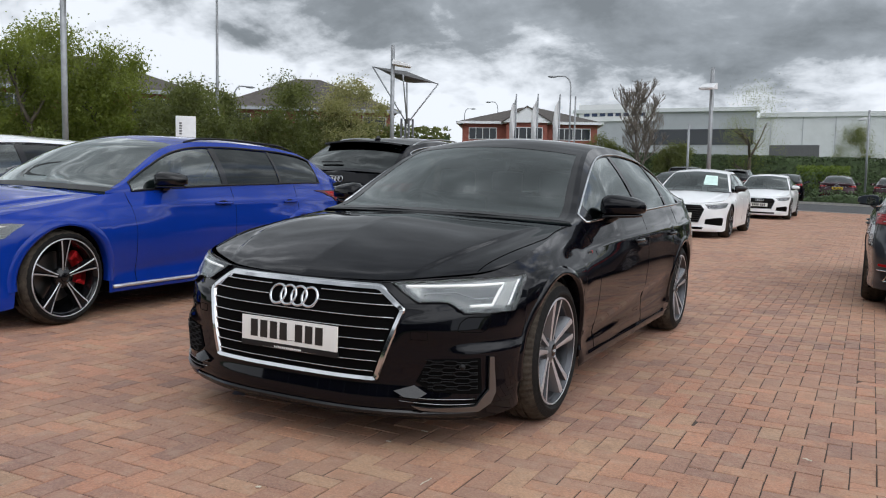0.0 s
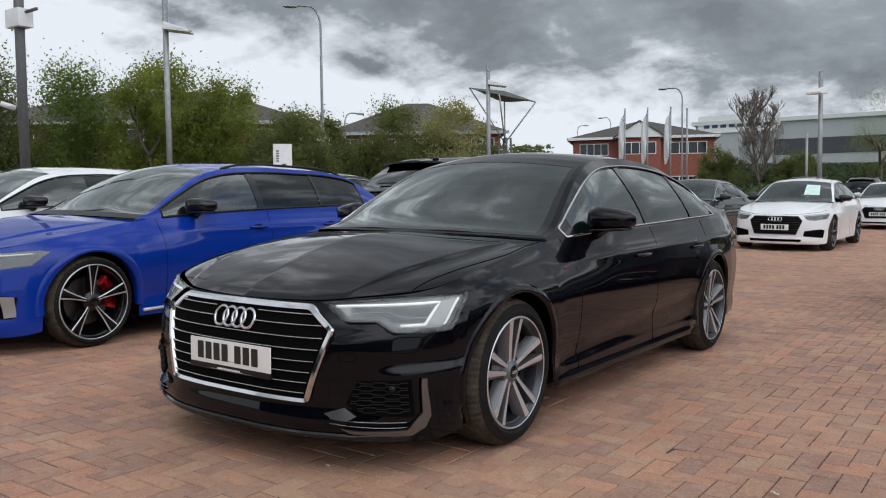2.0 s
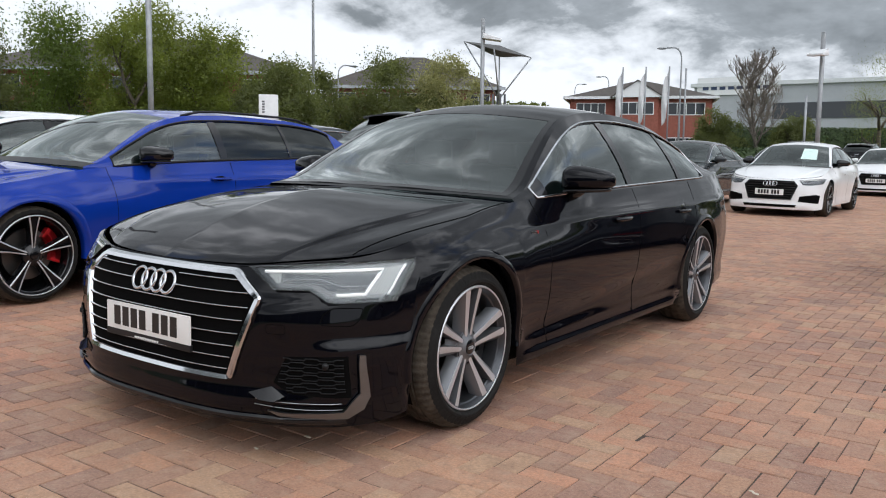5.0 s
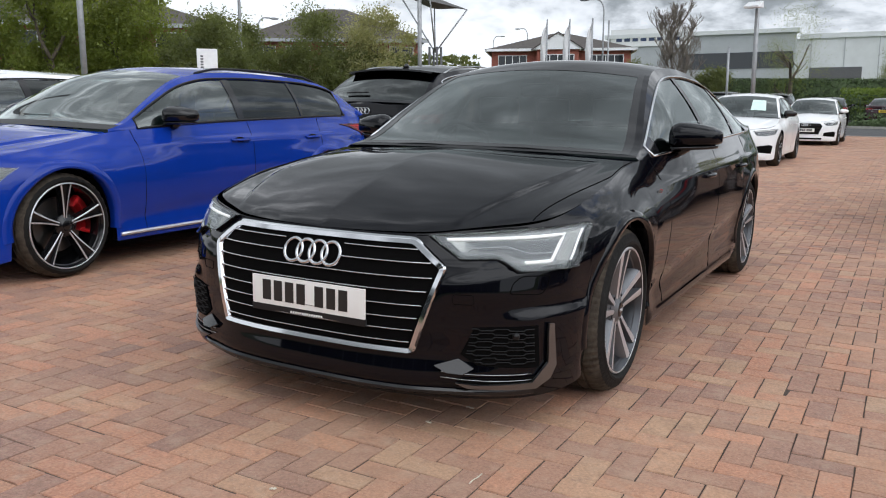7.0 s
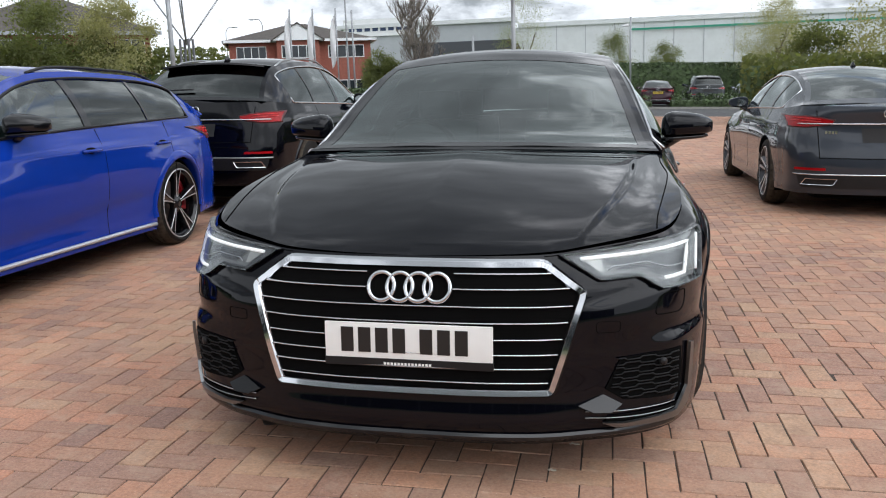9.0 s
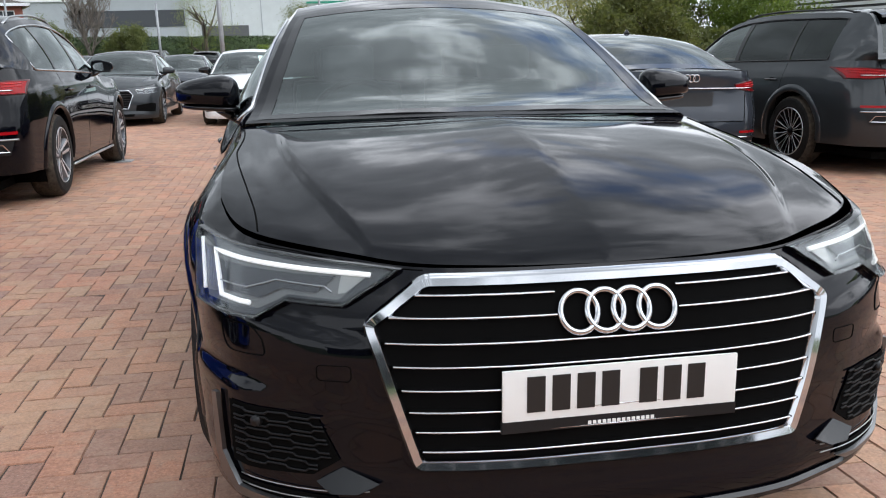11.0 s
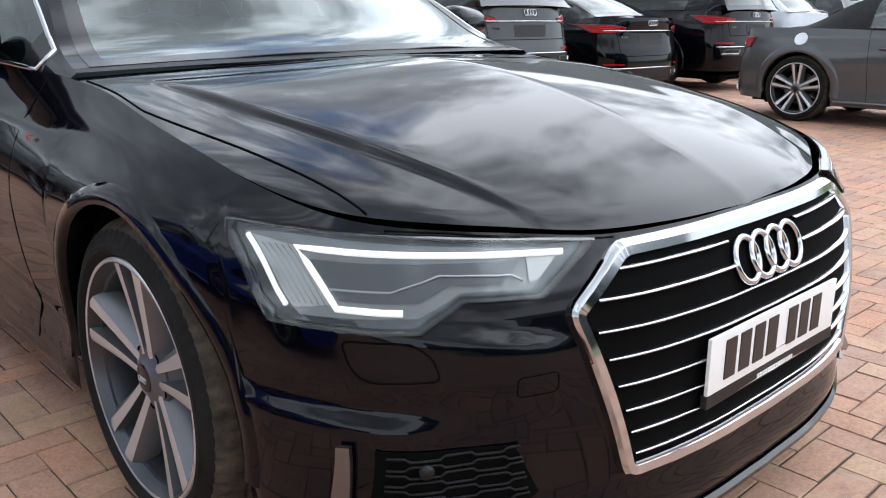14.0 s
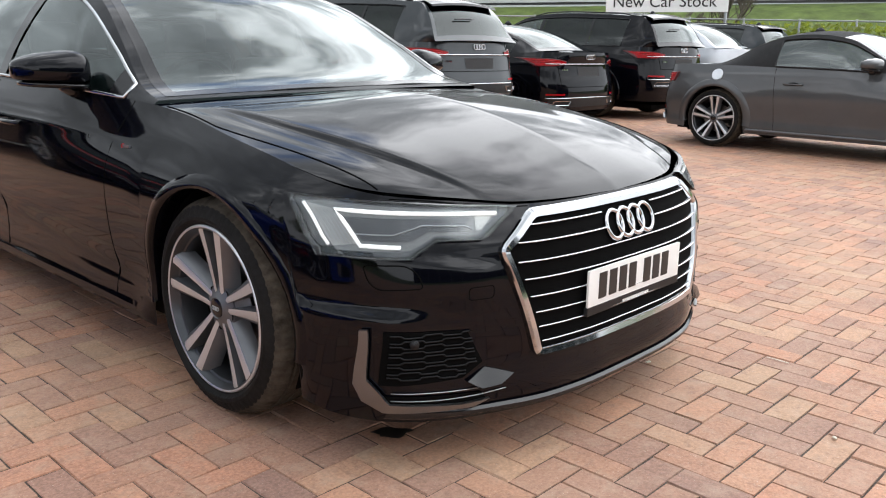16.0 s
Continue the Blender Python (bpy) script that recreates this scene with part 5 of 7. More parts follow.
tail_details(q5, "suv", pq)
ps = variant(SALOON, paint=SLATE, lamp_z=.90, low_z=.44)
grey_saloon = car("saloon_car", lot(3.16, 9.1, 180), ps, "dark blue-grey saloon car parked nose away")
tail_details(grey_saloon, "saloon", ps)
p7 = variant(BIGSUV, paint=GREY, trim=PLASTIC, lamp_z=1.02, low_z=.68)
q7 = car("suv_car", lot(5.64, 8.95, 182), p7, "dark grey large sport utility car with rear wiper")
tail_details(q7, "suv", p7)
pk = variant(SALOON, paint=BLACK, trim=PLASTIC, lamp_z=.90, low_z=.44)
black_saloon = car("saloon_car", lot(8.2, 8.85, 180), pk, "black saloon car parked between two large cars")
tail_details(black_saloon, "saloon", pk)
p8 = variant(BIGSUV, paint=BLACK, trim=PLASTIC, lamp_z=1.02, low_z=.68)
q7b = car("suv_car", lot(10.5, 8.7, 180), p8, "black large sport utility car parked nose away")
tail_details(q7b, "suv", p8)
pt = variant(COUPE, paint=TTGREY, lamp_z=.80, low_z=.42, arch_lip=.085, spokes=(5, True), trim=PLASTIC, flare=.045, sill=GUN, rim=.268, bumper_strip=PLASTIC)
roadster = car("roadster_car", lot(8.1, -0.08), pt, "grey two-seat roadster with a black fabric roof")
tail_details(roadster, "saloon", pt)
bm = bmesh.new()
cap = C_at[roadster.name][0](C_at[roadster.name][1](2.50), .845)
bmesh.ops.create_cone(bm, cap_ends=True, segments=28, radius1=.075, radius2=.066, depth=.02, matrix=Matrix.Translation((-cap.x + .004, cap.y, cap.z)) @ Matrix.Rotation(radians(-68), 4, "Y"))
part("filler_cap", bm, ALLOY, roadster, "round aluminium fuel filler cap", angle=30)
p4 = variant(SALOON, paint=WHITE, half=.921, base=2.82, nose_dz=0.0, trim=PLASTIC, mirror_paint=GLOSSB, spokes=(5, False))
a4 = car("saloon_car", lot(-1.28, 14.7), p4, "white saloon car with black grille and a card in its windscreen")
nose_details(a4, p4)
price_card(a4, .25, CARD)
p3 = variant(SALOON, paint=WHITE, half=.90, base=2.65, nose_dz=0.0, trim=PLASTIC)
a3 = car("saloon_car", lot(-0.95, 25.6), p3, "white car parked across the aisle end")
nose_details(a3, p3, bright=True)
p5 = variant(SALOON, paint=GREY, nose_dz=0.0)
a5 = car("saloon_car", lot(-3.95, 15.3), p5, "dark grey coupe-roofed car facing the aisle")
nose_details(a5, p5, bright=True)
pd = variant(SALOON, paint=SLATE, nose_dz=0.0)
dark2 = car("saloon_car", lot(-3.6, 23.5), pd, "dark blue-grey saloon car in the second row")
nose_details(dark2, pd)

# further rows of parked cars
def parked(src, x, y, turn, label):
    c = copy_thing(src, lot(x, y, turn))
    tagged(c, label)
    return c


parked(a5, -6.8, 15.4, 0, "dark grey car in the row by the trees")
parked(dark2, -6.6, 23.4, 0, "dark saloon car in the second row")
parked(grey_saloon, -7.0, 9.0, 180, "dark blue-grey saloon car beside a black one")
parked(black_saloon, -9.6, 9.2, 180, "black saloon car near the trees")
parked(dark2, -9.6, 0.6, 0, "dark saloon car at the row's end")
parked(a3, -9.4, 23.6, 0, "white car in the far row")
parked(q5, -9.6, 15.6, 0, "black sport utility car in the far row")
pm = variant(SALOON, paint=MAROON, lamp_z=.90, low_z=.44, trim=PLASTIC, seats=False)
maroon = car("saloon_car", lot(.63, 48.3, 180), pm, "dark maroon saloon car with yellow plate beyond the road")
tail_details(maroon, "saloon", pm)
plate(maroon, surface_rear(maroon), .79, PLATEY, out=.016)
parked(maroon, 3.2, 48.3, 180, "dark maroon saloon car with yellow plate beyond the road")
parked(black_saloon, -1.95, 48.5, 180, "black saloon car beyond the road beside a shrub bed")
parked(q7, 5.8, 48.3, 180, "dark large sport utility car beyond the road")
parked(grey_saloon, 8.4, 48.1, 180, "blue-grey saloon car beyond the road")
parked(maroon, 11.0, 48.0, 180, "dark maroon saloon car beside a shrub bed")
parked(q5, -4.6, 48.2, 180, "black sport utility car beyond the road")
parked(q7, -7.4, 48.2, 180, "dark large car in the row beyond the road")
parked(grey_saloon, 13.8, 48.0, 180, "blue-grey saloon car at the row's far end")
silver = variant(SUV, paint=SILVER, lamp_z=.99, low_z=.62)
car("suv_car", lot(13.5, 8.8, 180), silver, "silver sport utility car at the end of the row")
parked(q7, 16.2, 9.4, 180, "dark large car near the bank")


# ---------------------------------------------------------------- surroundings
def leaf_mat(name, color, vary=0.45):
    """Leaf that lets part of the light through."""
    ma = mat(name, color, rough=0.55, vary=vary, scale=2.0)
    tree_ = ma.node_tree
    bs = [n for n in tree_.nodes if n.type == "BSDF_PRINCIPLED"][0]
    out = [n for n in tree_.nodes if n.type == "OUTPUT_MATERIAL"][0]
    tr, mx = tree_.nodes.new("ShaderNodeBsdfTranslucent"), tree_.nodes.new("ShaderNodeMixShader")
    tr.inputs[0].default_value = (min(1, color[0] * 2.0), min(1, color[1] * 2.0), color[2] * 1.2, 1)
    mx.inputs[0].default_value = 0.5
    tree_.links.new(bs.outputs[0], mx.inputs[1])
    tree_.links.new(tr.outputs[0], mx.inputs[2])
    tree_.links.new(mx.outputs[0], out.inputs[0])
    return ma


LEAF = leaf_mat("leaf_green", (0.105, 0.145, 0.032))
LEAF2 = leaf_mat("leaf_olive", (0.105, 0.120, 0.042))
LEAF3 = leaf_mat("leaf_spring", (0.145, 0.172, 0.035))
BLOSSOM = leaf_mat("leaf_blossom", (0.24, 0.235, 0.125))
HEDGE = mat("hedge_leaf_and_shade", (0.045, 0.075, 0.02), rough=0.65, vary=0.5, scale=3.0)
BARK = mat("bark", (0.10, 0.08, 0.06), rough=0.9, vary=0.35, scale=12, bump=0.5, bump_scale=30)
BARE = mat("grey_twigs", (0.17, 0.145, 0.12), rough=0.9, vary=0.3, scale=6)
STEEL = mat("galvanised_steel", (0.30, 0.31, 0.32), rough=0.5, metal=0.6, vary=0.15)
DKSTEEL = mat("dark_painted_steel", (0.09, 0.09, 0.095), rough=0.5, vary=0.15)
WHITEP = mat("white_coated_panel", (0.72, 0.73, 0.74), rough=0.45, vary=0.06)
CLAD = mat("grey_cladding", (0.36, 0.38, 0.40), rough=0.5, vary=0.06, scale=0.8)
CLADW = mat("pale_cladding", (0.58, 0.60, 0.61), rough=0.5, vary=0.05, scale=0.8)
TILE = mat("dark_roof_tile", (0.075, 0.065, 0.058), rough=0.8, vary=0.25, scale=3.0, bump=0.4, bump_scale=12)
WALLBRICK = mat("red_brick_wall", (0.26, 0.085, 0.06), rough=0.85, vary=0.2, scale=6.0, bump=0.3, bump_scale=25)
DKGLASS = mat("dark_window_glass", (0.02, 0.025, 0.03), rough=0.05, vary=0.1)
ASPHALT = mat("asphalt", (0.06, 0.06, 0.062), rough=0.9, vary=0.25, scale=4.0, bump=0.4, bump_scale=120)
KERB = mat("concrete_kerb", (0.30, 0.29, 0.27), rough=0.85, vary=0.2, scale=5.0)
FABRIC = mat("grey_canopy_fabric", (0.10, 0.10, 0.10), rough=0.8, vary=0.15)
FLAGM = mat("white_flag_cloth", (0.70, 0.70, 0.70), rough=0.85, vary=0.08)


def at_ground(x, y):
    return LOT @ Vector((x, y, gz(x, y)))


def leaves(bm, rng, centres, n, size):
    """Many small leaf quads scattered through clumps."""
    for k in range(n):
        c, r = centres[int(rng.integers(len(centres)))]
        d = rng.normal(size=3) * 0.52
        p = Vector(c) + Vector(d) * r
        a, b_ = rng.normal(size=3), rng.normal(size=3)
        u = Vector(a).normalized()
        w = u.cross(Vector(b_)).normalized()
        s = size * float(rng.uniform(0.6, 1.4))
        vs = [bm.verts.new(p + u * s * i + w * s * 0.55 * j) for i, j in ((-1, 0), (0, -1), (1, 0), (0, 1))]
        bm.faces.new(vs)


def tree(name, x, y, height, spread, seed, leaf, n=2600, size=0.13, base=0.25, label="", bare=False):
    rng = np.random.default_rng(seed)
    T = thing(name, Matrix.Translation(at_ground(x, y)), label, "tree", "trees round the car park")
    bm = bmesh.new()
    r0 = (0.017 if bare else 0.03) * height
    tips = []
    def limb(p, d, length, r, depth):
        pts, dirs = [p], d.normalized()
        for i in range(4):
            dirs = (dirs + Vector(rng.normal(size=3)) * (0.05 if bare and depth == 0 else 0.16) + Vector((0, 0, 0.06))).normalized()
            pts.append(pts[-1] + dirs * length / 4)
        tube(bm, pts, r, 5 if depth else 7, taper=[r * (1 - 0.16 * i) for i in range(5)])
        tips.append((pts[-1], depth))
        if depth < (4 if bare else 2):
            for i in range((12, 8, 7, 6)[depth] if bare else 4):
                k = int(rng.integers(1, 5))
                a = float(rng.uniform(0, 2 * math.pi))
                side = Vector((math.cos(a), math.sin(a), float(rng.uniform(0.35, 1.1) if not bare else rng.uniform(0.75, 1.7))))
                limb(pts[k], (side + dirs * 0.5), length * float(rng.uniform(0.5, 0.72) if not bare else rng.uniform(0.42, 0.62) * (1.22 - 0.14 * k)), max(r * (0.5 if bare else 0.45), 0.009), depth + 1)
    limb(Vector((0, 0, -0.1)), Vector((0, 0, 1)), height * (0.66 if bare else 0.45), r0, 0)
    part("trunk", bm, BARE if bare else BARK, T)
    if not bare or leaf is not None:
        bm = bmesh.new()
        cs = []
        for i in range(44):
            u = float(rng.uniform(base, 1.0))
            rad = spread * math.sin(math.pi * min(1, (u - base) / (1 - base) * 0.82 + 0.14)) ** 0.7
            a = float(rng.uniform(0, 2 * math.pi))
            rr = rad * math.sqrt(float(rng.uniform(0, 1)))
            cs.append(((rr * math.cos(a), rr * math.sin(a), u * height * 0.96), float(rng.uniform(0.10, 0.22)) * height * 0.7))
        cs += [(tuple(p), 0.09 * height) for p, dp in tips if dp >= 2]
        leaves(bm, rng, cs, int(n * 9), size * 0.42)
        part("crown", bm, leaf, T, smooth=False)
    return T


def thicket(name, x0, x1, y0, y1, h, seed, leaf, n, size, label, category="hedge", top=0.12):
    """A long clipped or wild hedge of leaves round a dark core, coloured as its inner shade."""
    rng = np.random.default_rng(seed)
    H = thing(name, None, label, category)
    bm = bmesh.new()
    nx = max(2, int(abs(x1 - x0) + abs(y1 - y0)) // 2)
    ln = math.hypot(x1 - x0, y1 - y0)
    ux, uy = (x1 - x0) / ln, (y1 - y0) / ln
    wd = 0.7
    rows = []
    for i in range(nx + 1):
        px, py = x0 + (x1 - x0) * i / nx, y0 + (y1 - y0) * i / nx
        g = at_ground(px, py)
        hh = h * float(rng.uniform(1 - top, 1 + top)) - 0.12
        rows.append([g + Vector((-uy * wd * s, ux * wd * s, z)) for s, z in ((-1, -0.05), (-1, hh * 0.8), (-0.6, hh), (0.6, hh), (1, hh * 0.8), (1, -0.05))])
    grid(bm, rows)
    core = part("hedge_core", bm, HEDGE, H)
    bm = bmesh.new()
    for k in range(n):
        t = float(rng.uniform(0, 1))
        px, py = x0 + (x1 - x0) * t, y0 + (y1 - y0) * t
        g = at_ground(px, py)
        if rng.uniform() < 0.7:
            s, z = float(rng.choice((-1, 1))) * wd * float(rng.uniform(0.95, 1.2)), float(rng.uniform(0, 1)) * h
        else:
            s, z = float(rng.uniform(-1, 1)) * wd, h * float(rng.uniform(0.92, 1.0 + top))
        p = g + Vector((-uy * s, ux * s, z))
        u = Vector(rng.normal(size=3)).normalized()
        w = u.cross(Vector(rng.normal(size=3))).normalized()
        q = size * float(rng.uniform(0.6, 1.4))
        bm.faces.new([bm.verts.new(p + u * q * i + w * q * 0.6 * j) for i, j in ((-1, 0), (0, -1), (1, 0), (0, 1))])
    tagged(part("hedge_leaves", bm, leaf, H, smooth=False), kind="stuff")
    return H


# trees and hedges, left to far side
tree("tree", -29.0, 12.0, 6.6, 1.7, 1, LEAF2, 2400, label="tall thin green tree by the boundary")
tree("tree", -28.6, 15.6, 6.2, 1.3, 2, LEAF, 2000, label="slender tree with fresh green leaves")
tree("tree", -26.0, 18.0, 6.3, 2.5, 3, LEAF3, 4600, label="broad leafy tree with bright spring leaves", base=0.15)
tree("tree", -24.6, 20.0, 5.6, 1.8, 4, LEAF3, 3000, label="leafy tree in fresh green", base=0.15)
tree("tree", -31.5, 9.6, 6.6, 2.2, 14, LEAF2, 3000, label="dark green tree by the boundary", base=0.15)
tree("tree", -33.0, 6.0, 6.8, 2.4, 15, LEAF, 3000, label="green tree by the boundary", base=0.15)
tree("tree", -20.8, 20.0, 3.9, 1.5, 41, LEAF2, 2200, label="low olive bush tree before a brick office", base=0.04)
tree("tree", -22.9, 21.8, 4.4, 1.6, 42, LEAF2, 2400, label="dense olive bush tree before a brick office", base=0.04)
tree("tree", 14.6, 28.6, 5.6, 2.5, 43, LEAF, 4200, label="leafy green tree before a louvred building", base=0.08)
tree("tree", 11.4, 24.6, 4.4, 1.7, 44, LEAF2, 2600, label="green tree behind the row of parked cars", base=0.05)
tree("tree", -24.0, 25.5, 4.3, 1.6, 5, LEAF2, 2200, label="low olive-green tree by the hedge", base=0.12)
tree("tree", -22.6, 28.6, 5.0, 2.3, 6, LEAF2, 3400, label="wide olive-green tree by the hedge", base=0.1)
tree("tree", -20.4, 30.6, 5.2, 2.2, 7, BLOSSOM, 3200, label="tree covered with pale blossom", base=0.1)
tree("tree", -12.6, 56.5, 8.3, 3.0, 8, None, label="large bare tree without leaves", bare=True)
tree("tree", -15.4, 56.0, 3.7, 2.0, 9, LEAF2, 2400, label="low green shrub tree under a bare tree", base=0.05)
tree("tree", -10.4, 57.0, 3.4, 1.8, 19, LEAF2, 2000, label="low green shrub tree", base=0.05)
tree("tree", -5.4, 60.0, 7.9, 2.0, 10, LEAF3, 800, size=0.08, label="thin tree with sparse new leaves")
tree("tree", 12.0, 59.6, 7.0, 2.6, 11, BLOSSOM, 3800, size=0.09, label="pale spring tree by the hedge", base=0.2)
tree("tree", 1.0, 66.0, 5.0, 1.8, 12, LEAF2, 2600, size=0.09, label="green tree behind the hedge")
tree("tree", 5.0, 67.0, 4.6, 1.6, 13, LEAF2, 2400, size=0.09, label="conical green tree behind the hedge", base=0.1)
tree("tree", 11.2, 31.0, 5.0, 2.2, 21, BLOSSOM, 1100, label="pale sparse spring tree at the end of the car park", base=0.1)
tree("tree", 12.8, 27.0, 5.6, 2.4, 22, LEAF2, 3600, label="green tree beside a louvred building", base=0.1)
tree("tree", 9.0, 33.5, 3.6, 1.6, 23, LEAF2, 1800, label="green tree at the end of the aisle", base=0.1)
tree("tree", 16.4, 25.0, 4.6, 2.0, 24, LEAF, 2600, label="young green tree on the bank", base=0.15)
tree("tree", 24.2, 10.6, 5.0, 1.8, 25, None, label="small bare tree behind the banner", bare=True)
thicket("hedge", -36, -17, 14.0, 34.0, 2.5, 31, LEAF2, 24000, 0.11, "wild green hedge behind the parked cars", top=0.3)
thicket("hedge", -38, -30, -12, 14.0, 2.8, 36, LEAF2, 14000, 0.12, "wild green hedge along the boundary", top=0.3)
thicket("hedge", -18, 26, 60.5, 62.5, 2.6, 32, HEDGE, 36000, 0.075, "long dark clipped hedge beyond the road", top=0.04)
thicket("hedge", -14.5, -6, 40.5, 41.5, 1.2, 33, HEDGE, 4000, 0.09, "low clipped hedge beside the road", top=0.06)
thicket("shrub_bed", -0.8, 2.8, 42.7, 42.7, 0.55, 34, HEDGE, 900, 0.07, "low shrubs on a kerbed island", "shrub", top=0.3)
thicket("shrub_bed", 3.8, 9.5, 42.7, 42.7, 0.6, 35, HEDGE, 1600, 0.07, "low shrubs on a kerbed island", "shrub", top=0.3)
thicket("shrub_bed", -2.0, 1.0, 53.4, 53.4, 1.75, 39, LEAF, 2600, 0.08, "rounded green shrub behind the far cars", "shrub", top=0.15)
thicket("hedge", 5, 17, 26.8, 24.4, 1.9, 37, LEAF2, 7000, 0.11, "green hedge at the end of the parking row", top=0.2)


thicket("hedge", 19.0, 25.6, 14.6, -1.0, 1.45, 38, LEAF3, 9000, 0.09, "yellow-green shrubs at the foot of the grass bank", "shrub", top=0.3)

# ---- lamps, poles and signs
def pole(name, x, y, top, size, label, head=None, category="lamp post"):
    g = at_ground(x, y)
    T = thing(name, Matrix.Translation(g), label, category, "poles of the car park")
    bm = bmesh.new()
    h = top - g.z
    tube(bm, [(0, 0, -0.05), (0, 0, h * 0.5), (0, 0, h)], size / 2, 10)
    part("post", bm, DKSTEEL if name == "camera_post" else STEEL, T)
    bm = bmesh.new()
    box(bm, -size, size, -size, size, -0.01, 0.03, .005)
    part("base_plate", bm, DKSTEEL, T, smooth=False)
    return T, h


def flood_head(T, h, dx, dy, size=.55):
    """A tilted white flood lamp on a short bracket."""
    bm = bmesh.new()
    a = math.atan2(dy, dx)
    m = Matrix.Translation((0.32 * dx, 0.32 * dy, h)) @ Matrix.Rotation(a, 4, "Z") @ Matrix.Rotation(radians(12), 4, "Y")
    vs = box(bm, -size / 2, size / 2, -.22, .22, -.09, .10, .02)
    for v in bm.verts:
        v.co.z *= 1.0 if v.co.x < 0 else 0.35
        v.co = m @ v.co
    part("lamp_head", bm, WHITEP, T, angle=30)
    bm = bmesh.new()
    tube(bm, [(0, 0, h + .02), (0.25 * dx, 0.25 * dy, h + .02)], .03, 6)
    part("bracket", bm, STEEL, T)


T, h = pole("flood_lamp", -15.4, 10.28, 6.33, .15, "grey post with a white flood lamp")
flood_head(T, h - .75, .8, .6, .7)
T, h = pole("flood_lamp", -13.6, 22.9, 6.05, .15, "grey post with a white flood lamp near a canopy")
flood_head(T, h - .7, .8, .6, .7)
T, h = pole("flood_lamp", -2.25, 22.9, 4.72, .13, "grey post with a white flood lamp between the rows")
flood_head(T, h - .62, -.2, -.98, .42)
T, h = pole("camera_post", -11.8, 4.55, 6.6, .17, "dark post with a security camera box", category="camera post")
bm = bmesh.new()
box(bm, -.22, .22, -.14, .14, 2.30 + h - 4.65, 2.62 + h - 4.65, .02)
part("camera_box", bm, WHITEP, T, angle=30)
bm = bmesh.new()
tube(bm, [(.2, 0, 2.55 + h - 4.65), (.42, .1, 2.60 + h - 4.65)], .03, 6)
part("camera_arm", bm, DKSTEEL, T)
bm = bmesh.new()
tube(bm, [(-.05, -.12, .9 + h - 4.65), (-.05, -.35, .95 + h - 4.65)], .05, 8)
part("security_camera", bm, WHITEP, T)
T, h = pole("flood_lamp", 1.9, 50.5, 5.6, .12, "grey post with twin flood lamps beyond the road")
flood_head(T, h - .5, -1, 0, .4)
T, h = pole("flood_lamp", -6.2, 40.0, 4.2, .12, "plain grey post beside the road")


def street_lamp(x, y, top, arm, ang, label):
    g = at_ground(x, y)
    T = thing("street_lamp", Matrix.Translation(g), label, "street lamp", "street lamps")
    h = top - g.z
    bm = bmesh.new()
    c, s = math.cos(ang), math.sin(ang)
    pts = [(0, 0, -.05), (0, 0, h * .3), (0, 0, h * .9)]
    for i in range(1, 7):
        t = i / 6 * math.pi / 2
        pts.append((c * .5 * (1 - math.cos(t)), s * .5 * (1 - math.cos(t)), h * .9 + (h * .1) * math.sin(t)))
    pts.append((c * arm, s * arm, h))
    tube(bm, pts, .06, 8, taper=[.09, .075] + [.048] * (len(pts) - 2))
    part("column", bm, STEEL, T)
    bm = bmesh.new()
    bmesh.ops.create_uvsphere(bm, u_segments=14, v_segments=8, radius=1, matrix=Matrix.Translation((c * (arm + .3), s * (arm + .3), h - .03)) @ Matrix.Rotation(ang, 4, "Z") @ Matrix.Diagonal((.34, .13, .08, 1)))
    part("lantern", bm, STEEL, T)


street_lamp(-23.3, 24.35, 9.8, 1.0, radians(225), "tall grey street lamp with a curved arm")
street_lamp(-17.0, 53.2, 8.6, 1.0, radians(200), "tall grey street lamp near the flags")
street_lamp(-36.4, 85.0, 10.2, .8, radians(200), "distant grey street lamp")
street_lamp(-44.0, 92.0, 10.2, .8, radians(20), "distant grey street lamp")
street_lamp(-36.0, 40.0, 7.2, .8, radians(60), "distant grey street lamp")
street_lamp(20.0, 62.0, 8.0, .8, radians(180), "distant grey street lamp")
street_lamp(-33.0, 13.5, 5.0, .5, radians(160), "short grey street lamp among trees")


def canopy():
    """A taut fabric sail on a steel mast."""
    g = at_ground(-14.1, 24.9)
    T = thing("fabric_canopy", Matrix.Translation(g), "dark fabric sail canopy on a steel mast", "canopy")
    hz = 5.53 - g.z
    bm = bmesh.new()
    A, B, Cc, D = Vector((-1.25, -.6, hz)), Vector((-.5, .8, hz - .05)), Vector((1.05, .6, hz - .62)), Vector((.3, -.9, hz - .42))
    rows = []
    for i in range(9):
        u = i / 8
        rows.append([A.lerp(B, u).lerp(D.lerp(Cc, u), j / 8) + Vector((0, 0, -.28 * math.sin(math.pi * u) * math.sin(math.pi * j / 8))) for j in range(9)])
    grid(bm, rows)
    thicken(bm, .02)
    part("sail", bm, FABRIC, T)
    for p in (A, B, Cc, D):
        bm = bmesh.new()
        tube(bm, [(0, 0, hz - 2.2), tuple(p)], .03, 6)
        part("strut", bm, STEEL, T)
    for dx, dy in ((-.2, -.2), (.2, -.2), (.2, .2), (-.2, .2)):
        bm = bmesh.new()
        tube(bm, [(dx, dy, -.05), (dx * .8, dy * .8, hz - 2.0)], .05, 6)
        part("mast_leg", bm, DKSTEEL, T)


canopy()


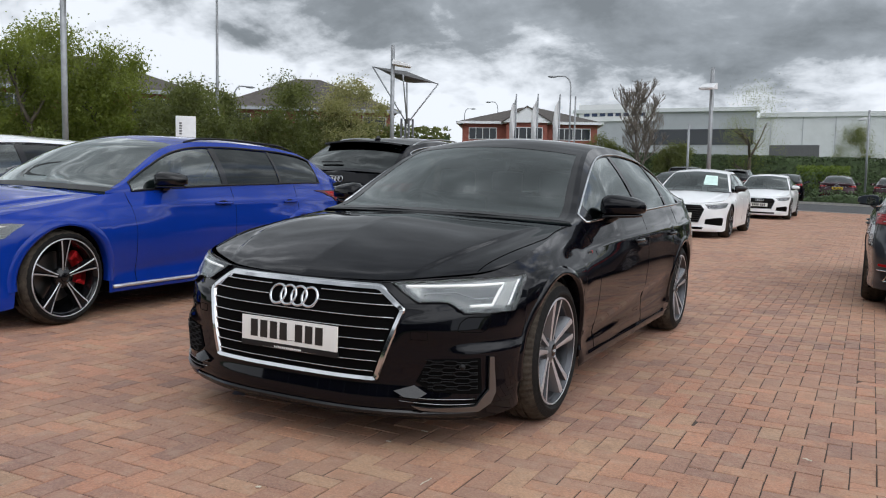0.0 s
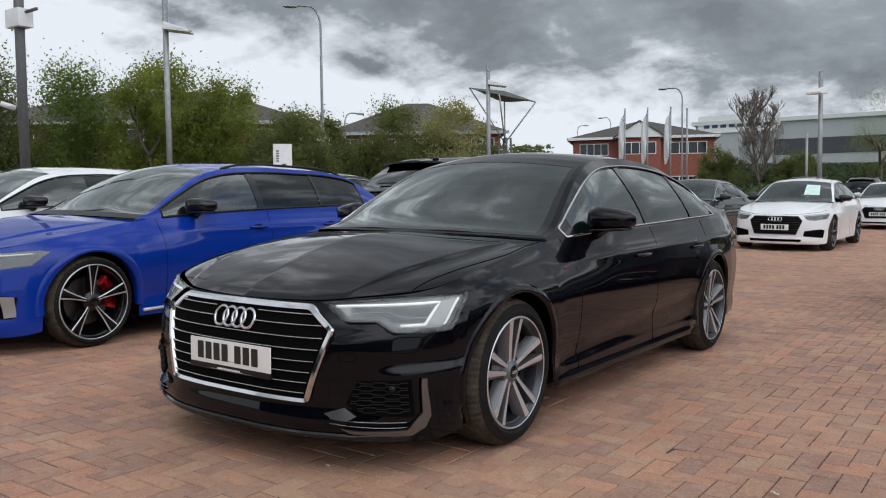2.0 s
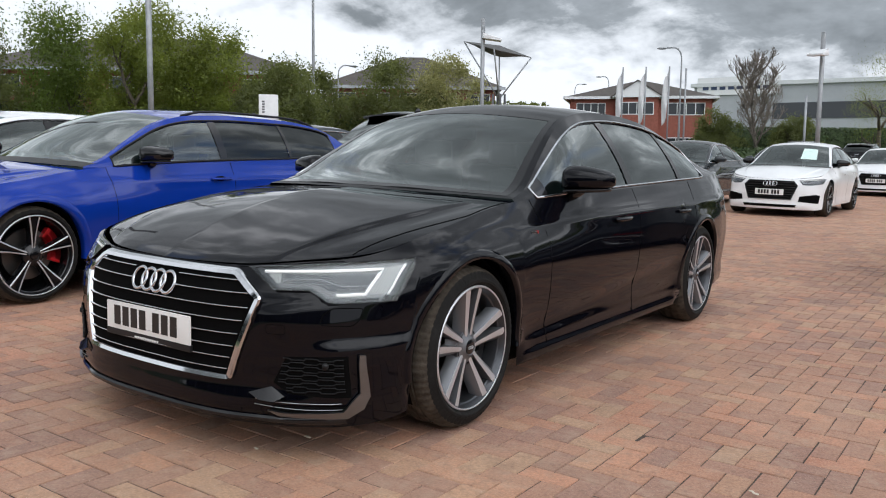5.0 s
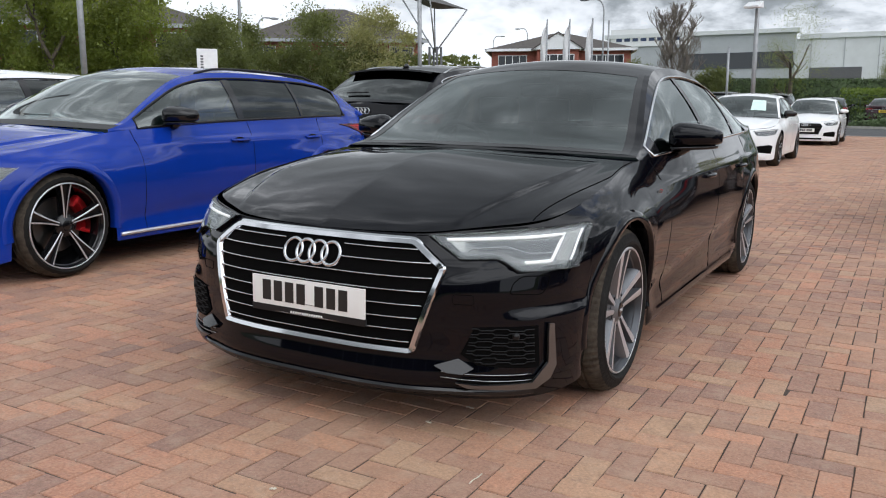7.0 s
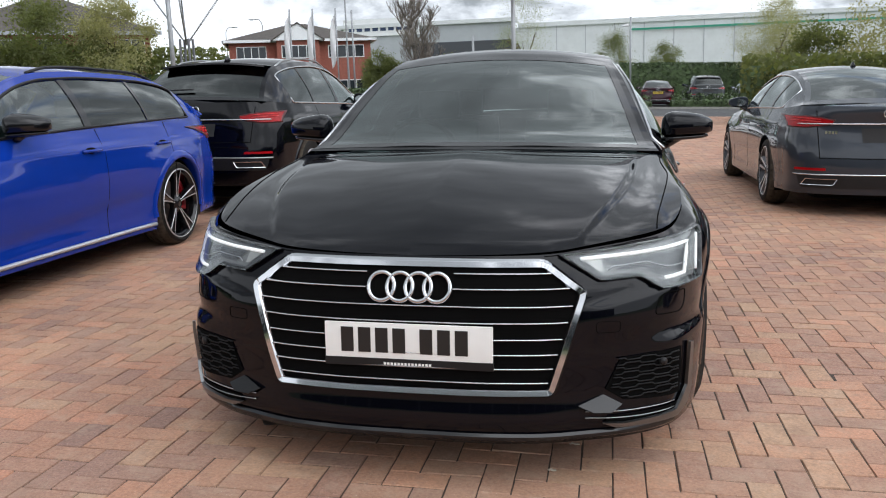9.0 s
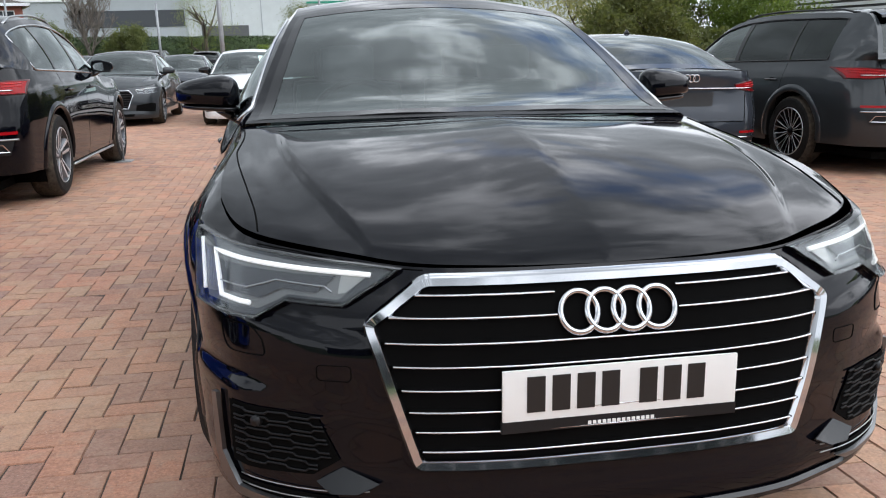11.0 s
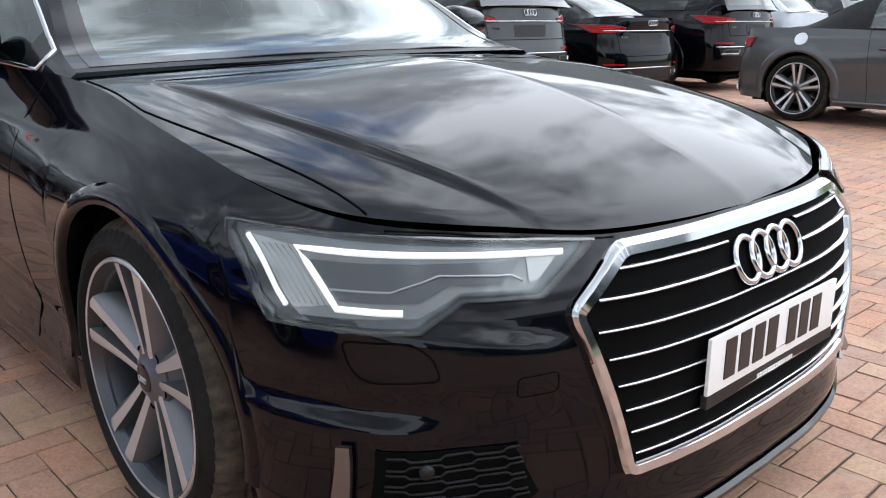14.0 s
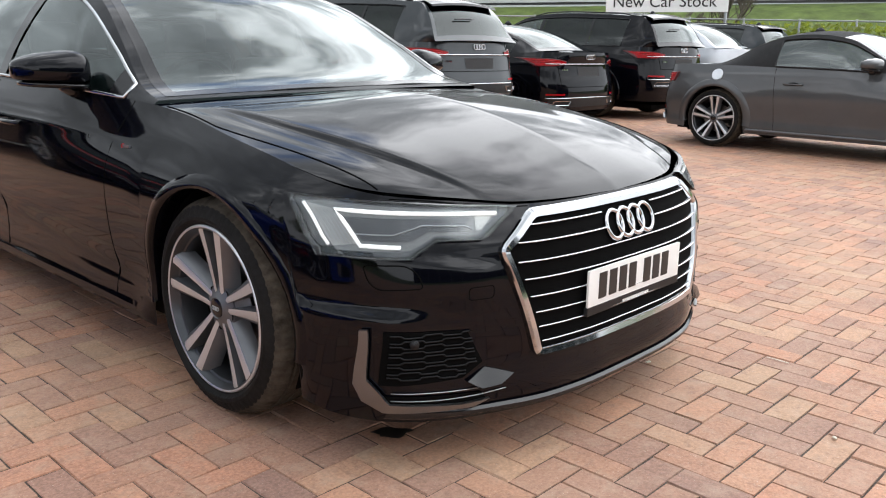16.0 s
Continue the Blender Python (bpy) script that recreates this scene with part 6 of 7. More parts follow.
def feather_flag(x, y, top, label):
    g = at_ground(x, y)
    T = thing("feather_flag", Matrix.Translation(g), label, "flag", "white flags")
    h = top - g.z
    bm = bmesh.new()
    tube(bm, [(0, 0, 0), (0, 0, h)], .05, 8)
    part("flag_pole", bm, STEEL, T)
    bm = bmesh.new()
    rows = []
    for i in range(13):
        u = i / 12
        wd = 0.44 * (0.15 + 0.85 * math.sin(math.pi * min(1, u * 0.62 + 0.12)))
        rows.append([(-wd * j / 5 - .06, .12 * math.sin(u * 5 + j * .9), h - .2 - 3.1 * u - .55 * j / 5) for j in range(6)])
    grid(bm, rows)
    thicken(bm, .008)
    part("flag_cloth", bm, FLAGM, T)


for fx, fy in ((-19.8, 50.0), (-18.4, 50.5), (-17.0, 51.0)):
    feather_flag(fx, fy, 7.15, "white feather flag on a grey pole")
pole("flag_post", -16.0, 51.3, 7.0, .12, "grey post without a flag", category="post")


def box_sign(x, y, w, d, z0, z1, label, turn=0.0):
    g = at_ground(x, y)
    T = thing("totem_sign", Matrix.Translation(g) @ Matrix.Rotation(turn, 4, "Z"), label, "sign")
    bm = bmesh.new()
    box(bm, -w / 2, w / 2, -d / 2, d / 2, -.02, z1 - g.z, .02)
    part("sign_panel", bm, WHITEP, T, angle=30)
    bm = bmesh.new()
    for i in range(5):
        box(bm, -w * .34, -w * .20, -d / 2 - .004, -d / 2, z1 - g.z - .50 + i * .07, z1 - g.z - .455 + i * .07)
    tagged(part("sign_bars", bm, DKSTEEL, T, smooth=False), kind="stuff")


box_sign(-14.45, 13.35, .52, .2, 0, 2.76, "slim white totem sign with small dark marks", radians(48))
box_sign(-13.2, 3.4, 1.2, .25, 0, 2.95, "large white totem sign", radians(60))


# ---- buildings
def hip_roof(bm, x0, x1, y0, y1, z0, z1, over=.5):
    a, b_, c, d = (x0 - over, y0 - over, z0), (x1 + over, y0 - over, z0), (x1 + over, y1 + over, z0), (x0 - over, y1 + over, z0)
    run = (y1 - y0) / 2 + over
    e, f = (x0 - over + run, (y0 + y1) / 2, z1), (x1 + over - run, (y0 + y1) / 2, z1)
    v = [bm.verts.new(p) for p in (a, b_, c, d, e, f)]
    for q in ((0, 1, 5, 4), (1, 2, 5), (2, 3, 4, 5), (3, 0, 4), (3, 2, 1, 0)):
        bm.faces.new([v[i] for i in q])


def window_unit(H, x, z, w, h, y, panes=2):
    bm = bmesh.new()
    box(bm, x - w / 2, x + w / 2, y - .06, y + .05, z - h / 2, z + h / 2)
    win = part("window", bm, WHITEP, H, smooth=False)
    for i in range(panes):
        bm = bmesh.new()
        x0 = x - w / 2 + .07 + (w - .07) * i / panes
        box(bm, x0, x0 + (w - .07) / panes - .07, y - .075, y - .05, z - h / 2 + .07, z + h / 2 - .07)
        part("pane", bm, DKGLASS, win, smooth=False)


def brick_office():
    m = Matrix.Translation((-26.2, 69.0, at_ground(-26, 69).z - .5)) @ Matrix.Rotation(radians(22), 4, "Z")
    H = thing("brick_office", m, "two-storey red brick office with a dark hipped roof", "building")
    bm = bmesh.new()
    box(bm, -6.2, 6.2, 0, 11, -.3, 5.9)
    part("wall", bm, WALLBRICK, H, smooth=False)
    bm = bmesh.new()
    hip_roof(bm, -6.2, 6.2, 0, 11, 5.9, 7.75, .55)
    part("roof", bm, TILE, H, smooth=False)
    bm = bmesh.new()
    box(bm, -6.75, 6.75, -.56, -.40, 5.72, 5.95)
    box(bm, -6.75, -6.6, -.56, 11.5, 5.72, 5.95)
    box(bm, 6.6, 6.75, -.56, 11.5, 5.72, 5.95)
    part("fascia", bm, WHITEP, H, smooth=False)
    # gabled porch
    bm = bmesh.new()
    box(bm, -2.1, 1.6, -1.1, 0, -.3, 5.9)
    part("porch_wall", bm, WALLBRICK, H, smooth=False)
    bm = bmesh.new()
    v = [bm.verts.new(p) for p in ((-2.5, -1.4, 5.8), (2.0, -1.4, 5.8), (-.25, -1.4, 7.2), (-2.5, 3, 5.8), (2.0, 3, 5.8), (-.25, 3, 7.2))]
    for q in ((0, 1, 2), (0, 2, 5, 3), (1, 4, 5, 2)):
        bm.faces.new([v[i] for i in q])
    part("porch_gable", bm, [WHITEP], H, smooth=False)
    bm = bmesh.new()
    v = [bm.verts.new(p) for p in ((-2.6, -1.5, 5.83), (2.1, -1.5, 5.83), (-.25, -1.5, 7.33), (-2.6, 3, 5.83), (2.1, 3, 5.83), (-.25, 3, 7.33))]
    for q in ((0, 2, 5, 3), (1, 4, 5, 2)):
        bm.faces.new([v[i] for i in q])
    thicken(bm, .1)
    part("porch_roof", bm, TILE, H, smooth=False)
    for z in (4.85, 1.8):
        for x, w in ((-4.3, 2.6), (-.25, 2.9), (4.0, 3.2)):
            window_unit(H, x, z, w, 1.1, 0.0 if abs(x) > 2 else -1.1, 4)
    for z in (4.85, 1.8):
        for yy in (3, 7):
            bm = bmesh.new()
            box(bm, 6.15, 6.27, yy - .9, yy + .9, z - .55, z + .55)
            w = part("window", bm, WHITEP, H, smooth=False)
            bm = bmesh.new()
            box(bm, 6.25, 6.285, yy - .8, yy + .8, z - .47, z + .47)
            part("pane", bm, DKGLASS, w, smooth=False)


brick_office()


def low_office(x, y, turn, w, d, eave, ridge, label):
    g = at_ground(x, y)
    H = thing("low_office", Matrix.Translation((x, y, g.z)) @ Matrix.Rotation(radians(turn), 4, "Z"), label, "building")
    bm = bmesh.new()
    box(bm, -w / 2, w / 2, 0, d, -.3, eave)
    part("wall", bm, WALLBRICK, H, smooth=False)
    bm = bmesh.new()
    hip_roof(bm, -w / 2, w / 2, 0, d, eave, ridge, .7)
    part("roof", bm, TILE, H, smooth=False)
    bm = bmesh.new()
    box(bm, -w / 2 - .75, w / 2 + .75, -.78, -.66, eave - .2, eave + .05)
    part("fascia", bm, CLAD, H, smooth=False)
    for i in range(5):
        window_unit(H, -w / 2 + w * (i + .5) / 5, eave - 1.0, w / 7, 1.1, 0, 2)


low_office(-47.6, 32.2, 42, 22, 14, 5.6, 8.6, "brick office with a wide dark hipped roof behind trees")
low_office(-37.0, 49.5, 36, 13, 11, 5.3, 8.2, "brick office with a hipped roof behind bushes")


def warehouse():
    H = thing("warehouse", Matrix.Translation((0, 132, 1.0)) @ Matrix.Rotation(radians(2), 4, "Z"), "long pale grey metal-clad warehouse", "building")
    def slab(name, x0, x1, y0, y1, z0, z1, m_):
        bm = bmesh.new()
        box(bm, x0, x1, y0, y1, z0, z1)
        return part(name, bm, m_, H, smooth=False)
    slab("wall", -42, 60, 2, 60, -2, 10.6, CLADW)
    slab("office_wall", -42, -14, 0, 2, -2, 11.5, CLAD)
    slab("window_band", -30, -14.2, -.1, 0, 6.4, 8.8, DKGLASS)
    slab("window_band", -30, -14.2, -.1, 0, 2.4, 4.6, DKGLASS)
    slab("roof_edge", -42.5, -13.5, -.5, 2.5, 11.5, 12.1, CLADW)
    slab("roof_edge", -13.5, 60.5, 1.7, 2.6, 10.6, 11.3, CLADW)
    slab("green_line", 4, 60, 1.6, 1.7, 9.4, 9.7, mat("green_trim", (.02, .25, .16), rough=.5))
    slab("dark_door", -12, -5, 1.8, 2, -1, 6.4, DKSTEEL)
    sgn = slab("sign_board", -41.5, -29, -.3, -.1, 10.2, 12.9, WHITEP)
    bm = bmesh.new()
    for i in range(8):
        box(bm, -40.6 + i * 1.3, -39.7 + i * 1.3, -.36, -.3, 11.0, 12.1)
    tagged(part("sign_bars", bm, mat("sign_blue", (.03, .05, .12), rough=.5), sgn, smooth=False), kind="stuff")
    for i in range(16):
        bm = bmesh.new()
        x = -12 + i * 4.5
        box(bm, x, x + .12, 1.9, 2, -1, 10.6)
        part("cladding_rib", bm, CLAD, H, smooth=False)


warehouse()


def louvred_building():
    """Slatted screen wall behind the grass bank."""
    H = thing("louvred_building", Matrix.Translation((26.5, 19.0, 0.2)) @ Matrix.Rotation(radians(-60), 4, "Z"), "low building clad in pale horizontal louvres", "building")
    bm = bmesh.new()
    box(bm, -16, 16, 0.3, 6, -.5, 6.0)
    part("wall", bm, DKSTEEL, H, smooth=False)
    for i in range(26):
        bm = bmesh.new()
        box(bm, -16, 16, 0.12, .30, .3 + i * .22, .42 + i * .22)
        part("louvre", bm, CLADW, H, smooth=False)


louvred_building()


def showroom():
    """An unseen glass-fronted building, added behind the first car's nose for paint and glass to reflect."""
    H = thing("showroom", Matrix.Translation((2.0, -24.0, 0.0)), "unseen low showroom added for reflections, with dark glass front and grey fascia", "building")
    def slab(name, x0, x1, y0, y1, z0, z1, m_):
        bm = bmesh.new()
        box(bm, x0, x1, y0, y1, z0, z1)
        return part(name, bm, m_, H, smooth=False)
    slab("wall", -22, 22, -14, -0.2, -1.5, 5.2, DKSTEEL)
    slab("fascia", -22.3, 22.3, -14.2, .3, 4.4, 5.8, CLAD)
    for i in range(14):
        slab("glass_panel", -21.8 + i * 3.12, -18.85 + i * 3.12, -.2, -.1, -.8, 4.4, DKGLASS)
        slab("mullion", -18.85 + i * 3.12, -18.68 + i * 3.12, -.2, 0, -.8, 4.4, STEEL)


showroom()


def banner():
    H = thing("banner_sign", Matrix.Translation((19.28, 10.10, 0.28)) @ Matrix.Rotation(radians(-59), 4, "Z"), "white banner reading New Car Stock on a fence", "sign")
    bm = bmesh.new()
    box(bm, -1.52, 1.75, -.02, .02, 1.22, 2.25, .005)
    part("banner_panel", bm, mat("banner_vinyl", (.86, .86, .86), rough=.5, vary=.04), H, smooth=False)
    for x in (-1.45, 1.7):
        bm = bmesh.new()
        tube(bm, [(x, .06, -1.2), (x, .06, 2.2)], .04, 8)
        part("post", bm, STEEL, H)
    cu = bpy.data.curves.new("words", "FONT")
    cu.body, cu.size, cu.align_x = "New Car Stock", .44, "CENTER"
    cu.extrude = .004
    ob = new("lettering", cu)
    ob.data.materials.append(INK)
    ob.parent = H
    ob.matrix_local = Matrix.Translation((0.05, -.026, 1.36)) @ Matrix.Rotation(math.pi / 2, 4, "X")
    bm = bmesh.new()
    for i in range(8):
        box(bm, -1.15 + i * .14, -1.04 + i * .14, -.03, -.022, 1.90, 2.05)
    tagged(part("name_bars", bm, INK, H, smooth=False), kind="stuff")
    bm = bmesh.new()
    for i in range(4):
        box(bm, .12 + i * .15, .24 + i * .15, -.03, -.022, 1.90, 2.05)
    tagged(part("brand_bars", bm, REDBRAKE, H, smooth=False), kind="stuff")


banner()


def rail_fence():
    F = thing("rail_fence", None, "low galvanised rail fence below the grass bank", "fence")
    a, b_ = Vector((16.5, 16.0, 0)), Vector((25.5, 1.0, 0))
    n = 12
    for i in range(n + 1):
        p = a.lerp(b_, i / n)
        g = at_ground(p.x, p.y)
        bm = bmesh.new()
        tube(bm, [(g.x, g.y, g.z - .1), (g.x, g.y, g.z + 2.0)], .03, 8)
        part("post", bm, STEEL, F)
    for z in (1.5, 1.95):
        bm = bmesh.new()
        tube(bm, [at_ground(a.lerp(b_, i / n).x, a.lerp(b_, i / n).y) + Vector((0, 0, z)) for i in range(n + 1)], .022, 8)
        part("rail", bm, STEEL, F)


rail_fence()


def a_stand():
    """Small metal stand beside the black sport utility car."""
    T = thing("floor_stand", lot(-2.62, 8.32), "thin metal floor stand with a flat foot", "stand")
    bm = bmesh.new()
    box(bm, -.10, .10, -.12, .12, 0, .012, .004)
    part("foot", bm, STEEL, T, smooth=False)
    bm = bmesh.new()
    tube(bm, [(0, 0, .01), (-.02, 0, .5), (-.05, 0, .95)], .012, 8)
    part("stem", bm, STEEL, T)


a_stand()


# ---- road, kerbs and banks
def road():
    bm = bmesh.new()
    grid(bm, [[LOT @ Vector((x, y, gz(x, y) + .004)) for x in np.linspace(-60, 60, 25)] for y in (33.0, 36, 39, 41.6)])
    tagged(part("road", bm, ASPHALT, None, "grey asphalt road beyond the car park", smooth=False), category="road", kind="structure")
    for i, (ya, yb) in enumerate(((32.86, 33.0), (41.6, 41.74))):
        bm = bmesh.new()
        rows = []
        for x in np.linspace(-60, 60, 41):
            z = gz(x, ya)
            h = .02 if i == 0 else .12
            rows.append([LOT @ Vector((x, ya, z - .03)), LOT @ Vector((x, ya, z + h)), LOT @ Vector((x, yb, z + h)), LOT @ Vector((x, yb, z - .03))])
        grid(bm, rows)
        tagged(part("kerb", bm, KERB, None, "concrete kerb along the road", smooth=False), category="kerb", kind="structure")
    bm = bmesh.new()
    grid(bm, [[LOT @ Vector((x, y, gz(x, y) + .006)) for x in np.linspace(-60, 60, 25)] for y in (41.75, 45, 50, 56, 60)])
    tagged(part("far_car_park", bm, ASPHALT, None, "asphalt parking beyond the road", smooth=False), category="pavement", kind="structure")
    bm = bmesh.new()
    rows = []
    for k in range(13):
        t = k / 12
        p = Vector((15.0, 30.0, 0)).lerp(Vector((30.0, -6.0, 0)), t)
        n = Vector((.923, .385, 0))
        rows.append([LOT @ (p + n * d + Vector((0, 0, gz(p.x, p.y) + z))) for d, z in ((0, -.06), (1.2, .3), (3.2, 1.5), (5.5, 2.45), (8.5, 2.95), (30, 3.2))])
    grid(bm, rows)
    tagged(part("grass_bank", bm, mat("bank_grass", (.10, .14, .03), rough=.95, vary=.45, scale=1.5, bump=.6, bump_scale=20), None, "sloping green grass bank"), category="grass", kind="structure")


road()


# ---- block paving, laid in herringbone
def brick_material():
    ma = bpy.data.materials.new("paving_brick")
    ma.use_nodes = True
    add, link = nodes_of(ma.node_tree)
    out, b_ = add("ShaderNodeOutputMaterial"), add("ShaderNodeBsdfPrincipled")
    geo, obi = add("ShaderNodeNewGeometry"), add("ShaderNodeObjectInfo")
    s = add("ShaderNodeMath")
    s.operation = "ADD"
    link(geo.outputs["Random Per Island"], s.inputs[0])
    link(obi.outputs["Random"], s.inputs[1])
    fr = add("ShaderNodeMath")
    fr.operation = "FRACT"
    link(s.outputs[0], fr.inputs[0])
    ramp = add("ShaderNodeValToRGB")
    link(fr.outputs[0], ramp.inputs[0])
    e = ramp.color_ramp.elements
    e[0].position, e[0].color = 0.0, (.31, .180, .138, 1)
    e[1].position, e[1].color = 1.0, (.45, .285, .185, 1)
    for p, c in ((.10, (.34, .195, .145, 1)), (.24, (.375, .207, .147, 1)), (.45, (.41, .225, .152, 1)), (.62, (.445, .232, .150, 1)), (.78, (.50, .245, .155, 1)), (.88, (.46, .265, .17, 1))):
        n = e.new(p)
        n.color = c
    pos = geo.outputs["Position"]
    def nz(scale, detail=5.0):
        n = add("ShaderNodeTexNoise", Scale=scale, Detail=detail, Roughness=.65)
        link(pos, n.inputs["Vector"])
        return n.outputs["Fac"]
    def mixc(kind, fac, a, b2):
        n = add("ShaderNodeMix")
        n.data_type, n.blend_type = "RGBA", kind
        if isinstance(fac, float):
            n.inputs[0].default_value = fac
        else:
            link(fac, n.inputs[0])
        link(a, n.inputs[6])
        if isinstance(b2, tuple):
            n.inputs[7].default_value = b2
        else:
            link(b2, n.inputs[7])
        return n.outputs[2]
    def rng_(fac, a, c, lo, hi):
        n = add("ShaderNodeMapRange")
        link(fac, n.inputs[0])
        for i, v in enumerate((a, c, lo, hi)):
            n.inputs[i + 1].default_value = v
        return n.outputs[0]
    col = mixc("MULTIPLY", 1.0, ramp.outputs[0], add_grey(add, link, rng_(nz(1.1), .3, .7, .74, 1.08)))
    col = mixc("MULTIPLY", 1.0, col, add_grey(add, link, rng_(nz(95.0, 3.0), .3, .7, .72, 1.26)))
    col = mixc("MIX", rng_(nz(.55), .45, .68, 0.0, .4), col, (.46, .29, .175, 1))
    col = mixc("MIX", rng_(nz(11.0), .50, .72, 0.0, .55), col, (.43, .31, .225, 1))
    col = mixc("MIX", rng_(nz(23.0), .54, .72, 0.0, .5), col, (.21, .125, .095, 1))
    col = mixc("MIX", rng_(nz(2.2), .56, .74, 0.0, .5), col, (.17, .105, .08, 1))
    col = mixc("MIX", rng_(nz(160.0, 2.0), .66, .74, 0.0, .6), col, (.60, .50, .42, 1))
    link(col, b_.inputs["Base Color"])
    link(rng_(nz(30.0), .3, .7, .62, .88), b_.inputs["Roughness"])
    bp = add("ShaderNodeBump", Strength=.5, Distance=.004)
    link(nz(130.0, 6.0), bp.inputs["Height"])
    link(bp.outputs[0], b_.inputs["Normal"])
    link(b_.outputs[0], out.inputs[0])
    return ma


def add_grey(add, link, value):
    n = add("ShaderNodeCombineColor")
    for i in range(3):
        link(value, n.inputs[i])
    return n.outputs[0]


def paving():
    U, XO, YO = .1019, .925, -.302
    na, nb = 314, 400
    oa, ob_ = 146, 75
    X0, Y0 = XO - oa * U, YO - ob_ * U
    X1, Y1 = X0 + na * U, Y0 + nb * U
    P = thing("pavement", LOT, "red block paving laid in herringbone", "pavement", kind="structure")
    joint = mat("joint_sand", (.055, .039, .030), rough=.95, vary=.35, scale=60, bump=.4, bump_scale=200)
    bm = bmesh.new()
    grid(bm, [[(x, y, gz(x, y) - .0040) for x in np.linspace(X0, X1, 65)] for y in np.linspace(Y0, Y1, 83)])
    part("joint_bed", bm, joint, P)
    brick = brick_material()
    rng = np.random.default_rng(5)
    A, B = np.meshgrid(np.arange(na), np.arange(nb), indexing="ij")
    k = (A - oa - B + ob_) % 4
    sel = (k == 0) | (k == 3)
    a, b_, kk = A[sel], B[sel], k[sel]
    hor = kk == 0
    x0, y0 = X0 + a * U, Y0 + b_ * U
    w = np.where(hor, 2 * U, U)
    d = np.where(hor, U, 2 * U)
    cx, cy = x0 + w / 2, y0 + d / 2
    hw, hd = w / 2 - .0008 - rng.uniform(0, .0012, len(w)), d / 2 - .0008 - rng.uniform(0, .0012, len(w))
    dist = np.hypot(cx + .3, cy + 1.75)
    order = np.argsort(dist)
    own = np.zeros(len(cx), bool)
    own[order[:296]] = True
    def corners(cx, cy, hw, hd, base_z, tilt):
        bev = .0026
        out = []
        for sx, sy in ((-1, -1), (1, -1), (1, 1), (-1, 1)):
            out.append(np.stack([cx + sx * (hw - bev), cy + sy * (hd - bev), base_z + tilt[0] * sx + tilt[1] * sy], -1))
        for sx, sy in ((-1, -1), (1, -1), (1, 1), (-1, 1)):
            out.append(np.stack([cx + sx * hw, cy + sy * hd, base_z + tilt[0] * sx + tilt[1] * sy - .006], -1))
        return np.stack(out, 1)
    ac, cc = np.maximum(0, cy - 2), np.maximum(0, cx - 1)
    fc = np.maximum(0, cy - 24)
    z = .003 * ac * ac / (ac + 1) + .011 * fc * fc / (fc + 3) - .012 * cc * cc / (cc + 1) + rng.normal(0, .0008, len(cx))
    tl = (rng.normal(0, .0006, len(cx)), rng.normal(0, .0006, len(cx)))
    V = corners(cx, cy, hw, hd, z, tl)
    V[:, :, :2] += rng.normal(0, .0009, (len(cx), 8, 2))
    V[:, :4, 2] += rng.normal(0, .0004, (len(cx), 4))
    F = np.array([(0, 1, 2, 3), (4, 5, 1, 0), (5, 6, 2, 1), (6, 7, 3, 2), (7, 4, 0, 3)])
    rest = ~own
    Vr = V[rest]
    n = len(Vr)
    me = bpy.data.meshes.new("laid_bricks")
    me.vertices.add(n * 8)
    me.vertices.foreach_set("co", Vr.reshape(-1).astype(np.float32))
    idx = (F[None] + 8 * np.arange(n)[:, None, None]).reshape(-1).astype(np.int32)
    me.loops.add(len(idx))
    me.loops.foreach_set("vertex_index", idx)
    me.polygons.add(n * 5)
    me.polygons.foreach_set("loop_start", (4 * np.arange(n * 5)).astype(np.int32))
    me.polygons.foreach_set("use_smooth", np.zeros(n * 5, bool))
    me.update(calc_edges=True)
    me.materials.append(brick)
    ob = new("laid_bricks", me)
    ob.parent = P
    tagged(ob, kind="stuff")
    # nearest blocks, each an object on one of two meshes
    shapes = []
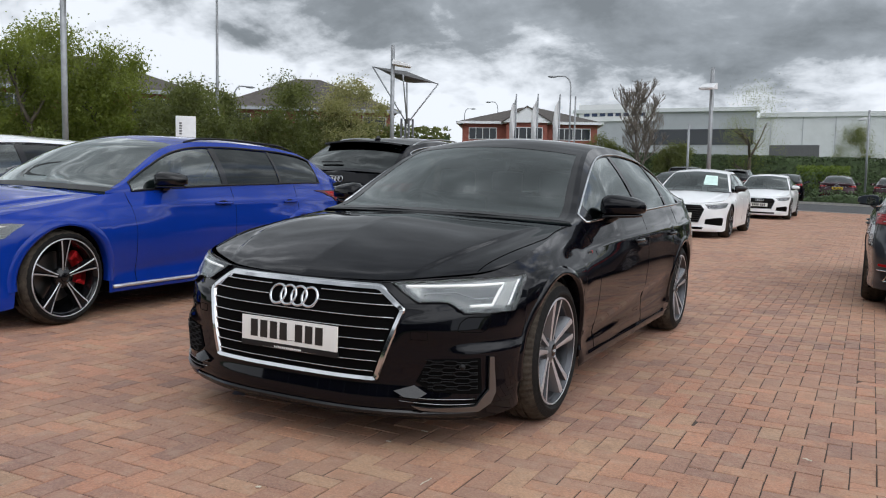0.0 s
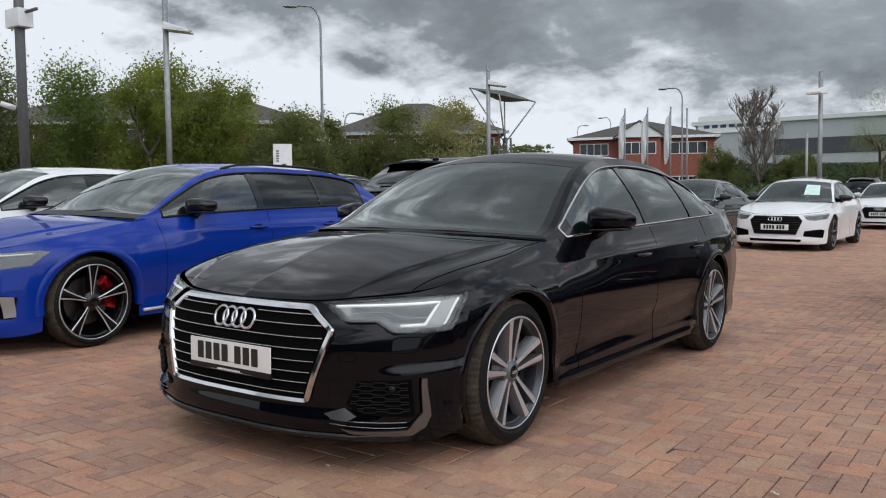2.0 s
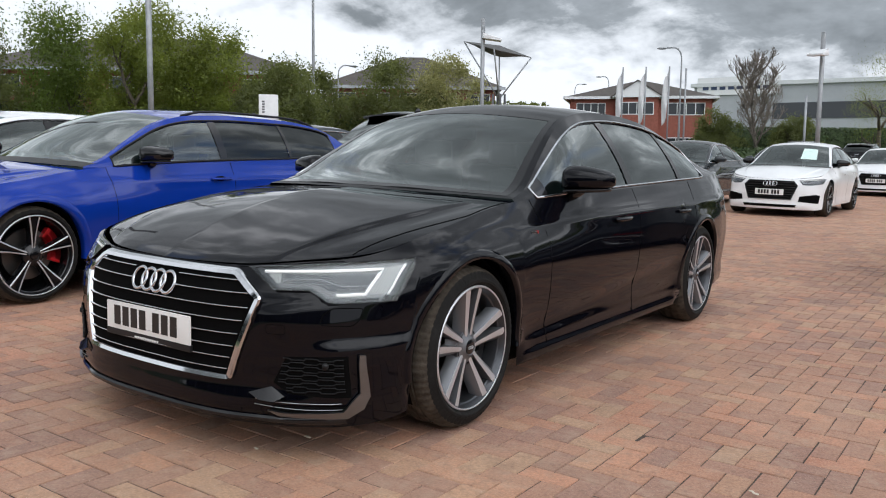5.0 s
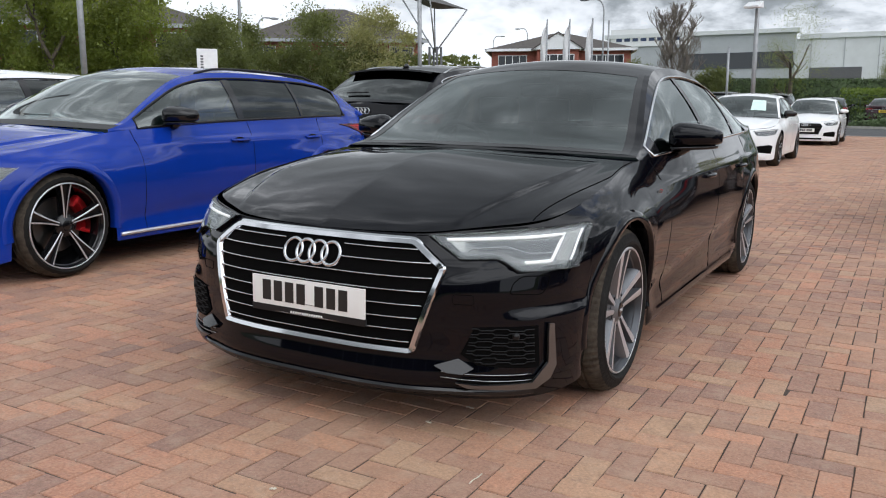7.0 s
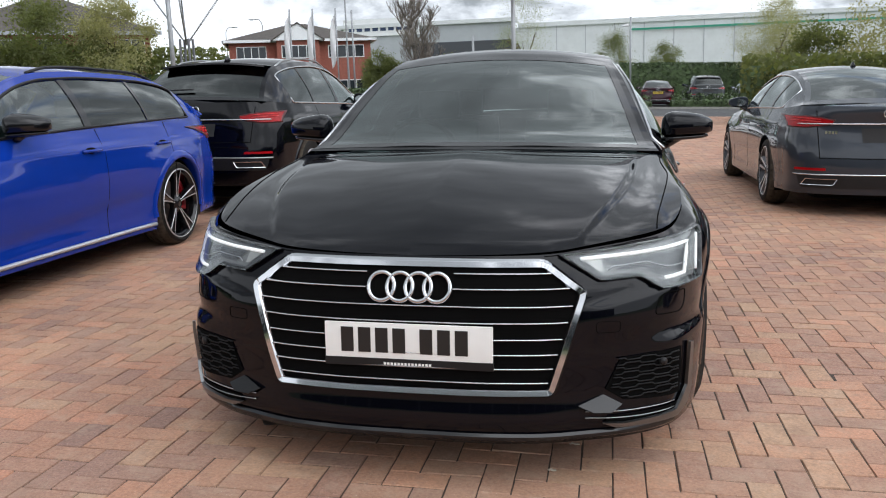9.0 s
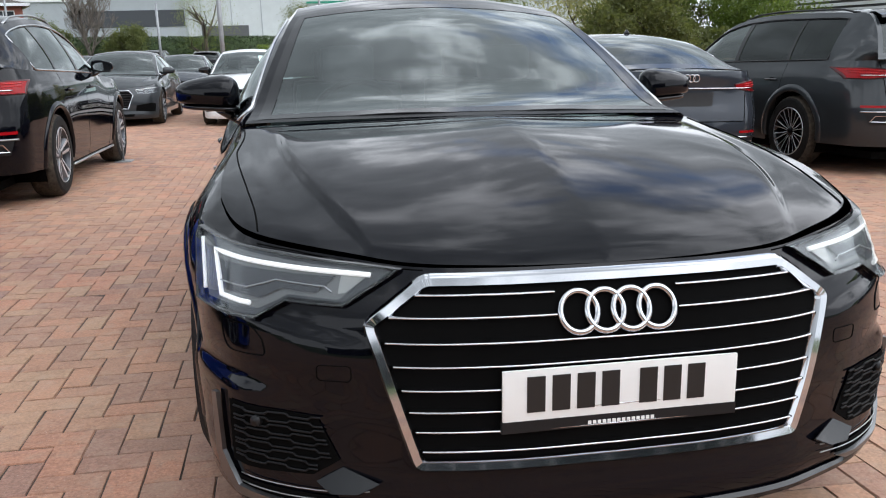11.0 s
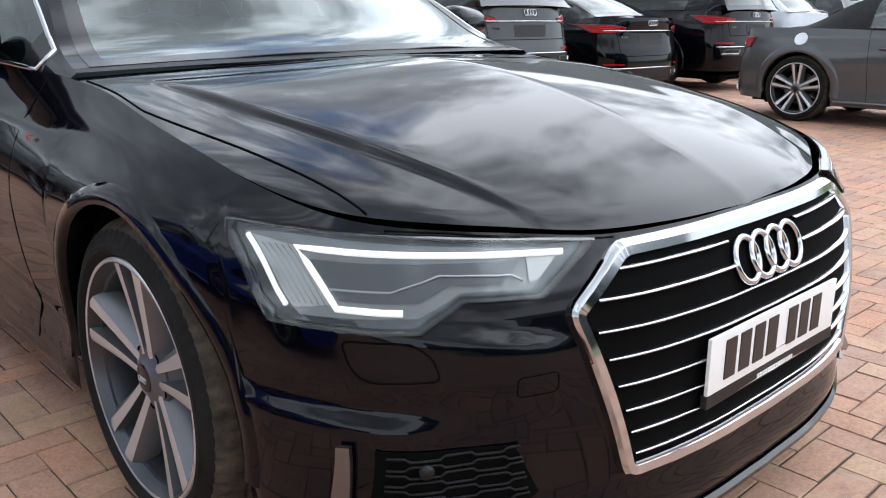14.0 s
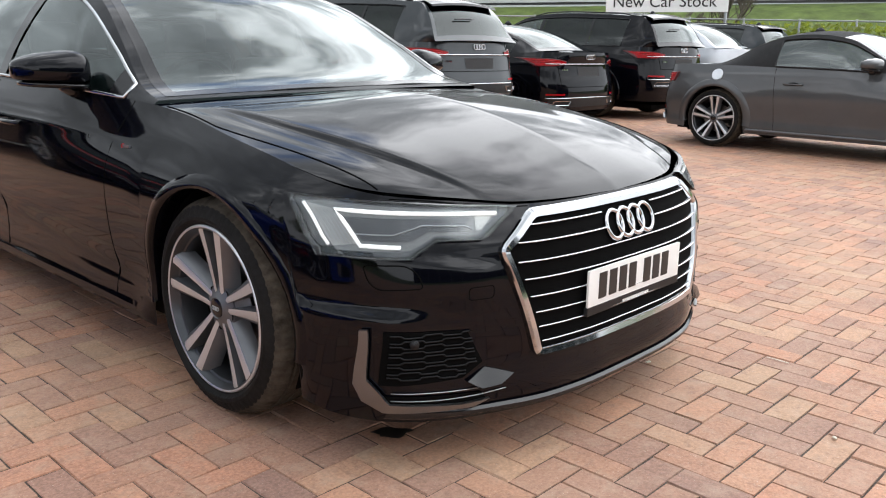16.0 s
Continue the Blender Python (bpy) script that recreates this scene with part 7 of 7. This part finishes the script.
    for ww, dd in ((2 * U, U),) * 5 + ((U, 2 * U),) * 5:
        v = corners(np.zeros(1), np.zeros(1), np.array([ww / 2 - .0014]), np.array([dd / 2 - .0014]), np.zeros(1), (np.zeros(1), np.zeros(1)))[0] + np.concatenate([rng.normal(0, .0010, (8, 2)), rng.normal(0, .0003, (8, 1))], 1)
        me = bpy.data.meshes.new("brick")
        me.from_pydata([tuple(p) for p in v], [], [tuple(int(i) for i in f) for f in F])
        me.polygons.foreach_set("use_smooth", np.zeros(5, bool))
        me.materials.append(brick)
        shapes.append(me)
    for i in np.nonzero(own)[0]:
        o = new("brick", shapes[int(rng.integers(5)) + (0 if hor[i] else 5)])
        o.parent = P
        o.matrix_local = Matrix.Translation((cx[i], cy[i], z[i])) @ Euler((float(tl[1][i]) * 12, float(-tl[0][i]) * 12, 0)).to_matrix().to_4x4()


paving()


SCRAPS = ((.795, -1.07, 88, .042), (2.08, .06, -23, .02), (.49, -.52, 5, .016), (.428, -.737, 5, .011), (.293, -1.455, 60, .008))


def litter():
    """A dark oil drip and pale scraps on the blocks."""
    oil = mat("oil_stain", (.02, .015, .012), rough=.35)
    bm = bmesh.new()
    c = bm.verts.new((0, 0, 0))
    ring = [bm.verts.new((.055 * (1 + .25 * math.sin(3 * t) + .12 * math.sin(7 * t)) * math.cos(t), .035 * (1 + .2 * math.sin(4 * t)) * math.sin(t), 0)) for t in (2 * math.pi * i / 24 for i in range(24))]
    for i in range(24):
        bm.faces.new((c, ring[i], ring[(i + 1) % 24]))
    st = part("oil_spot", bm, oil, None, "small dark oil spot on the paving")
    st.matrix_world = LOT @ pose(-.635, -.487, .0045, 0, 0, -40)
    tagged(st, category="stain")
    for x, y, r, l in SCRAPS:
        bm = bmesh.new()
        w = .0028 if l > .03 else .006
        tube(bm, [(-l, 0, .003), (-l * .4, w * .8, .004), (l * .3, -w * .5, .0035), (l, w * .3, .003)], w, 6, flat=.35)
        o = part("twig" if l > .03 else "leaf_scrap", bm, mat("pale_twig", (.6, .55, .45), rough=.8), None, "pale dry twig on the paving" if l > .03 else "small pale scrap of leaf on the paving")
        o.matrix_world = LOT @ pose(x, y, .002, 0, 0, r)
        tagged(o, category="debris", group="scraps on the paving")


litter()
